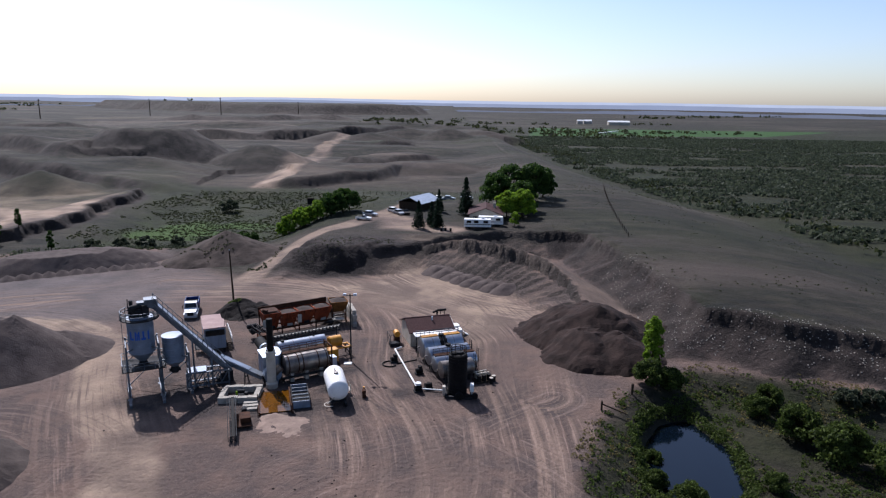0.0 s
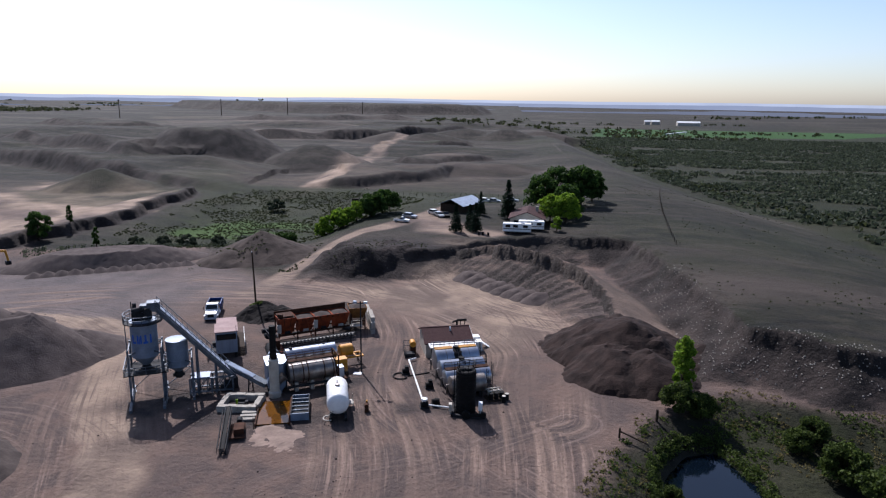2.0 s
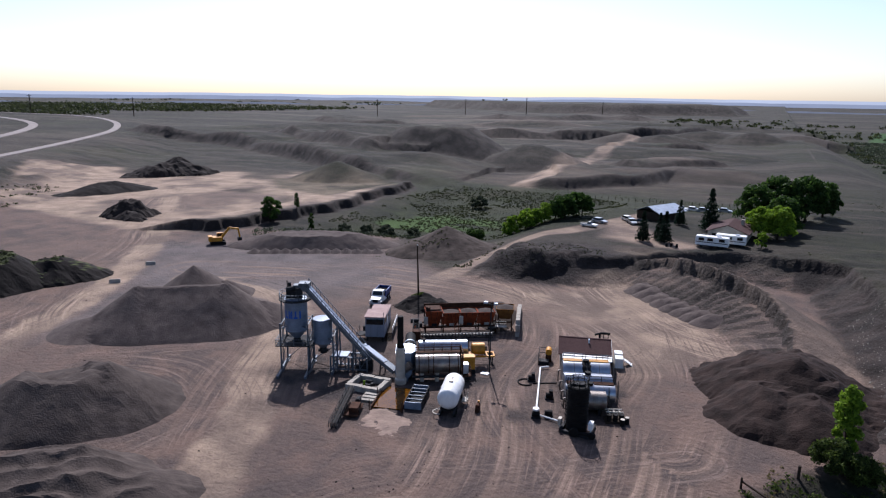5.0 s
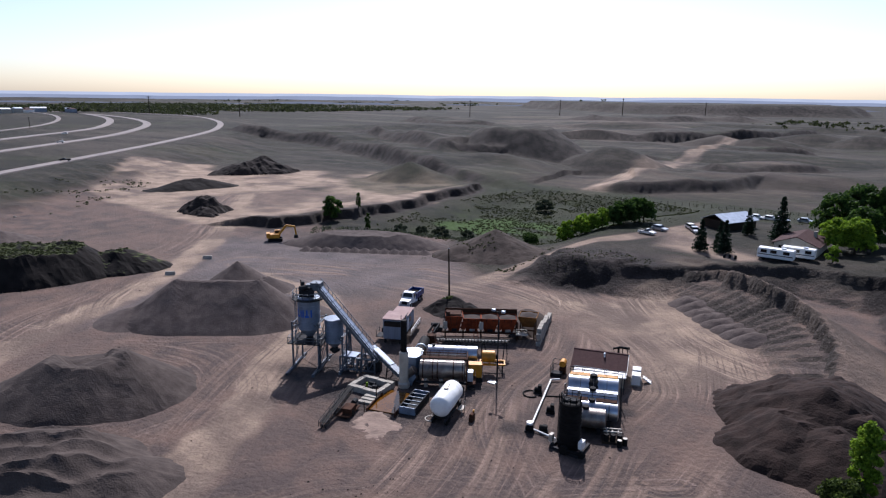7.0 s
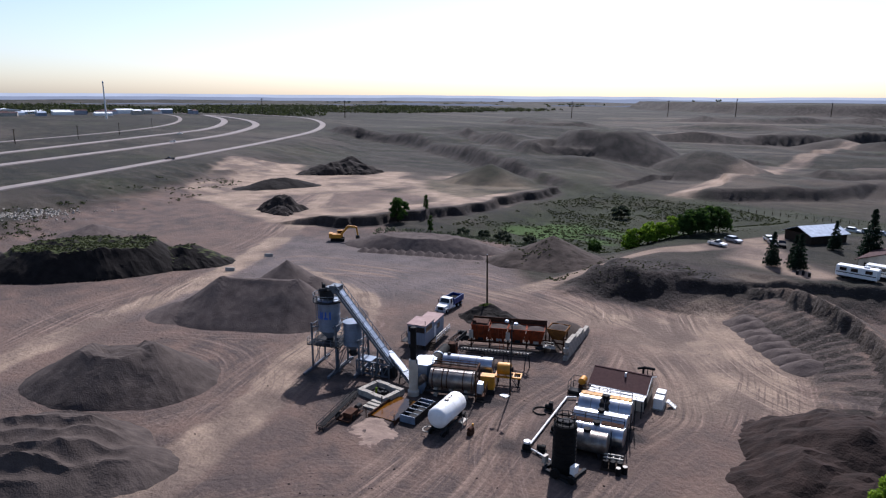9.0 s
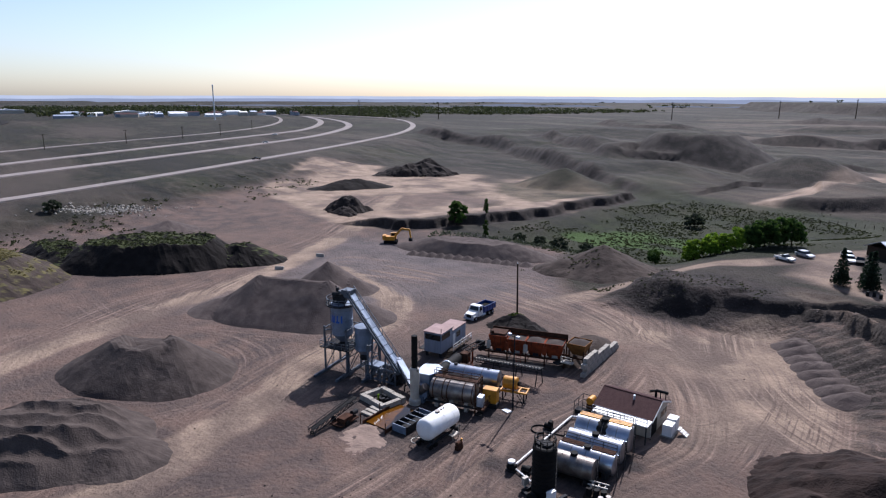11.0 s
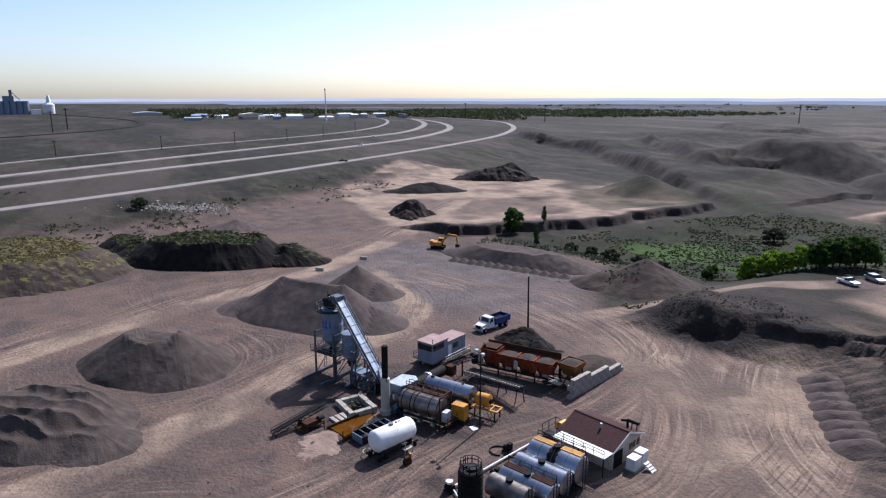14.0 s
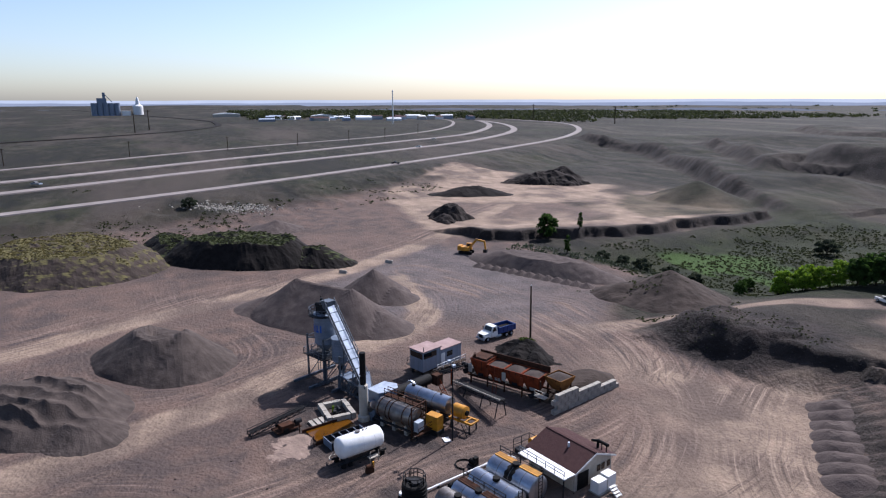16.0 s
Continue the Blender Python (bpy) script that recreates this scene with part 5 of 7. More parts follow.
part("pump_set", Geo().box(0, 0, 0, 1.5, 0.9, 0.5).cyl((-0.6, 0.3, 0.7), (0.5, 0.3, 0.7), 0.2).cyl((0.8, -0.5, 0), (0.8, -0.5, 0.9), 0.25), DARK_STEEL, t)
part("valve", Geo().cyl((-0.5, -0.4, 0), (-0.5, -0.4, 1.0), 0.16), LEAF_BRIGHT, t, "lime green valve post")

# small screw conveyor trailer
t = thing("conveyor_trailer", pose(-25.2, 74.4, 0, 0, 0, 20), "dark rusty portable conveyor on a small trailer", "conveyor")
part("boom", lattice_beam(Geo(), (-0.7, -4.0, 0.6), (-0.4, 4.2, 1.9), 0.7, 0.6, 0.9, 0.1), DARK_STEEL, t)
part("belt", Geo().beam((-0.7, -4.0, 0.9), (-0.4, 4.2, 2.2), 0.4, 0.05), BLACK, t)
part("engine_box", Geo().box(0.9, 0.6, 0.5, 1.2, 1.8, 0.7), BROWN_RUST, t, "rusty brown engine box")
part("deck", Geo().box(0.6, 0.8, 0.35, 2.0, 3.6, 0.15), BROWN_RUST, t)
part("motor", Geo().cyl((0.9, 2.0, 1.0), (0.9, 2.9, 1.0), 0.35, 12), DARK_STEEL, t)
for x in (-0.9, 1.5):
    part("wheel", Geo().cyl((x - 0.12, 0.3, 0.4), (x + 0.12, 0.3, 0.4), 0.42, 16), RUBBER, t)
part("railing", railing(Geo(), [(-1.3, -4.0, 0.3), (-1.1, 3.6, 1.3)], 0.8), DARK_STEEL, t)
part("jack", Geo().beam((-1.0, -4.0, 0), (-0.7, -4.0, 0.6), 0.1).beam((-0.3, -3.9, 0), (-0.6, -3.9, 0.6), 0.1), DARK_STEEL, t)

# cold feed bins
FEED = 33.0
t = thing("feed_bins", pose(-31.0, 106.4, 0, 0, 0, FEED), "row of rusty orange feed hoppers on a steel frame", "hopper")


def hopper(parent, x0, x1, y0, y1, top, low, material, fill):
    """A tapered steel hopper with a rim, ribs and its load."""
    xm, ym = (x0 + x1) / 2, (y0 + y1) / 2
    e = 0.10
    lo = [(xm - 0.9, ym - 0.7), (xm + 0.9, ym - 0.7), (xm + 0.9, ym + 0.7), (xm - 0.9, ym + 0.7)]
    hi_ = [(x0, y0), (x1, y0), (x1, y1), (x0, y1)]
    inn = [(x0 + e, y0 + e), (x1 - e, y0 + e), (x1 - e, y1 - e), (x0 + e, y1 - e)]
    g = Geo()
    mid = top - 0.55
    g.add([(a, b, low) for a, b in lo] + [(a * 0.94 + xm * 0.06, b * 0.94 + ym * 0.06, mid) for a, b in hi_] + [(a, b, top) for a, b in hi_] + [(a, b, top) for a, b in inn] + [(a, b, top - 0.5) for a, b in inn],
          [(3, 2, 1, 0)] + [(4 * r + i, 4 * r + (i + 1) % 4, 4 * r + 4 + (i + 1) % 4, 4 * r + 4 + i) for r in range(4) for i in range(4)])
    bin_ = part("hopper", g, material, parent)
    g = Geo()
    n = 9
    for j in range(n + 1):
        for i in range(n + 1):
            u, v = i / n, j / n
            w = math.sin(math.pi * u) * math.sin(math.pi * v)
            g.v.append((x0 + e + (x1 - x0 - 2 * e) * u, y0 + e + (y1 - y0 - 2 * e) * v, top - 0.2 + (0.40 * w + 0.12 * random.random() * w) * fill))
    g.f = [(j * (n + 1) + i, j * (n + 1) + i + 1, (j + 1) * (n + 1) + i + 1, (j + 1) * (n + 1) + i) for j in range(n) for i in range(n)]
    part("load", g, GRAVEL_DARK, bin_, "dark gravel load")
    g = Geo()
    for k in (0.3, 0.7):
        x = x0 + (x1 - x0) * k
        g.beam((x, y0 - 0.02, top - 0.1), (xm + (x - xm) * 0.5, ym - 0.8, low + 0.5), 0.12)
    part("rib", g, BROWN_RUST, bin_)
    return bin_


for k, f in enumerate((0.1, 0.5, 1.0, 0.8)):
    hopper(t, 0.05 + 3.1 * k, 3.08 + 3.1 * k, -1.6, 1.6, 3.9 + (0.35 if k == 0 else 0), 1.3, RUST, f)
for k in range(5):
    x = 0.1 + 3.1 * k
    for y in (-1.3, 1.3):
        part("leg", Geo().beam((x, y, 0), (x, y, 3.4), 0.2), BROWN_RUST, t)
    if k < 4:
        part("side_plate", Geo().prism([(x - 0.35, -1.62), (x + 0.35, -1.62), (x, -1.45)], 1.9, 3.3), RUST if k % 2 else CREAM, t)
part("frame", Geo().beam((-0.5, -1.3, 1.3), (13, -1.3, 1.3), 0.28).beam((-0.5, 1.3, 1.3), (13, 1.3, 1.3), 0.28), BROWN_RUST, t)
part("belt", Geo().box(6.2, 0, 0.9, 13.6, 0.9, 0.12), BLACK, t, "black collecting belt")
part("back_wall", Geo().box(6.3, 1.65, 3.2, 12.6, 0.12, 1.5), BROWN_RUST, t)
part("ladder", ladder(Geo(), (5.6, -3.3, 0.1), (5.0, -1.6, 3.9), 0.7, (1, 0, 0)), RUST, t, "rusty orange stair")
part("grid", Geo().box(1.5, 0, 4.42, 2.6, 2.4, 0.08).box(0.5, -0.9, 4.4, 0.4, 0.9, 0.5, 30), BROWN_RUST, t)
part("motor", Geo().box(-0.9, 0, 0.9, 1.0, 1.2, 0.9).cyl((-1.6, -0.6, 1.2), (-1.6, 0.7, 1.2), 0.45, 14), DARK_STEEL, t)
for k in range(4):
    part("feeder_gate", Geo().box(1.65 + 3.1 * k, -0.7, 1.2, 0.9, 0.5, 0.6), CREAM if k % 2 else DARK_STEEL, t)

t = thing("feed_hopper", pose(-19.2, 115.0, 0, 0, 0, 20), "yellow-brown square hopper full of gravel on a frame", "hopper")
hopper(t, -1.6, 1.6, -1.7, 1.7, 4.1, 2.0, OCHRE, 1.2)
for x in (-1.2, 1.2):
    for y in (-1.2, 1.2):
        part("leg", Geo().beam((x, y, -0.05), (x, y, 3.0), 0.2), BROWN_RUST, t)
part("frame", Geo().beam((-1.2, -1.2, 1.6), (1.2, -1.2, 1.6), 0.2).beam((-1.2, 1.2, 1.6), (1.2, 1.2, 1.6), 0.2).beam((1.2, -1.2, 0.2), (1.2, 1.2, 1.5), 0.14), BROWN_RUST, t)
part("belt", Geo().beam((-1.0, -1.4, 1.1), (-2.4, -4.0, 1.2), 1.0, 0.3), DARK_STEEL, t)
part("side_platform", railing(Geo().box(-0.6, -3.4, 1.5, 2.0, 1.0, 0.1), [(0.3, -3.9, 1.6), (-1.5, -3.9, 1.6)], 1.0), CREAM, t)

t = thing("belt_conveyor", pose(0, 0, 0), "low inclined belt conveyor with pale rollers along its edge", "conveyor")
a, b = Vector((-29.6, 102.4, 0.7)), Vector((-17.2, 104.7, 2.5))
part("truss", lattice_beam(Geo(), a, b, 1.0, 0.5, 1.0, 0.09), DARK_STEEL, t)
part("belt", Geo().beam(a + Vector((0, 0, 0.4)), b + Vector((0, 0, 0.4)), 0.8, 0.07), BLACK, t)
dd = (b - a).normalized()
sd2 = dd.cross(Vector((0, 0, 1)))
for k in range(22):
    p = a.lerp(b, (k + 0.5) / 22) + sd2 * 0.56 + Vector((0, 0, 0.42))
    part("roller", Geo().beam(p - dd * 0.14, p + dd * 0.14, 0.2, 0.26), CREAM, t)
for f in (0.3, 0.65, 0.95):
    p = a.lerp(b, f)
    part("leg", Geo().beam(p + sd2 * 0.5, (p.x + sd2.x, p.y + sd2.y, 0), 0.12).beam(p - sd2 * 0.5, (p.x - sd2.x, p.y - sd2.y, 0), 0.12), DARK_STEEL, t)
t = thing("transfer_conveyor", pose(0, 0, 0), "short rusty transfer conveyor by the duct", "conveyor")
part("truss", lattice_beam(Geo(), (-32.2, 105.6, 2.2), (-28.4, 98.6, 3.4), 1.0, 0.6, 1.0, 0.1), DARK_STEEL, t)
part("chute", Geo().box(-28.4, 98.8, 1.6, 1.3, 1.3, 1.6, 25), BROWN_RUST, t)
part("ladder", ladder(Geo(), (-27.2, 99.8, 0), (-28.2, 98.6, 2.9), 0.8, (0.6, 0.6, 0)), RUST, t)
part("support", Geo().beam((-30.4, 102.0, 0), (-30.4, 102.0, 2.6), 0.2), RUST, t)
part("head_pulley", Geo().cyl((-33.0, 105.0, 2.1), (-31.8, 105.8, 2.1), 0.4, 14), DARK_STEEL, t)

# ramp wall of stacked concrete blocks
ramp_wall = tagged(new("wall_ramp"), "stepped retaining wall of stacked pale concrete blocks", "wall", kind="structure")
ramp_wall.matrix_world = pose(-15.6, 111.8, 0, 0, 0, 18.5)
block = Geo().box(0, 0, 0, 0.72, 1.46, 0.70)
block.v = [(x * (0.97 if z > 0.5 else 1), y * (0.985 if z > 0.5 else 1), z) for x, y, z in block.v]
block_mesh = block.mesh("block", CONCRETE)
for row in range(4):
    for k in range((10, 9, 7, 3)[row]):
        ob = new("block", block_mesh)
        ob.parent = ramp_wall
        ob.matrix_basis = pose(random.uniform(-0.03, 0.03), 0.8 + 1.54 * k + (0.75 if row % 2 else 0), -0.1 + 0.745 * row, 0, 0, random.uniform(-0.8, 0.8))
t = thing("beacon_post", pose(-20.2, 125.6, 0.2), "small red marker post on the wall's end", "post")
part("post", Geo().beam((0, 0, 0), (0, 0, 0.9), 0.2), RUST, t)

# lamp post
t = thing("lamp_post", pose(-14.1, 95.7, 0), "tall thin lamp post with twin floodlights", "lamp post")
part("pole", Geo().lathe((0, 0, -0.1), (0, 0, 11.1), ((0, 0.13), (1, 0.08)), 10), DARK_STEEL, t)
part("cross_arm", Geo().beam((-0.9, 0, 10.8), (0.9, 0, 10.8), 0.1), DARK_STEEL, t)
for x in (-0.8, 0.8):
    part("floodlight", Geo().box(x, -0.15, 10.85, 0.5, 0.4, 0.3), BELT, t)
part("base_slab", Geo().box(-0.4, -0.7, -0.05, 1.2, 0.9, 0.14), WHITE, t, "white concrete slab")
t = thing("utility_pole", pose(-40.6, 121.7, 0.3, 0, -1.5, 0), "leaning bare wooden utility pole", "pole")
part("pole", Geo().lathe((0, 0, 0), (0, 0, 11.2), ((0, 0.2), (1, 0.13)), 10), WOOD, t)
part("insulator", Geo().cyl((0, 0, 11.1), (0, 0, 11.4), 0.07), BELT, t)

# ---- the tank farm ----
t = thing("pump_house", pose(-2.55, 106.6, 0, 0, 0, 16.5), "cream building with brown shingled gable roof", "building")
L, W, EAVE, RIDGE_Z = 8.0, 7.2, 2.5, 3.85
walls = Geo()
y0, y1 = -W / 2 + 0.35, W / 2 - 0.35
prof = [(y0, 0), (y1, 0), (y1, EAVE), (0, RIDGE_Z - 0.14), (y0, EAVE)]
for side in (-1, 1):
    x = side * (L / 2 - 0.4)
    gb = Geo().add([(x - 0.1, y, z) for y, z in prof] + [(x + 0.1, y, z) for y, z in prof],
                   [(4, 3, 2, 1, 0), (5, 6, 7, 8, 9)] + [(i, (i + 1) % 5, 5 + (i + 1) % 5, 5 + i) for i in range(5)])
    part("gable_wall", gb, CREAM, t)
for y in (y0, y1):
    part("wall", Geo().box(0, y, -0.05, L - 1.0, 0.2, EAVE + 0.05), CREAM, t)
for s in (-1, 1):
    rf = Geo()
    rf.add([(x, s * y, z + dz) for x in (-L / 2, L / 2) for y, z in ((0, RIDGE_Z), (W / 2 + 0.1, EAVE - 0.12)) for dz in (0, 0.16)],
           [(0, 2, 6, 4), (1, 5, 7, 3), (0, 1, 3, 2), (4, 6, 7, 5), (2, 3, 7, 6), (0, 4, 5, 1)])
    part("roof", rf, ROOF, t, "brown shingle roof")
part("ridge_cap", Geo().box(0, 0, RIDGE_Z + 0.10, L, 0.3, 0.09), ROOF, t)
part("vent_cap", Geo().cyl((0.6, -1.0, RIDGE_Z - 0.3), (0.6, -1.0, RIDGE_Z + 0.35), 0.14, 10), BELT, t)
part("door", Geo().box(L / 2 - 0.28, -1.9, 0, 0.08, 1.9, 2.1), BLACK, t, "dark open doorway")
for y in (0.9, 1.7, 2.7):
    part("window", Geo().box(L / 2 - 0.28, y, 1.2, 0.07, 0.6, 0.8), GLASS, t)
part("barge_board", Geo().beam((L / 2 + 0.03, 0, RIDGE_Z + 0.02), (L / 2 + 0.03, -W / 2 - 0.1, EAVE - 0.1), 0.05, 0.2).beam((L / 2 + 0.03, 0, RIDGE_Z + 0.02), (L / 2 + 0.03, W / 2 + 0.1, EAVE - 0.1), 0.05, 0.2), WHITE, t)
part("exhaust_elbow", Geo().cyl((2.4, 2.2, 3.0), (2.4, 2.2, 4.2), 0.16).cyl((2.4, 2.2, 4.15), (4.0, 2.1, 4.2), 0.2, 12).beam((3.0, 2.2, 3.0), (3.0, 2.2, 4.1), 0.1).beam((3.7, 2.2, 2.9), (3.7, 2.2, 4.1), 0.1).cyl((1.6, 2.0, 3.9), (2.4, 2.2, 4.1), 0.16), BLACK, t, "black exhaust elbow")
part("canopy", Geo().box(0.3, -W / 2 - 0.95, 2.45, L - 0.6, 1.9, 0.12), WHITE, t, "white flat lean-to roof")
for x in (-3.2, 0.3, 3.8):
    part("canopy_post", Geo().beam((x, -W / 2 - 1.7, -0.05), (x, -W / 2 - 1.7, 2.45), 0.12), DARK_STEEL, t)
part("canopy_rail", railing(Geo(), [(-3.3, -W / 2 - 1.8, 2.55), (3.9, -W / 2 - 1.8, 2.55)], 0.9), FRAME, t)
t = thing("air_conditioner", pose(2.75, 108.1, 0, 0, 0, 16.5), "white boxy cooling units beside the building", "machine")
part("unit", Geo().box(-0.2, -0.9, 0.1, 1.2, 1.5, 1.5), WHITE, t)
part("unit", Geo().box(-0.2, 0.75, 0.1, 1.2, 1.4, 1.7), WHITE, t)
part("base", Geo().box(-0.2, 0, -0.05, 1.6, 3.4, 0.17), CONCRETE, t)
g = Geo()
for k in range(4):
    g.box(0.9 + 0.3 * k, 0.2, 0.7 - 0.22 * k, 0.3, 0.9, 0.07)
part("steps", g.beam((0.7, -0.25, 0.8), (2.0, -0.25, 0), 0.08).beam((0.7, 0.65, 0.8), (2.0, 0.65, 0), 0.08), WHITE, t)
t = thing("yellow_motor", pose(-7.6, 104.4, 0, 0, 0, 16), "yellow motor on a dark pipe frame", "machine")
part("motor", Geo().cyl((0, -0.6, 1.6), (0, 0.7, 1.6), 0.5, 16), YELLOW, t)
part("stand", Geo().box(0, 0, -0.05, 0.9, 1.2, 1.2), BROWN_RUST, t)
part("pipe_frame", railing(Geo().box(-0.7, -1.4, 0, 1.6, 1.2, 0.6), [(-1.5, -2.2, 0.0), (-1.5, 0.6, 0.0), (-0.4, 0.6, 0.0)], 1.9), DARK_STEEL, t)

TANKS = 21.6


def lying_tank(x, y, r, length, label, material, walk_mat, stain):
    t = thing("storage_tank", pose(x, y, 0, 0, 0, TANKS), label, "tank", "bitumen tanks")
    zc = r + 0.55
    sh = part("shell", Geo().lathe((-length / 2, 0, zc), (length / 2, 0, zc), ((0, r * 0.55), (0.012, r * 0.85), (0.03, r), (0.97, r), (0.988, r * 0.85), (1, r * 0.55)), 36), material, t)
    for k in range(1, 4):
        xx = -length / 2 + length * k / 4
        part("seam", Geo().lathe((xx, 0, zc), (xx + 0.08, 0, zc), ((0, r), (0.2, r + 0.02), (0.8, r + 0.02), (1, r)), 36), DULL_STEEL, sh)
    for xx in (-length * 0.33, length * 0.33):
        part("saddle", Geo().box(xx, 0, -0.05, 0.4, r * 1.5, 0.95), DARK_STEEL, t)
    g = Geo().cyl((0, 0, zc + r - 0.1), (0, 0, zc + r + 0.3), 0.42, 16)
    part("manhole", g, BLACK, t, "black tar-stained manhole")
    if stain:
        n = 10
        g = Geo()
        for xx in (-0.6, 0.6):
            g.add([(xx + 0.1 * math.sin(k * 2.3), -(r + 0.015) * math.sin(radians(100 * k / n - 25)), zc + (r + 0.015) * math.cos(radians(100 * k / n - 25))) for k in range(n + 1)], [])
        g.f = [(k, k + 1, n + 2 + k, n + 1 + k) for k in range(n)]
        part("tar_stain", g, BLACK, sh, "black tar spill down the side")
    if walk_mat:
        for a, b in ((-length * 0.46, -0.5), (0.5, length * 0.46)):
            part("walkway", Geo().box((a + b) / 2, 0.35, zc + r - 0.04, b - a, 0.9, 0.14), walk_mat, t)
        part("railing", railing(Geo(), [(-length * 0.46, 0.85, zc + r - 0.1), (length * 0.46, 0.85, zc + r - 0.1)], 0.9), DARK_STEEL, t)
    part("ladder", ladder(Geo(), (length / 2 + 0.25, -0.2, 0), (length / 2 + 0.25, -0.2, zc + r + 0.6), 0.6, (0, 1, 0)), DARK_STEEL, t)
    part("pipe", Geo().cyl((-length / 2 - 0.3, 0.2, 0.5), (-length / 2 - 0.3, 0.2, zc), 0.1).cyl((-length / 2 - 0.3, 0.2, zc), (-length / 2 + 0.1, 0.2, zc), 0.1), DULL_STEEL, t)
    return t


lying_tank(-0.1, 97.9, 1.6, 7.0, "silver steel tank with amber walkway and tar stain", STEEL, YELLOW, True)
lying_tank(1.0, 94.9, 1.35, 6.9, "silver steel tank with black manhole", STEEL, None, False)
lying_tank(2.0, 92.3, 1.2, 6.9, "dull silver tank with dark walkway on top", STEEL, BROWN_RUST, False)
lying_tank(2.2, 89.8, 1.25, 5.2, "short weathered silver tank", DULL_STEEL, None, False)
t = thing("vertical_tank", pose(2.3, 84.9, 0), "upright black tar-coated tank with ringed shell", "tank")
part("shell", Geo().lathe((0, 0, 0), (0, 0, 6.0), ((0, 1.3), (0.98, 1.3), (1, 1.15)), 28), BLACK, t)
for k in range(12):
    part("ring", Geo().lathe((0, 0, 0.4 + 0.46 * k), (0, 0, 0.5 + 0.46 * k), ((0, 1.3), (0.3, 1.36), (0.7, 1.36), (1, 1.3)), 28), BLACK, t)
part("top_railing", railing(Geo(), [(1.15 * math.cos(k * math.pi / 5), 1.15 * math.sin(k * math.pi / 5), 6.0) for k in range(10)], 0.9, True), DARK_STEEL, t)
part("lid", Geo().cyl((0.2, 0.1, 5.95), (0.2, 0.1, 6.3), 0.55, 16).box(-0.5, -0.4, 5.95, 0.6, 0.5, 0.3), DARK_STEEL, t)
part("ladder", ladder(Geo(), (-1.5, 0.2, 0), (-1.5, 0.2, 6.5), 0.5, (0, 1, 0)), BLACK, t)
part("base_frame", Geo().beam((-1.6, -1.6, 0.2), (2.0, -1.9, 0.2), 0.35).beam((-1.6, -1.6, 0.2), (-1.6, 1.6, 0.2), 0.35).beam((2.0, -1.9, 0.2), (1.9, 1.6, 0.2), 0.35), DARK_STEEL, t)
part("switch_box", Geo().box(2.0, -0.9, 0.9, 0.5, 1.0, 0.9).beam((2.0, -0.9, 0), (2.0, -0.9, 1.0), 0.15), WHITE, t, "white switch box")
part("switch_box", Geo().box(-1.9, -0.9, 0.6, 0.4, 0.7, 0.9).beam((-1.9, -0.9, 0), (-1.9, -0.9, 0.8), 0.15), CREAM, t)
part("axle", Geo().cyl((-0.2, -2.0, 0.5), (2.8, -1.7, 0.5), 0.22, 12).cyl((0.2, -2.2, 0.5), (0.2, -1.7, 0.5), 0.55, 16).cyl((2.4, -2.0, 0.5), (2.4, -1.5, 0.5), 0.4, 16), RUBBER, t)

t = thing("pipe_run", pose(0, 0, 0), "white pipe on the ground along the tanks", "pipe")
part("pipe", Geo().cyl((-6.6, 101.3, 0.35), (-7.6, 100.4, 0.35), 0.12).cyl((-7.6, 100.4, 0.35), (-3.3, 85.7, 0.35), 0.13).cyl((-3.3, 85.7, 0.3), (0.4, 85.2, 0.3), 0.1), WHITE, t)
for f in (0.1, 0.4, 0.7):
    part("stand", Geo().box(-7.6 + 4.3 * f, 100.4 - 14.7 * f, -0.05, 0.25, 0.25, 0.32), DARK_STEEL, t)
for x, y, lab in ((-7.4, 95.8, "black pump with coiled hose"), (-3.3, 91.4, "small black pump beside the tanks"), (-3.2, 85.3, "black pump with white cap"), (-1.8, 86.3, "small dark pump unit")):
    t = thing("pump", pose(x, y, 0, 0, 0, 20), lab, "pump", "pumps by the tanks")
    part("motor", Geo().cyl((-0.5, 0, 0.55), (0.5, 0, 0.55), 0.36, 14), BLACK, t)
    part("base", Geo().box(0, 0, -0.05, 1.2, 0.8, 0.3), DARK_STEEL, t)
    part("housing", Geo().box(0.2, 0.2, 0.2, 0.5, 0.6, 1.0 if x < -3.25 else 0.6), BLACK, t)
    if x == -7.4:
        part("hose", Geo().ring(-0.9, -0.7, 0.12, 1.1, 0.14, 18, 20, 320).beam((0.2, -1.0, 0.12), (3.6, -0.4, 0.12), 0.13), RUBBER, t)
    if x == -3.2:
        part("cap", Geo().cyl((0, 0, 1.1), (0, 0, 1.35), 0.42, 14), WHITE, t)
t = thing("pallet_stack", pose(6.1, 89.3, 0, 0, 0, 25), "pallet frame with black drums and white bars", "pallet")
part("frame", Geo().box(0, 0, -0.05, 2.6, 1.8, 0.25), WOOD, t)
for k in range(3):
    part("drum", Geo().lathe((-0.8 + 0.8 * k, -0.4, 0.2), (-0.8 + 0.8 * k, -0.4, 1.1), ((0, 0.33), (0.3, 0.33), (0.33, 0.35), (0.36, 0.33), (1, 0.33)), 14), BLACK, t)
for k in range(3):
    part("bar", Geo().box(-0.7 + 0.7 * k, 0.5, 0.2, 0.12, 1.3, 0.9), CREAM, t)
for k in range(2):
    part("bar", Geo().box(0, 0.1 + 0.8 * k, 1.1, 2.2, 0.12, 0.12), CREAM, t)
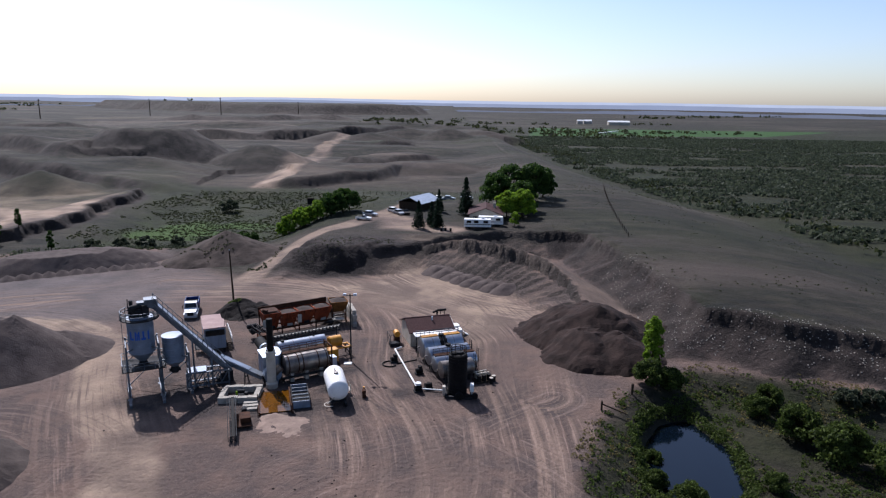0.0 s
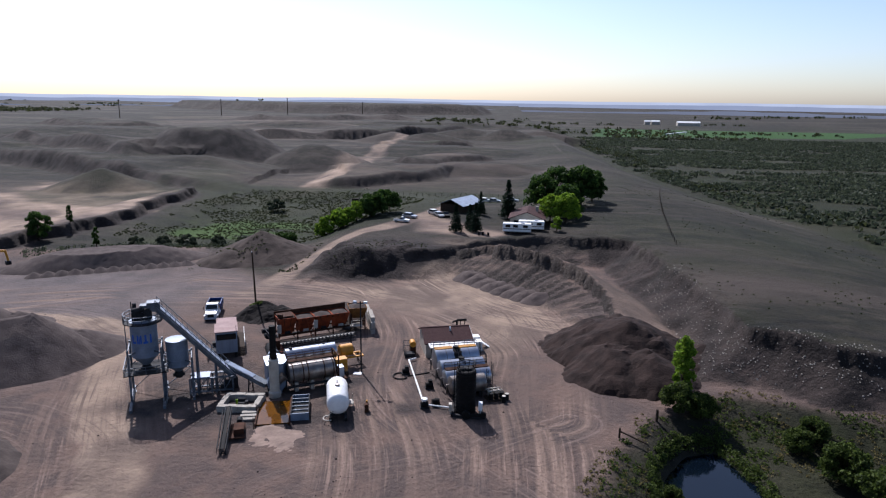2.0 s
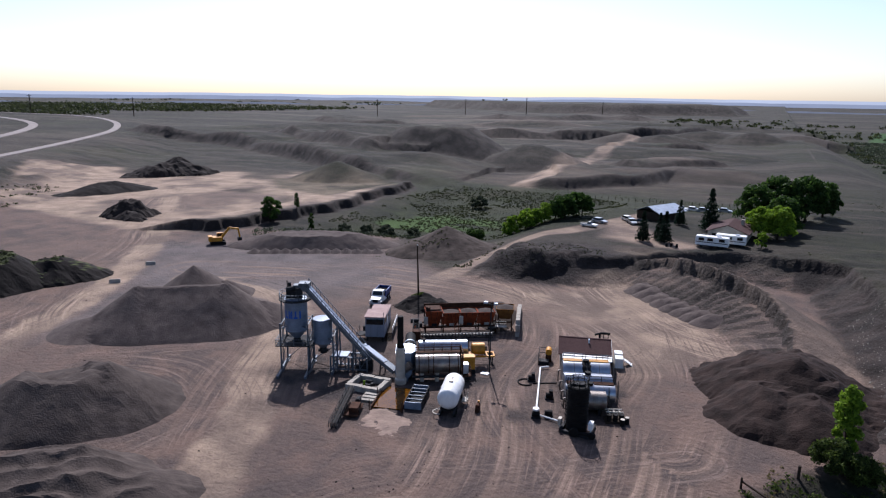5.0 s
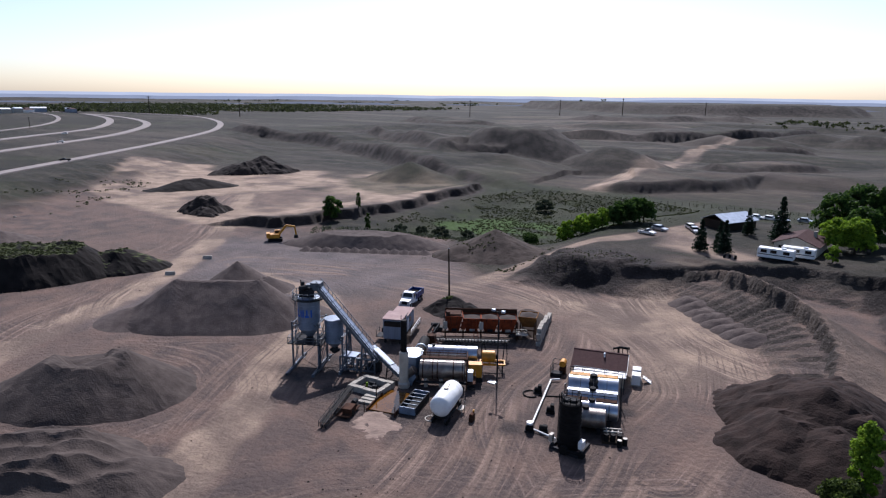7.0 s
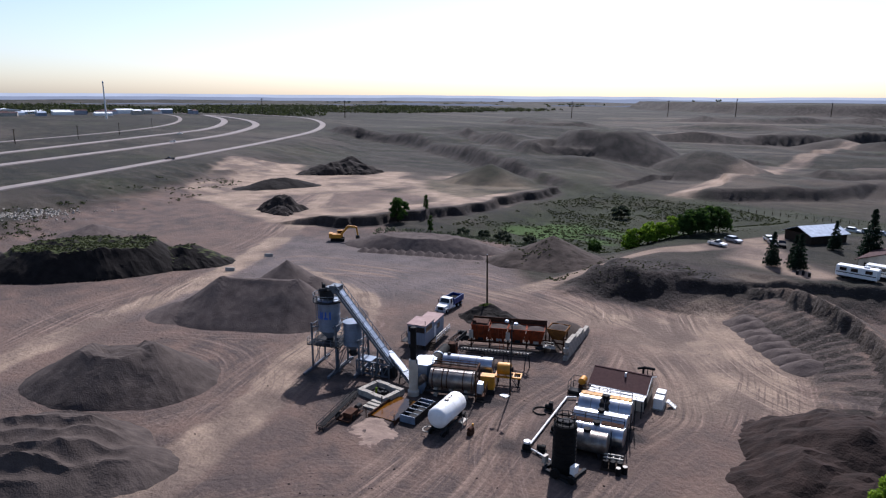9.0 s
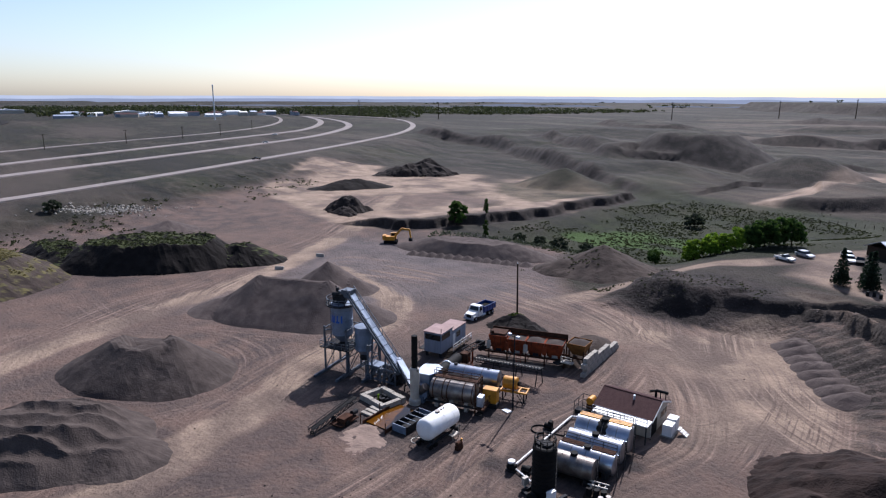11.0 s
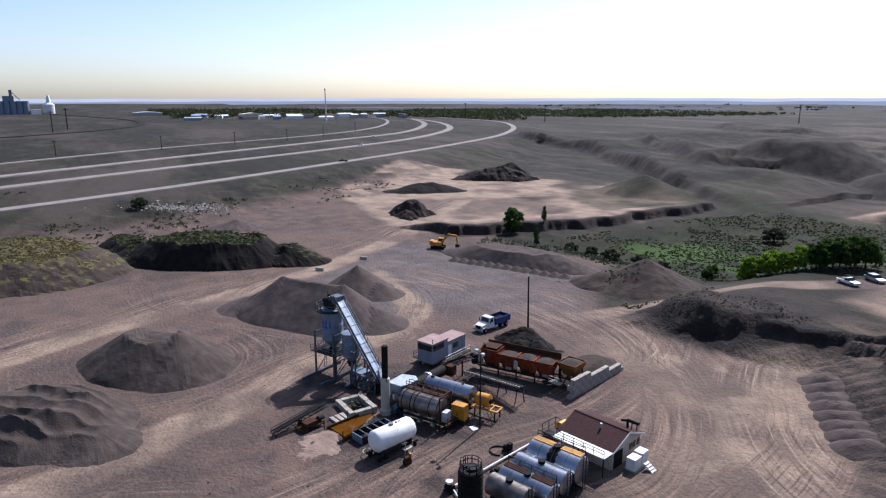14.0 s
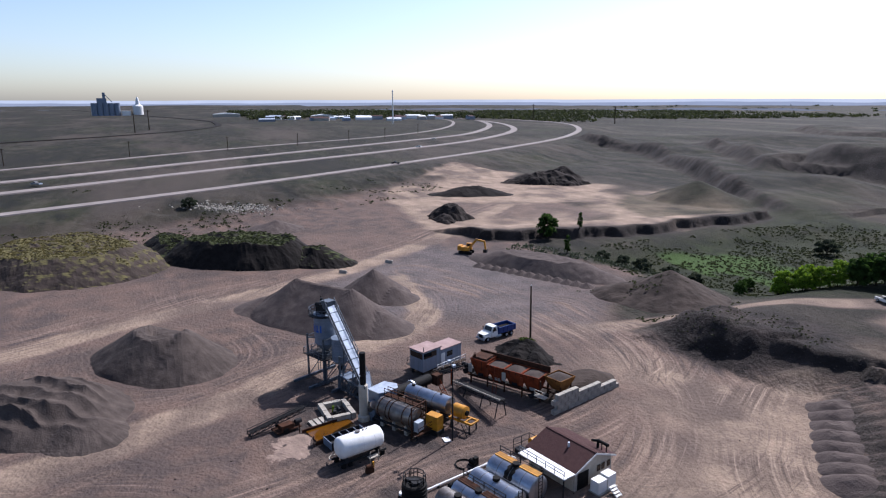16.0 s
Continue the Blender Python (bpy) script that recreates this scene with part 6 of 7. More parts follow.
for x, y in ((7.3, 88.4), (7.7, 89.2)):
    t = thing("oil_drum", pose(x, y, 0), "black oil drum with pale lid", "drum", "oil drums")
    part("body", Geo().lathe((0, 0, -0.03), (0, 0, 0.88), ((0, 0.3), (0.33, 0.3), (0.35, 0.32), (0.38, 0.3), (1, 0.3)), 16), BLACK, t)
    part("lid", Geo().cyl((0, 0, 0.88), (0, 0, 0.91), 0.28, 16), CREAM, t)


# ---- vehicles ----
def wheel(parent, x, y, r, w):
    wh = part("wheel", Geo().lathe((x - w / 2, y, r), (x + w / 2, y, r), ((0, r * 0.6), (0.05, r * 0.95), (0.15, r), (0.85, r), (0.95, r * 0.95), (1, r * 0.6)), 20), RUBBER, parent)
    part("rim", Geo().cyl((x - w / 2 - 0.01, y, r), (x + w / 2 + 0.01, y, r), r * 0.5, 12), BELT, wh)


t = thing("dump_truck", pose(-47.4, 118.0, 0, 0, 0, 17), "white-cabbed dump truck with blue tipping body", "truck")
part("hood", Geo().add([(x, y, z) for y, z, w in ((-3.9, 0.7, 1.0), (-3.9, 1.45, 0.9), (-2.2, 0.7, 1.15), (-2.2, 1.75, 1.1)) for x in (-w, w)], [(0, 2, 3, 1), (2, 6, 7, 3), (0, 4, 6, 2), (1, 3, 7, 5), (4, 5, 7, 6), (0, 1, 5, 4)]), WHITE, t)
part("cab", Geo().add([(x, y, z) for y, z, w in ((-2.25, 0.7, 1.2), (-2.25, 1.75, 1.2), (-1.85, 2.65, 1.05), (-0.75, 2.7, 1.05), (-0.6, 0.7, 1.2)) for x in (-w, w)],
                      [(0, 1, 3, 2), (2, 3, 5, 4), (4, 5, 7, 6), (6, 7, 9, 8), (0, 8, 9, 1), (0, 2, 4, 6, 8), (9, 7, 5, 3, 1)]), WHITE, t)
part("windscreen", Geo().add([(-1.02, -2.24, 1.82), (1.02, -2.24, 1.82), (0.92, -1.91, 2.56), (-0.92, -1.91, 2.56)], [(0, 1, 2, 3)]), GLASS, t)
for s in (-1, 1):
    part("side_window", Geo().add([(s * 1.205, -2.0, 1.8), (s * 1.205, -1.0, 1.8), (s * 1.09, -1.1, 2.5), (s * 1.09, -1.7, 2.5)], [(0, 1, 2, 3)]), GLASS, t)
    part("headlight", Geo().box(s * 0.75, -3.92, 0.95, 0.3, 0.08, 0.22), BELT, t)
    part("mirror", Geo().box(s * 1.42, -2.1, 1.7, 0.1, 0.15, 0.6), BLACK, t)
    part("fender", Geo().box(s * 1.02, -3.2, 0.95, 0.42, 1.3, 0.16), WHITE, t)
part("grille", Geo().box(0, -3.93, 0.75, 1.1, 0.08, 0.65), DARK_STEEL, t)
part("bumper", Geo().box(0, -4.05, 0.45, 2.3, 0.2, 0.32), BELT, t)
part("chassis", Geo().box(0, 0.2, 0.6, 1.0, 7.4, 0.3), DARK_STEEL, t)
bx = Geo()
for a in ((0, 1.75, 1.05, 2.4, 4.5, 0.12), (-1.2, 1.75, 1.05, 0.1, 4.5, 1.2), (1.2, 1.75, 1.05, 0.1, 4.5, 1.2), (0, -0.45, 1.05, 2.4, 0.1, 1.45), (0, 3.98, 1.05, 2.4, 0.1, 1.1)):
    bx.box(*a)
body = part("tipping_body", bx, BLUE, t, "blue steel tipping body")
for s in (-1, 1):
    for k in range(5):
        part("rib", Geo().box(s * 1.28, -0.2 + k * 0.98, 1.1, 0.08, 0.12, 1.1), BLUE, body)
part("load", Geo().prism([(-1.1, -0.3), (1.1, -0.3), (1.1, 3.8), (-1.1, 3.8)], 1.2, 1.65), TOPSOIL, body, "dark earth in the body")
for y in (-3.1, 1.6, 2.9):
    for s in (-1, 1):
        wheel(t, s * 1.0, y, 0.5, 0.34 if y < 0 else 0.5)
part("fuel_tank", Geo().cyl((1.0, -1.0, 0.65), (1.0, 0.2, 0.65), 0.3, 14), BELT, t)


def car(x, y, rz, paint, label, kind="car", z=None, length=4.6):
    z = height(x, y) if z is None else z
    t = thing("parked_car" if kind == "car" else "pickup_truck", pose(x, y, z, 0, 0, rz), label, "car", "vehicles")
    h, w = length / 2, 0.92
    lo = Geo().add([(s * ww, yy, zz) for yy, zz, ww in ((-h, 0.35, w * 0.9), (-h, 0.75, w * 0.9), (-h + 1.2, 0.95, w), (h - 0.1, 0.98, w), (h, 0.4, w * 0.92)) for s in (-1, 1)],
                   [(0, 1, 3, 2), (2, 3, 5, 4), (4, 5, 7, 6), (6, 7, 9, 8), (0, 8, 9, 1), (0, 2, 4, 6, 8), (9, 7, 5, 3, 1)])
    part("body", lo, paint, t)
    a, b = (-h + 1.3, h - 0.5) if kind == "car" else (-h + 1.4, 0.4)
    part("cabin", Geo().add([(s * ww, yy, zz) for yy, zz, ww in ((a, 0.95, w), (a + 0.6, 1.5, w * 0.82), (b - 0.4, 1.5, w * 0.82), (b, 0.97, w)) for s in (-1, 1)],
                            [(0, 1, 3, 2), (2, 3, 5, 4), (4, 5, 7, 6), (0, 2, 4, 6), (7, 5, 3, 1), (0, 6, 7, 1)]), GLASS, t, "dark glazed cabin")
    part("roof", Geo().box(0, (a + b) / 2 + 0.1, 1.49, w * 1.66, b - a - 1.0, 0.06), paint, t)
    if kind != "car":
        part("load_bed", Geo().box(0, (0.5 + h) / 2, 0.97, w * 1.5, h - 0.7, 0.03), BLACK, t)
    for yy in (-h + 0.85, h - 0.85):
        for s in (-1, 1):
            wheel(t, s * 0.8, yy, 0.34, 0.24)
    return t


# excavator
t = thing("excavator", pose(-114.0, 140.0, height(-114, 140), 0, 0, -39), "yellow tracked excavator with folded boom", "excavator")
for s in (-1, 1):
    part("track", Geo().prism([(s * 1.2 - 0.3, -2.0), (s * 1.2 + 0.3, -2.0), (s * 1.2 + 0.3, 2.0), (s * 1.2 - 0.3, 2.0)], 0.0, 0.85), BLACK, t)
part("upper_body", Geo().box(0, -0.6, 1.0, 2.6, 3.4, 1.1).box(0, -1.9, 1.0, 2.5, 1.0, 1.4), YELLOW, t)
part("cab", Geo().box(-0.8, 0.7, 1.0, 0.95, 1.6, 2.0), YELLOW, t)
part("cab_glass", Geo().box(-0.8, 0.75, 1.9, 1.0, 1.5, 0.9), GLASS, t)
part("boom", Geo().beam((0.3, 0.8, 1.6), (0.3, 3.2, 4.4), 0.45, 0.6).beam((0.3, 3.1, 4.4), (0.3, 5.6, 4.0), 0.4, 0.5), YELLOW, t)
part("arm", Geo().beam((0.3, 5.5, 4.2), (0.3, 5.9, 1.6), 0.35, 0.45), YELLOW, t)
part("bucket", Geo().prism([(-0.3, 5.3), (0.9, 5.3), (0.9, 6.4), (-0.3, 6.4)], 0.7, 1.6), DARK_STEEL, t)


# ---- trees and scrub ----
def leaf_cloud(name, centres, radii, per, size, material, rng, low=-0.35):
    """Many small leaf faces round the given centres, as one mesh."""
    c, r = np.asarray(centres, float), np.asarray(radii, float)
    k = np.repeat(np.arange(len(c)), per)
    d = rng.normal(size=(len(k), 3))
    d /= np.linalg.norm(d, axis=1)[:, None]
    d[:, 2] = np.where(d[:, 2] < low, -d[:, 2] * 0.6, d[:, 2])
    p = c[k] + d * r[k] * (rng.uniform(0.55, 1.08, (len(k), 1)))
    a = rng.normal(size=(len(k), 3))
    a = a - 0.5 * d * (a * d).sum(1)[:, None]
    a /= np.linalg.norm(a, axis=1)[:, None]
    b = np.cross(a, rng.normal(size=(len(k), 3)))
    b /= np.linalg.norm(b, axis=1)[:, None]
    s = size * rng.uniform(0.6, 1.4, (len(k), 1))
    v = np.stack([p - a * s, p - b * s * 0.6, p + a * s, p + b * s * 0.6], 1).reshape(-1, 3)
    me = bpy.data.meshes.new(name)
    me.vertices.add(len(v))
    me.vertices.foreach_set("co", v.ravel())
    me.loops.add(len(v))
    me.loops.foreach_set("vertex_index", np.arange(len(v)))
    me.polygons.add(len(k))
    me.polygons.foreach_set("loop_start", np.arange(0, len(v), 4))
    me.update(calc_edges=True)
    me.materials.append(material)
    return me


def broad_tree(name, label, h, r, seed, material, leaf=0.33, lobes=16, per=230, slim=False):
    """A trunk with limbs under a crown of leaf clumps."""
    rng = np.random.RandomState(seed)
    t = thing(name, Matrix(), label, "tree", "trees")
    g = Geo().lathe((0, 0, -0.4), (0.1, 0.05, h * 0.55), ((0, 0.035 * h), (0.15, 0.025 * h), (1, 0.011 * h)), 9)
    cs, rs = [], []
    for k in range(lobes):
        a = 2.4 * k + rng.uniform(-0.4, 0.4)
        f = (k + 0.5) / lobes
        z = h * (0.14 + 0.74 * f) if slim else h * (0.17 + 0.66 * f)
        spread = r * (0.6 if slim else 0.85) * math.sqrt(max(0.05, 1 - (2 * f - 0.8) ** 2 * 0.75)) * rng.uniform(0.6, 1.05)
        c = (math.cos(a) * spread, math.sin(a) * spread, z)
        cs.append(c)
        q = r * rng.uniform(0.22, 0.46)
        rs.append((q, q, q * (1.3 if slim else 0.85)))
        if k % 2 == 0:
            g.cyl((0.05, 0.03, max(0.15 * h, z * 0.45)), (c[0] * 0.85, c[1] * 0.85, z), 0.009 * h, 6, 0.004 * h)
    part("trunk", g, BARK, t)
    crown = new("crown", leaf_cloud("crown", cs, rs, per, leaf, material, rng))
    crown.parent = t
    return t


def spruce(label, h, r, seed):
    rng = np.random.RandomState(seed)
    t = thing("spruce_tree", Matrix(), label, "tree", "spruce trees")
    part("trunk", Geo().lathe((0, 0, -0.3), (0, 0, h * 0.97), ((0, 0.022 * h), (1, 0.003 * h)), 8), BARK, t)
    cs, rs = [], []
    for k in range(26):
        f = k / 25
        n = max(2, int(7 * (1 - f)))
        for j in range(n):
            a = 2 * math.pi * j / n + k
            w = r * (1 - f) ** 0.85 * rng.uniform(0.45, 0.85)
            cs.append((math.cos(a) * w, math.sin(a) * w, h * (0.07 + 0.91 * f)))
            q = 0.16 * r + 0.22 * r * (1 - f)
            rs.append((q, q, q * 0.5))
    crown = new("crown", leaf_cloud("crown", cs, rs, 34, 0.26, LEAF_SPRUCE, rng))
    crown.parent = t
    return t


def plant_at(src, x, y, s=1.0, turn=0.0, label=""):
    src.scale = (s, s, s)
    ob = copy_thing(src, pose(x, y, height(x, y) - 0.1, 0, 0, turn))
    if label:
        ob["label"] = label
    return ob


def place(src, x, y, s=1.0, turn=0.0):
    src.scale = (s, s, s)
    src.location = (x, y, height(x, y) - 0.1)
    src.rotation_euler = (0, 0, radians(turn))
    return src


big = broad_tree("broadleaf_tree", "tall leafy green shade tree by the farmhouse", 13.0, 5.6, 3, LEAF, 0.42, 22, 260)
for x, y, s, a in ((18.0, 219, 1.0, 40), (31, 225, 1.12, 100), (25, 207, 0.85, 200), (36, 236, 0.9, 300)):
    plant_at(big, x, y, s, a)
place(big, 23, 226, 1.15, 10)
yard_tree = broad_tree("broadleaf_tree", "bright green leafy tree behind the farmhouse", 9.5, 4.0, 8, LEAF_BRIGHT, 0.36, 18, 230)
plant_at(yard_tree, 19.5, 199, 1.0, 60)
place(yard_tree, 24.0, 197, 1.05, 0)
young = broad_tree("young_tree", "small bright green tree beside the house", 4.6, 1.7, 11, LEAF_BRIGHT, 0.22, 12, 150)
place(young, 20.5, 185, 1.0)
left_tree = broad_tree("broadleaf_tree", "rounded dark green tree at the pad's edge", 9.0, 3.4, 21, LEAF, 0.32, 16, 220)
place(left_tree, -123.5, 172.5, 1.0)
slim_tree = broad_tree("poplar_tree", "slender upright green poplar", 9.5, 2.0, 23, LEAF, 0.28, 14, 170, True)
place(slim_tree, -122, 184, 1.0)
plant_at(slim_tree, -103.5, 168, 0.62, 90, "small dark green tree below the pad")
poplar = broad_tree("poplar_tree", "bright green upright poplar above the pond", 10.5, 2.1, 25, LEAF_BRIGHT, 0.24, 18, 240, True)
place(poplar, 31.8, 92.5, 0.95)
sp = spruce("dark conical spruce tree", 12.0, 3.0, 31)
for x, y, s, a in ((-1.6, 180.5, 0.68, 70), (-3.4, 183.5, 0.6, 130), (7.0, 203.5, 0.98, 200), (-1.5, 208, 0.62, 300)):
    plant_at(sp, x, y, s, a)
place(sp, -6.9, 179.8, 0.66)

willow = broad_tree("willow_bush", "bright yellow-green willow clump along the lane", 5.6, 2.4, 41, LEAF_BRIGHT, 0.26, 14, 190)
dark_bush = broad_tree("bush", "dense dark green bush along the lane", 6.0, 2.8, 43, LEAF, 0.30, 14, 190)
for k, (x, y, s) in enumerate(((-45.5, 189, 1.1), (-43, 192.5, 1.2), (-41.6, 190, 0.9), (-38.4, 196.5, 1.15), (-40.2, 193.5, 1.0))):
    plant_at(willow, x, y, s, 70 * k)
place(willow, -47.8, 190.5, 0.9)
for k, (x, y, s) in enumerate(((-36.2, 199.5, 1.15), (-34.2, 202.5, 1.3), (-32.2, 206, 1.35), (-30.5, 209, 1.3), (-34.5, 199, 0.9), (-58.5, 190, 0.62), (-62, 196, 0.55), (-55, 186, 0.6))):
    plant_at(dark_bush, x, y, s, 80 * k)
place(dark_bush, -35.0, 206.5, 1.2)
pond_bush = broad_tree("bush", "round green willow bush on the marsh", 4.4, 2.6, 51, LEAF_OLIVE, 0.17, 20, 330)
for k, (x, y, s) in enumerate(((46.5, 77.5, 1.15), (48.6, 72.0, 1.25), (53, 68, 1.2), (44, 84, 0.75), (30.5, 89, 0.95), (33.5, 88.5, 0.8), (26.5, 73.5, 0.5), (25.0, 68, 0.6), (27, 62.5, 0.8), (38, 66, 0.55), (57, 62, 1.2))):
    plant_at(pond_bush, x, y, s, 63 * k)
place(pond_bush, 46.9, 86.5, 0.8)
sage = broad_tree("bush", "grey-green sage bush on the marsh", 2.6, 1.8, 53, LEAF_SAGE, 0.2, 10, 200)
for k, (x, y, s) in enumerate(((60.5, 84.2, 1.1), (53, 74.5, 1.0), (-82, 248, 2.0), (-202, 64, 1.6), (-90, 178, 1.3), (-84, 180, 1.5), (-97, 176, 1.2), (-76, 183, 1.4), (-70, 186, 1.2))):
    plant_at(sage, x, y, s, 50 * k)
place(sage, 57.4, 85, 1.1)

rng = np.random.RandomState(77)


def scatter(n, x0, x1, y0, y1, keep):
    x, y = rng.uniform(x0, x1, n), rng.uniform(y0, y1, n)
    ok = keep(x, y)
    x, y = x[ok], y[ok]
    return x, y, ground_z(x, y)


def scrub(name, label, pts, r0, r1, per, size, material, flat=0.6, category="scrub"):
    x, y, z = pts
    r = rng.uniform(r0, r1, len(x))
    me = leaf_cloud(name, np.stack([x, y, z + r * flat * 0.35], 1), np.stack([r, r, r * flat], 1), per, size, material, rng, -0.1)
    tagged(new(name, me), label, category, kind="stuff")


FOOT_Y, FOOT_X = [40, 90, 183, 252, 327, 463, 793, 1200], [150, 130, 128, 125, 104, 86, 70, 40]
on_flats = lambda x, y: (x > np.interp(y, FOOT_Y, FOOT_X) + 6) & (x < 130 + y * 0.75)
scrub("river_scrub", "grey-green willow scrub covering the river flats", scatter(80000, 60, 900, 170, 900, lambda x, y: on_flats(x, y) & (fbm(x * 0.35, y, 26, 3) > -0.22) & (y > 215 + 0.25 * (x - 120))), 1.0, 2.6, 6, 1.0, LEAF_SAGE)
scrub("river_trees", "dark bushes lining the river", scatter(2600, 55, 420, 200, 1000, lambda x, y: on_flats(x, y) & (np.abs(x - np.interp(y, FOOT_Y, FOOT_X) - 16 - 8 * np.sin(y / 40)) < 9)), 1.6, 3.4, 14, 0.9, LEAF_SCRUB, 0.85)
scrub("far_valley_trees", "distant dark trees along the valley", scatter(1800, -150, 500, 800, 1500, lambda x, y: fbm(x * 0.3, y, 70, 3) > 0.22), 3, 6, 9, 2.0, LEAF_SCRUB, 0.8)
scrub("wetland_reeds", "dark green sedge and low brush in the wetland", scatter(7000, -115, -25, 165, 285, lambda x, y: (inside(x, y, WETLAND) > -3) & (fbm(x, y, 14, 3) > -0.1)), 0.2, 0.55, 8, 0.24, LEAF_SCRUB, 0.4)
scrub("marsh_weeds", "mixed green weeds round the pond", scatter(6500, 12, 85, 40, 98, lambda x, y: (inside(x, y, MARSH) > 0.5) & (inside(x, y, POND) < -0.2) & (fbm(x, y, 6, 3) > -0.1)), 0.2, 0.75, 12, 0.15, LEAF_OLIVE, 0.5)
scrub("marsh_grass", "straw-coloured dry grass tufts on the marsh", scatter(6500, 12, 85, 40, 98, lambda x, y: (inside(x, y, MARSH) > -1.0) & (inside(x, y, POND) < -1.2) & (fbm(x + 40, y, 7, 3) > 0.05)), 0.2, 0.5, 10, 0.12, STRAW, 0.6)
scrub("pond_reeds", "dense reeds round the pond's rim", scatter(9000, 18, 44, 55, 92, lambda x, y: (inside(x, y, POND) < 0.3) & (inside(x, y, POND) > -1.3)), 0.2, 0.5, 12, 0.14, LEAF_OLIVE, 1.5)
scrub("hill_tufts", "sparse dark tufts on the dry hillside", scatter(1500, 30, 130, 100, 330, lambda x, y: (inside(x, y, YARD_EDGE) < -7) & (fbm(x, y, 12, 3) > 0.15)), 0.15, 0.45, 7, 0.15, LEAF_SCRUB)
scrub("bank_weeds", "weeds along the highway bank and mounds", scatter(3600, -260, -120, 10, 200, lambda x, y: (fbm(x, y, 10, 3) > 0.1) & ((np.abs(along(x, y, ROAD_NEAR)[0] - 45) < 16))), 0.3, 1.1, 9, 0.3, LEAF_SCRUB)
for mound, n, blades in ((black_mound, 1500, LEAF_SCRUB), (brown_mound, 1700, STRAW)):
    top = np.array([v.co[:] for v in mound.data.vertices if v.normal.z > 0.93 and v.co.z > 2.0])
    top = top[rng.randint(0, len(top), n)] + rng.uniform(-0.3, 0.3, (n, 3)) * (1, 1, 0)
    scrub("mound_grass", "grass and weeds growing on the mound's top", (top[:, 0], top[:, 1], top[:, 2]), 0.15, 0.42, 10, 0.16, blades, 0.4, "grass")
scrub("town_trees", "far belt of dark trees round the town", scatter(7000, -2100, -1100, 100, 1700, lambda x, y: (fbm(x, y, 160, 3) > -0.15) & (np.hypot(x, y) > 1300) & (y > 180)), 5, 11, 8, 2.8, LEAF_SCRUB, 0.8, "trees")
scrub("farm_trees", "far windbreak trees on the plain", scatter(700, 500, 1900, 2050, 3000, lambda x, y: np.abs(y - (1540 + 0.86 * x)) < 60), 5, 10, 9, 4.0, LEAF_SCRUB, 0.8, "trees")
scrub("horizon_trees", "thin dark line of far trees", scatter(500, -3600, -600, 2300, 3600, lambda x, y: fbm(x, y, 300, 2) > 0.3), 6, 14, 8, 5.0, LEAF_SCRUB, 0.5, "trees")
scrub("mound_weeds", "weeds on the earth mound", (lambda p: (p[0], p[1], p[2] + np.clip(6.0 * (1 - np.hypot((p[0] + 56) / 14, (p[1] - 166) / 13)), 0, 9)))(scatter(500, -68, -42, 149, 176, lambda x, y: fbm(x, y, 5, 2) > 0.0)), 0.2, 0.55, 8, 0.2, LEAF_SCRUB)

scrub("mouth_brush", "dark brown brush on the mound by the lane", scatter(500, -42, -8, 145, 172, lambda x, y: (hump(x, y, -24, 157, 15, 10, 6, 25, 0.2) > 0.8) & (fbm(x, y, 7, 3) > -0.2)), 0.1, 0.28, 8, 0.13, LEAF_SCRUB, 0.6)
scrub("pole_weeds", "green weeds on the small earth pile", (lambda p: (p[0], p[1], p[2] + np.clip(2.5 * (1 - np.hypot(p[0] + 38.5, p[1] - 119.5) / 5), 0, 3)))(scatter(60, -41, -38.5, 119, 121.5, lambda x, y: x < 0)), 0.2, 0.5, 10, 0.2, LEAF_OLIVE, 0.8)
scrub("meadow_tufts", "low green tufts over the meadow", scatter(2600, -120, 25, 180, 300, lambda x, y: (inside(x, y, MEADOW) > 1) & (fbm(x, y, 16, 3) > 0.05)), 0.12, 0.32, 6, 0.16, LEAF_SCRUB, 0.4)
scrub("pad_brush", "grey-green brush along the foot of the pad bank", scatter(900, -130, -70, 150, 200, lambda x, y: np.abs(along(x, y, [(-112, 158), (-98, 170), (-84, 178), (-66, 186)])[0]) < 5), 0.5, 1.3, 14, 0.3, LEAF_SAGE, 0.8)

# stones on the cut bank and rubble by the highway
sx, sy, sr = [], [], []
for k in range(1100):
    u = random.random()
    if k < 420:
        x, y, r = 37 + 30 * u + random.uniform(-1, 6), 101 - 12 * u + random.uniform(0, 8), random.uniform(0.06, 0.17)
    elif k < 700:
        x, y, r = 36 + random.uniform(0, 8), 100 + 45 * u, random.uniform(0.06, 0.17)
    else:
        x, y, r = -204 + random.gauss(0, 3.5), 80 + random.gauss(0, 8), random.uniform(0.2, 0.65)
    sx.append(x), sy.append(y), sr.append(r)
sz = ground_z(np.array(sx), np.array(sy))
stone = Geo()
for x, y, z, r in zip(sx, sy, sz, sr):
    a, z = random.uniform(0, 6.28), float(z) + r * 0.3
    pts = [(r * math.cos(a + i * 1.571) * random.uniform(0.7, 1.2), r * math.sin(a + i * 1.571) * random.uniform(0.7, 1.2), random.uniform(-0.2, 0.2) * r) for i in range(4)]
    vs = [(x + p[0], y + p[1], z + p[2]) for p in pts] + [(x, y, z + r * 0.7), (x, y, z - r * 0.8)]
    stone.add(vs, [(0, 1, 4), (1, 2, 4), (2, 3, 4), (3, 0, 4), (1, 0, 5), (2, 1, 5), (3, 2, 5), (0, 3, 5)])
single("rubble_stones", stone, CONCRETE, "pale stones and rubble strewn on the banks", "stones", kind="stuff", sharp=0)

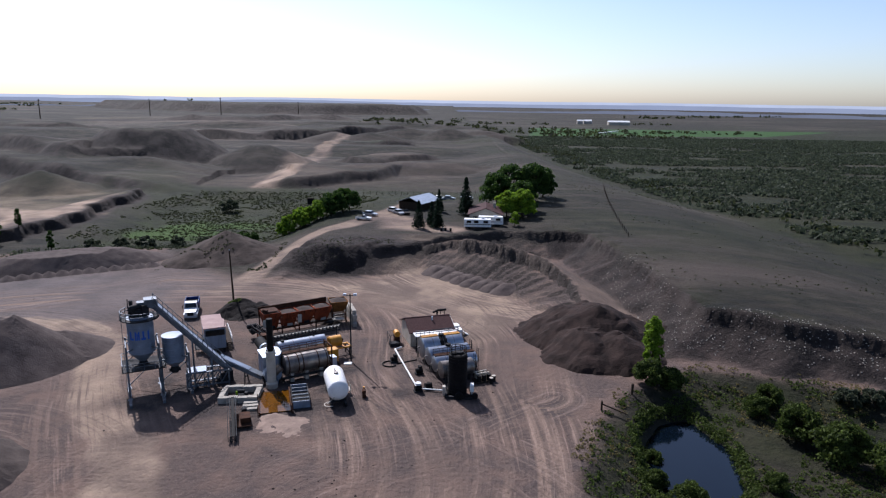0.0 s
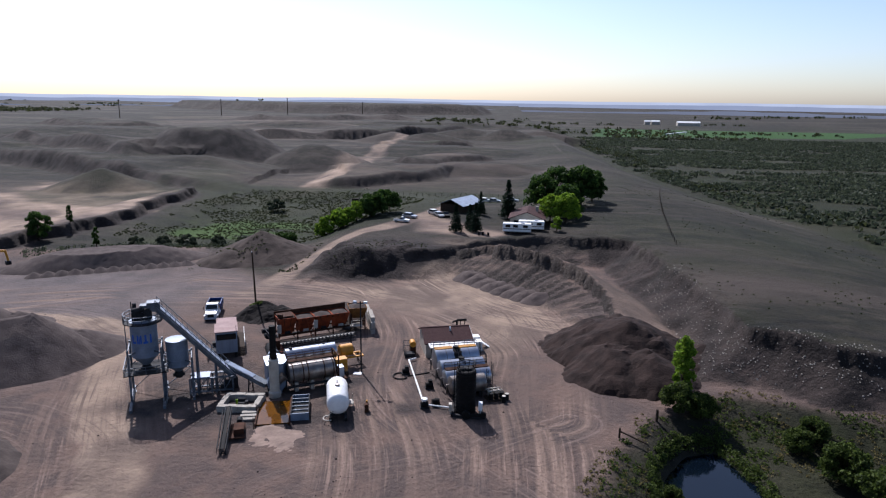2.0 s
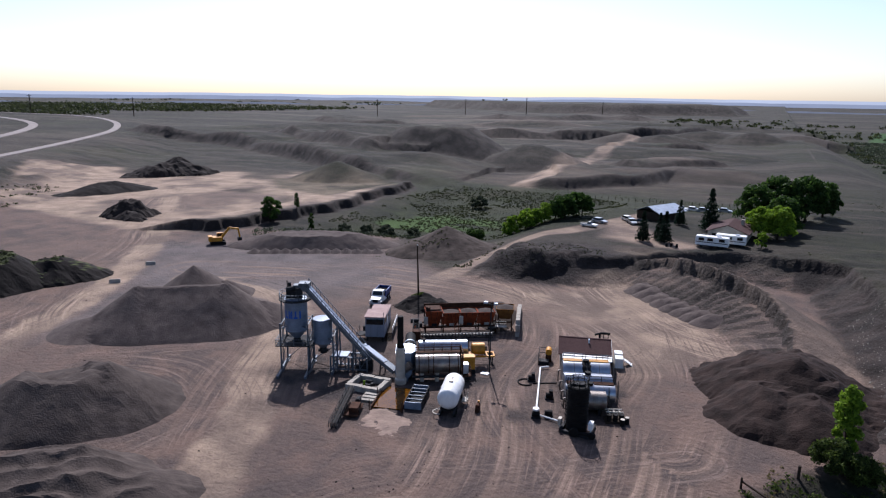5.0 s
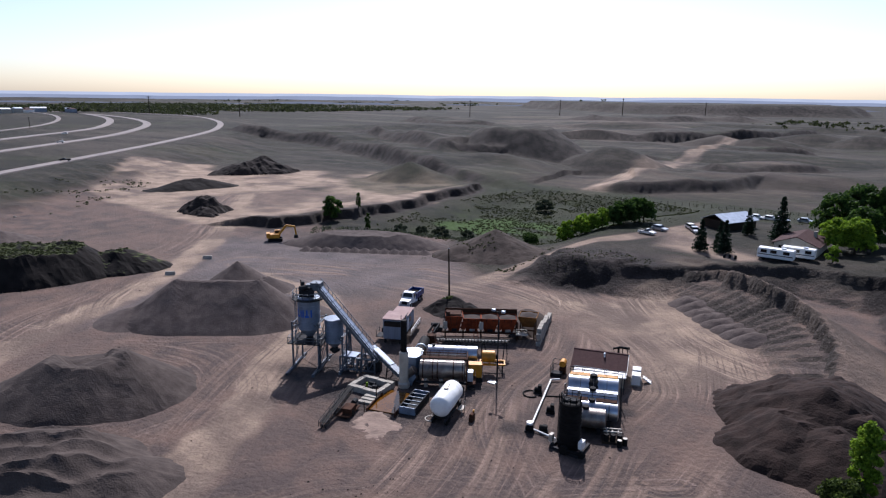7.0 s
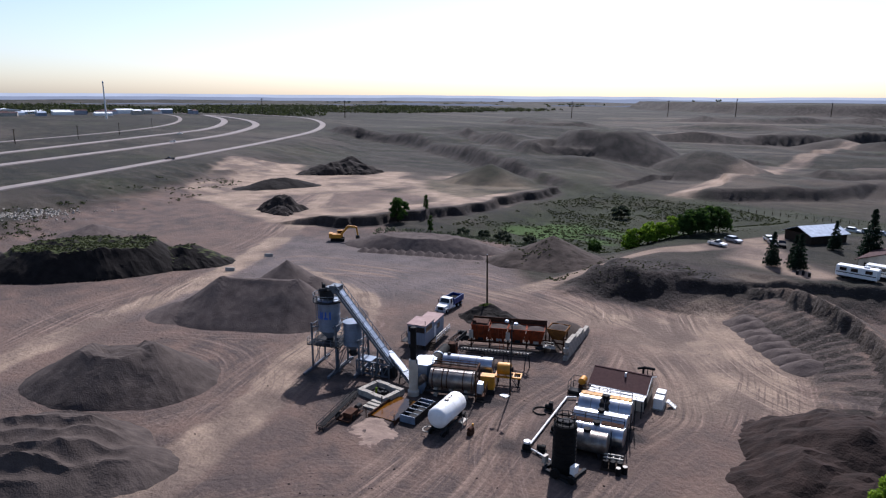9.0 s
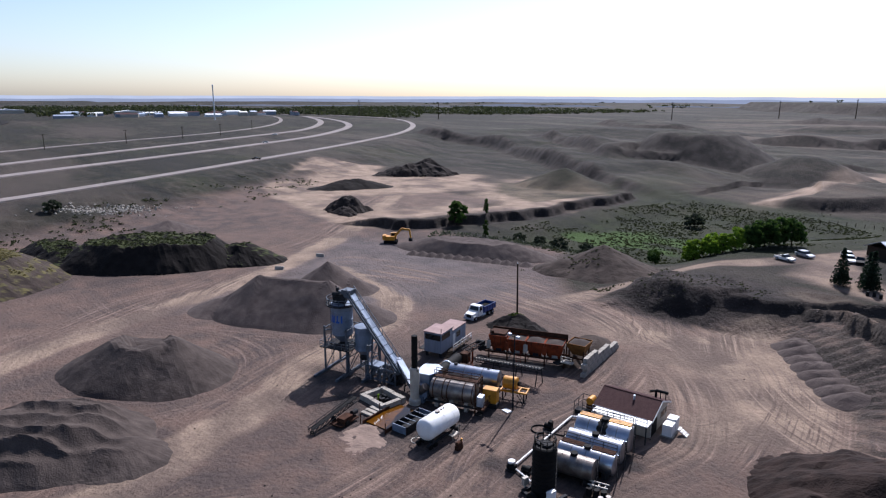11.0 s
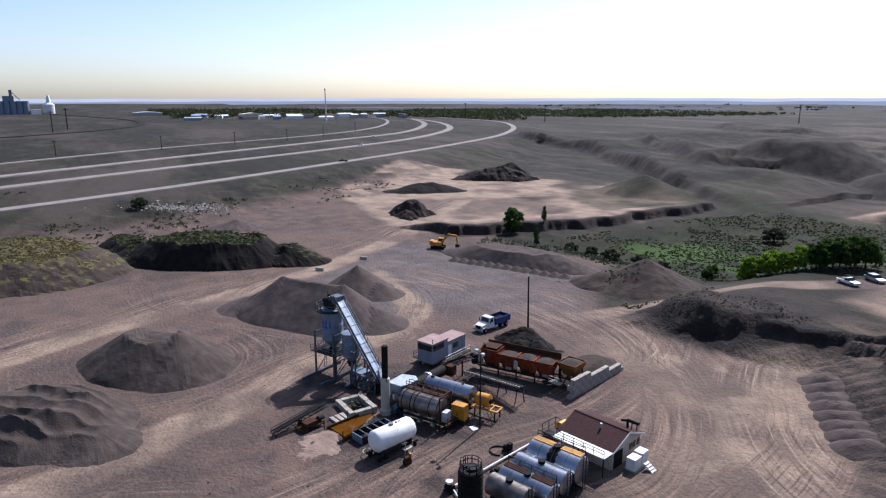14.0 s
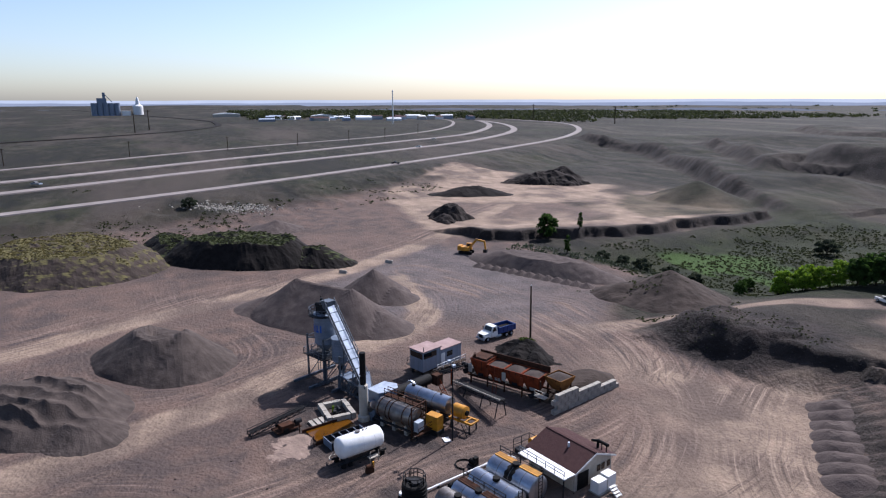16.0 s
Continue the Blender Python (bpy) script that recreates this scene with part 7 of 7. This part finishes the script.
clod = Geo()
cx, cy = np.concatenate([rng.normal(-11, 3.5, 60), rng.uniform(-50, 14, 160), rng.uniform(-150, -60, 120)]), np.concatenate([rng.normal(63, 3, 60), rng.uniform(45, 135, 160), rng.uniform(50, 135, 120)])
for x, y, z in zip(cx, cy, ground_z(cx, cy)):
    r, a = 0.05 + 0.16 * random.random() ** 3, random.uniform(0, 6.28)
    vs = [(x + r * math.cos(a + i * 1.571) * random.uniform(0.7, 1.3), y + r * math.sin(a + i * 1.571) * random.uniform(0.7, 1.3), z - 0.03) for i in range(4)] + [(x, y, z + r * 0.7)]
    clod.add(vs, [(0, 1, 4), (1, 2, 4), (2, 3, 4), (3, 0, 4)])
single("scattered_clods", clod, TOPSOIL, "dark clods of earth scattered over the yard", "clods", kind="stuff", sharp=0)
for x, y in ((-105.0, 101.0), (-111.0, 115.3)):
    t = thing("concrete_barrier", pose(x, y, height(x, y), 0, 0, 40), "short pale concrete barrier beside the haul road", "barrier", "road barriers")
    part("block", Geo().add([(a, b, z) for z, w in ((-0.05, 0.45), (0.35, 0.3), (0.8, 0.18)) for a, b in ((-1.1, -w), (1.1, -w), (1.1, w), (-1.1, w))],
                            [(3, 2, 1, 0), (8, 9, 10, 11)] + [(4 * r + i, 4 * r + (i + 1) % 4, 4 * r + 4 + (i + 1) % 4, 4 * r + 4 + i) for r in range(2) for i in range(4)]), CONCRETE, t)

# ---- the farmyard ----
t = thing("farmhouse", pose(12.8, 196.0, height(12.8, 196.0) - 0.2, 0, 0, -4), "low cream house with brown hipped roof", "house")
part("wall", Geo().box(0, 0, 0, 9.4, 13, 2.8), CREAM, t)
for s in (-1, 1):
    part("roof", Geo().add([(s * 5.3, -7.2, 2.65), (s * 5.3, 7.2, 2.65), (0, 5.8, 4.6), (0, -6.6, 4.6), (0, -6.6, 4.4), (0, 5.8, 4.4), (s * 5.3, 7.2, 2.5), (s * 5.3, -7.2, 2.5)], [(0, 1, 2, 3), (4, 5, 6, 7), (0, 7, 6, 1), (3, 4, 7, 0), (1, 6, 5, 2)]), ROOF, t, "brown shingle roof")
part("gable_wall", Geo().add([(-4.6, -6.45, 2.7), (4.6, -6.45, 2.7), (0, -6.45, 4.4), (-4.6, -6.3, 2.7), (4.6, -6.3, 2.7), (0, -6.3, 4.4)], [(0, 1, 2), (3, 5, 4), (0, 3, 4, 1), (1, 4, 5, 2), (2, 5, 3, 0)]), CREAM, t)
part("chimney", Geo().box(2.6, 1.5, 3.4, 0.8, 0.8, 1.6), CONCRETE, t)
for x in (-3.0, 0.2, 3.0):
    part("window", Geo().box(x, -6.52, 1.0, 1.3, 0.08, 1.1), GLASS, t)
part("door", Geo().box(-1.5, -6.52, 0.1, 1.0, 0.08, 2.05), WHITE, t)


def trailer_home(x, y, rz, length, label):
    t = thing("camper_van", pose(x, y, height(x, y), 0, 0, rz), label, "camper", "campers by the house")
    part("body", Geo().prism([(-length / 2, -1.2), (length / 2, -1.2), (length / 2, 1.2), (-length / 2, 1.2)], 0.6, 2.6), WHITE, t)
    part("roof", Geo().box(0, 0, 2.58, length - 0.2, 2.3, 0.14), WHITE, t)
    part("roof_vent", Geo().box(length * 0.2, 0, 2.7, 0.9, 0.7, 0.3), BELT, t)
    for k in (-0.32, -0.05, 0.3):
        part("window", Geo().box(length * k, -1.21, 1.7, 1.3, 0.06, 0.7), GLASS, t)
    part("stripe", Geo().box(0, -1.215, 1.25, length * 0.96, 0.05, 0.18), WOOD, t)
    part("skirt", Geo().box(0, 0, 0.35, length * 0.9, 2.2, 0.3), DARK_STEEL, t)
    for k in (-0.3, 0.22, 0.32):
        for s in (-1, 1):
            part("wheel", Geo().cyl((length * k, s * 0.95, 0.38), (length * k, s * 1.18, 0.38), 0.38, 16), RUBBER, t)


trailer_home(9.6, 180.6, -3, 7.6, "white camper trailer parked by the house")
trailer_home(13.6, 185.2, -2, 7.0, "white motorhome parked by the house")
t = thing("metal_shed", pose(-8.2, 217, height(-8.2, 217) - 0.1, 0, 0, -28), "metal shed with pale blue-white roof", "shed")
part("wall", Geo().box(0, 0, 0, 8.4, 12, 2.6), WOOD, t)
for s in (-1, 1):
    part("roof", Geo().add([(s * 4.8, -6.6, 2.4), (s * 4.8, 6.6, 2.4), (0, 6.6, 4.3), (0, -6.6, 4.3), (0, -6.6, 4.2), (0, 6.6, 4.2), (s * 4.8, 6.6, 2.3), (s * 4.8, -6.6, 2.3)], [(0, 1, 2, 3), (4, 5, 6, 7), (0, 7, 6, 1), (3, 4, 7, 0), (1, 6, 5, 2)]), BELT, t, "pale metal roof")
SILVER = mat("silver_car_paint", (0.5, 0.52, 0.55), (0.45, 0.47, 0.5), 0.3, 0.5, 1, 0)
car(-23.8, 191.6, 80, WHITE, "white pickup parked on the lane", "pickup")
car(-22.6, 199.0, 70, SILVER, "silver car parked by the bushes")
car(-16.0, 206.2, 40, WHITE, "white car parked by the shed")
car(-14.0, 202.4, 30, SILVER, "silver car parked by the shed")
car(-12.0, 202.8, 20, BLACK, "black pickup parked by the shed", "pickup")
for x, y in ((-5.4, 244), (-1.5, 244.5), (2.0, 242.5), (8.5, 243)):
    car(x, y, 85, WHITE if x < 0 else SILVER, "pale car parked behind the shed")
car(-286.7, -1.4, -40, SILVER, "silver pickup on the highway", "pickup", 6.6, 5.6)
car(-321.5, 181.3, -40, BLACK, "dark pickup on the highway", "pickup", 6.6, 5.4)
car(-451, 240, -40, WHITE, "white car on the highway", "car", 6.6)
car(-548, 289, -42, WHITE, "white car on the highway", "car", 6.6)
for x, y in ((-0.5, 176.2), (0.6, 176.4), (2.0, 175.6)):
    t = thing("barrel", pose(x, y, height(x, y) - 0.05), "dark barrel at the rim of the pit", "barrel", "barrels at the rim")
    part("body", Geo().lathe((0, 0, 0), (0, 0, 0.95), ((0, 0.3), (0.3, 0.3), (0.34, 0.33), (0.38, 0.3), (1, 0.3)), 12), BLACK, t)

# fence up the hill
fence = thing("wire_fence", Matrix(), "old wire fence with wooden posts up the hill", "fence")
pts = [(42.5 + 0.10 * (y - 120) + 0.0004 * (y - 120) ** 2, y) for y in range(166, 285, 4)]
post_mesh = Geo().box(0, 0, -0.3, 0.15, 0.15, 1.6).mesh("post", WOOD)
for x, y in pts:
    ob = new("post", post_mesh)
    ob.parent = fence
    ob.location = (x, y, height(x, y))
g = Geo()
for a, b in zip(pts, pts[1:]):
    for hgt in (0.6, 1.1):
        g.beam((*a, height(*a) + hgt), (*b, height(*b) + hgt), 0.03)
part("wire", g, DARK_STEEL, fence)
fence = thing("pole_fence", Matrix(), "row of thick fence posts beyond the green", "fence")
for k in range(34):
    x, y = -62 + 2.6 * k, 268 + 0.25 * k
    ob = new("post", post_mesh)
    ob.parent = fence
    ob.location = (x, y, height(x, y))
t = thing("sign_board", pose(-50.5, 246, height(-50.5, 246)), "dark board on two posts in the meadow", "board")
part("panel", Geo().box(0, 0, 1.4, 2.6, 0.3, 2.4), BLACK, t)
part("crosspiece", Geo().box(0, 0, 3.8, 2.8, 0.5, 0.14), WOOD, t)
for x in (-1.1, 1.1):
    part("post", Geo().beam((x, 0, -0.2), (x, 0, 1.5), 0.2), WOOD, t)
t = thing("gate_rail", pose(21.5, 80.5, height(21.5, 80.5)), "broken wooden rail by the pond", "fence")
part("post", Geo().beam((0, 0, -0.3), (0, 0, 1.3), 0.22), WOOD, t)
part("post", Geo().beam((5.6, 5.4, -0.4), (5.6, 5.4, 1.4), 0.3), WOOD, t)
part("rail", Geo().beam((0, 0, 0.9), (3.0, -1.2, 0.1), 0.16), WOOD, t)

# ---- far things ----
t = thing("radio_mast", pose(-1000, 383, 4), "slender pale water and radio mast", "mast")
part("shaft", Geo().lathe((0, 0, 0), (0, 0, 54), ((0, 1.3), (1, 0.8)), 12), WHITE, t)
part("cap", Geo().lathe((0, 0, 53), (0, 0, 56), ((0, 0.9), (0.3, 1.4), (1, 0.3)), 12), BELT, t)
t = thing("grain_elevator", pose(-1840, -128, 4, 0, 0, 10), "grey concrete grain elevator with head house", "elevator")
for k in range(5):
    part("silo", Geo().cyl((0, -26 + 13 * k, 0), (0, -26 + 13 * k, 34), 7.5, 16), GREY_PAINT, t)
part("head_house", Geo().box(0, -8, 34, 12, 22, 12), GREY_PAINT, t)
part("leg_tower", Geo().box(0, -2, 46, 6, 6, 14), GREY_PAINT, t)
part("side_shed", Geo().box(0, 46, 0, 20, 20, 14), WHITE, t)
part("spout", Geo().beam((0, -2, 58), (0, 16, 36), 1.5), GREY_PAINT, t)
t = thing("grain_elevator", pose(-1950, -60, 4), "pale distant grain elevator with tapered top", "elevator")
part("silo", Geo().lathe((0, 0, 0), (0, 0, 50), ((0, 13), (0.5, 13), (0.6, 6), (0.85, 4), (1, 1)), 16), WHITE, t)

pole_src = thing("utility_pole", pose(-404, -40, 5.5), "thin roadside utility pole with cross-arm", "pole", "roadside poles")
part("pole", Geo().lathe((0, 0, 0), (0, 0, 11), ((0, 0.28), (1, 0.2)), 8), WOOD, pole_src)
part("cross_arm", Geo().box(0, 0, 10.2, 0.2, 2.6, 0.25), WOOD, pole_src)
for x, y, s in ((-447, 26, 1), (-478, 93, 1), (-512, 152, 1), (-545, 204, 1), (-581, 249, 1), (-669, 314, 1), (-820, 5, 2.2), (-900, 17, 2.4), (-1100, 700, 3), (-1000, 820, 3), (-700, 1150, 3), (-420, 1250, 3), (-330, 1500, 3.2), (-620, 1400, 3.2)):
    pole_src.scale = (s, s, s)
    copy_thing(pole_src, pose(x, y, height(x, y) - 0.2))
pole_src.scale = (1, 1, 1)
for k in range(30):
    s = k / 29
    x, y = -1235 + random.uniform(-120, 80), 200 + 420 * s
    z = height(x, y)
    col = random.choice((WHITE, WHITE, CREAM, BELT, WALL_GREY))
    sx, sy, sh = random.uniform(9, 20), random.uniform(10, 34), random.uniform(4, 8)
    t = thing("town_building", pose(x, y, z - 0.3, 0, 0, random.uniform(-20, 20)), "pale distant town building with low pitched roof", "building", "town buildings")
    part("wall", Geo().box(0, 0, 0, sx, sy, sh), col, t)
    part("roof", Geo().add([(-sx / 2, -sy / 2, sh), (sx / 2, -sy / 2, sh), (sx / 2, sy / 2, sh), (-sx / 2, sy / 2, sh), (0, -sy / 2, sh + 2), (0, sy / 2, sh + 2)], [(0, 1, 4), (2, 3, 5), (1, 2, 5, 4), (3, 0, 4, 5), (3, 2, 1, 0)]), random.choice((WHITE, BELT, ROOF)), t)
for x, y, sx, sy in ((-1570, 150, 30, 60), (-1330, 330, 20, 50), (376, 1440, 46, 16), (319, 1490, 18, 12), (300, 1480, 12, 10)):
    t = thing("barn", pose(x, y, height(x, y) - 0.3), "long white-roofed barn in the distance", "barn", "far barns")
    part("wall", Geo().box(0, 0, 0, sx, sy, 7), CREAM, t)
    part("roof", Geo().add([(-sx / 2, -sy / 2, 7), (sx / 2, -sy / 2, 7), (sx / 2, sy / 2, 7), (-sx / 2, sy / 2, 7), (-sx / 2, 0, 10), (sx / 2, 0, 10)], [(0, 1, 5, 4), (2, 3, 4, 5), (3, 0, 4), (1, 2, 5), (3, 2, 1, 0)]), WHITE, t)
ribbon("road", smooth_line([(-600, -140), (-655, -98), (-747, -12), (-896, 77), (-1100, 110), (-1475, 51), (-2894, -350)]), 9, 0.7, TOPSOIL, "dark railway embankment across the plain")
t = thing("pivot_sprinkler", pose(250, 1010, -5.5, 0, 0, 60), "long white irrigation boom on the green field", "sprinkler")
part("boom", Geo().beam((-50, 0, 3), (50, 0, 3), 2.2, 1.0), WHITE, t)
for k in range(4):
    part("tower", Geo().beam((-45 + 30 * k, 0, 0), (-45 + 30 * k, 0, 3), 0.8), WHITE, t)
g = Geo().prism([(52, 528), (58, 528), (62, 545), (54, 545)], -6.4, -5.4)
single("water", g, WATER, "bright bend of the river in the flats", "river", kind="structure")
g = Geo().prism([(84, 628), (94, 628), (96, 642), (86, 642)], -6.4, -5.4)
single("water", g, WATER, "bright bend of the river in the flats", "river", kind="structure")
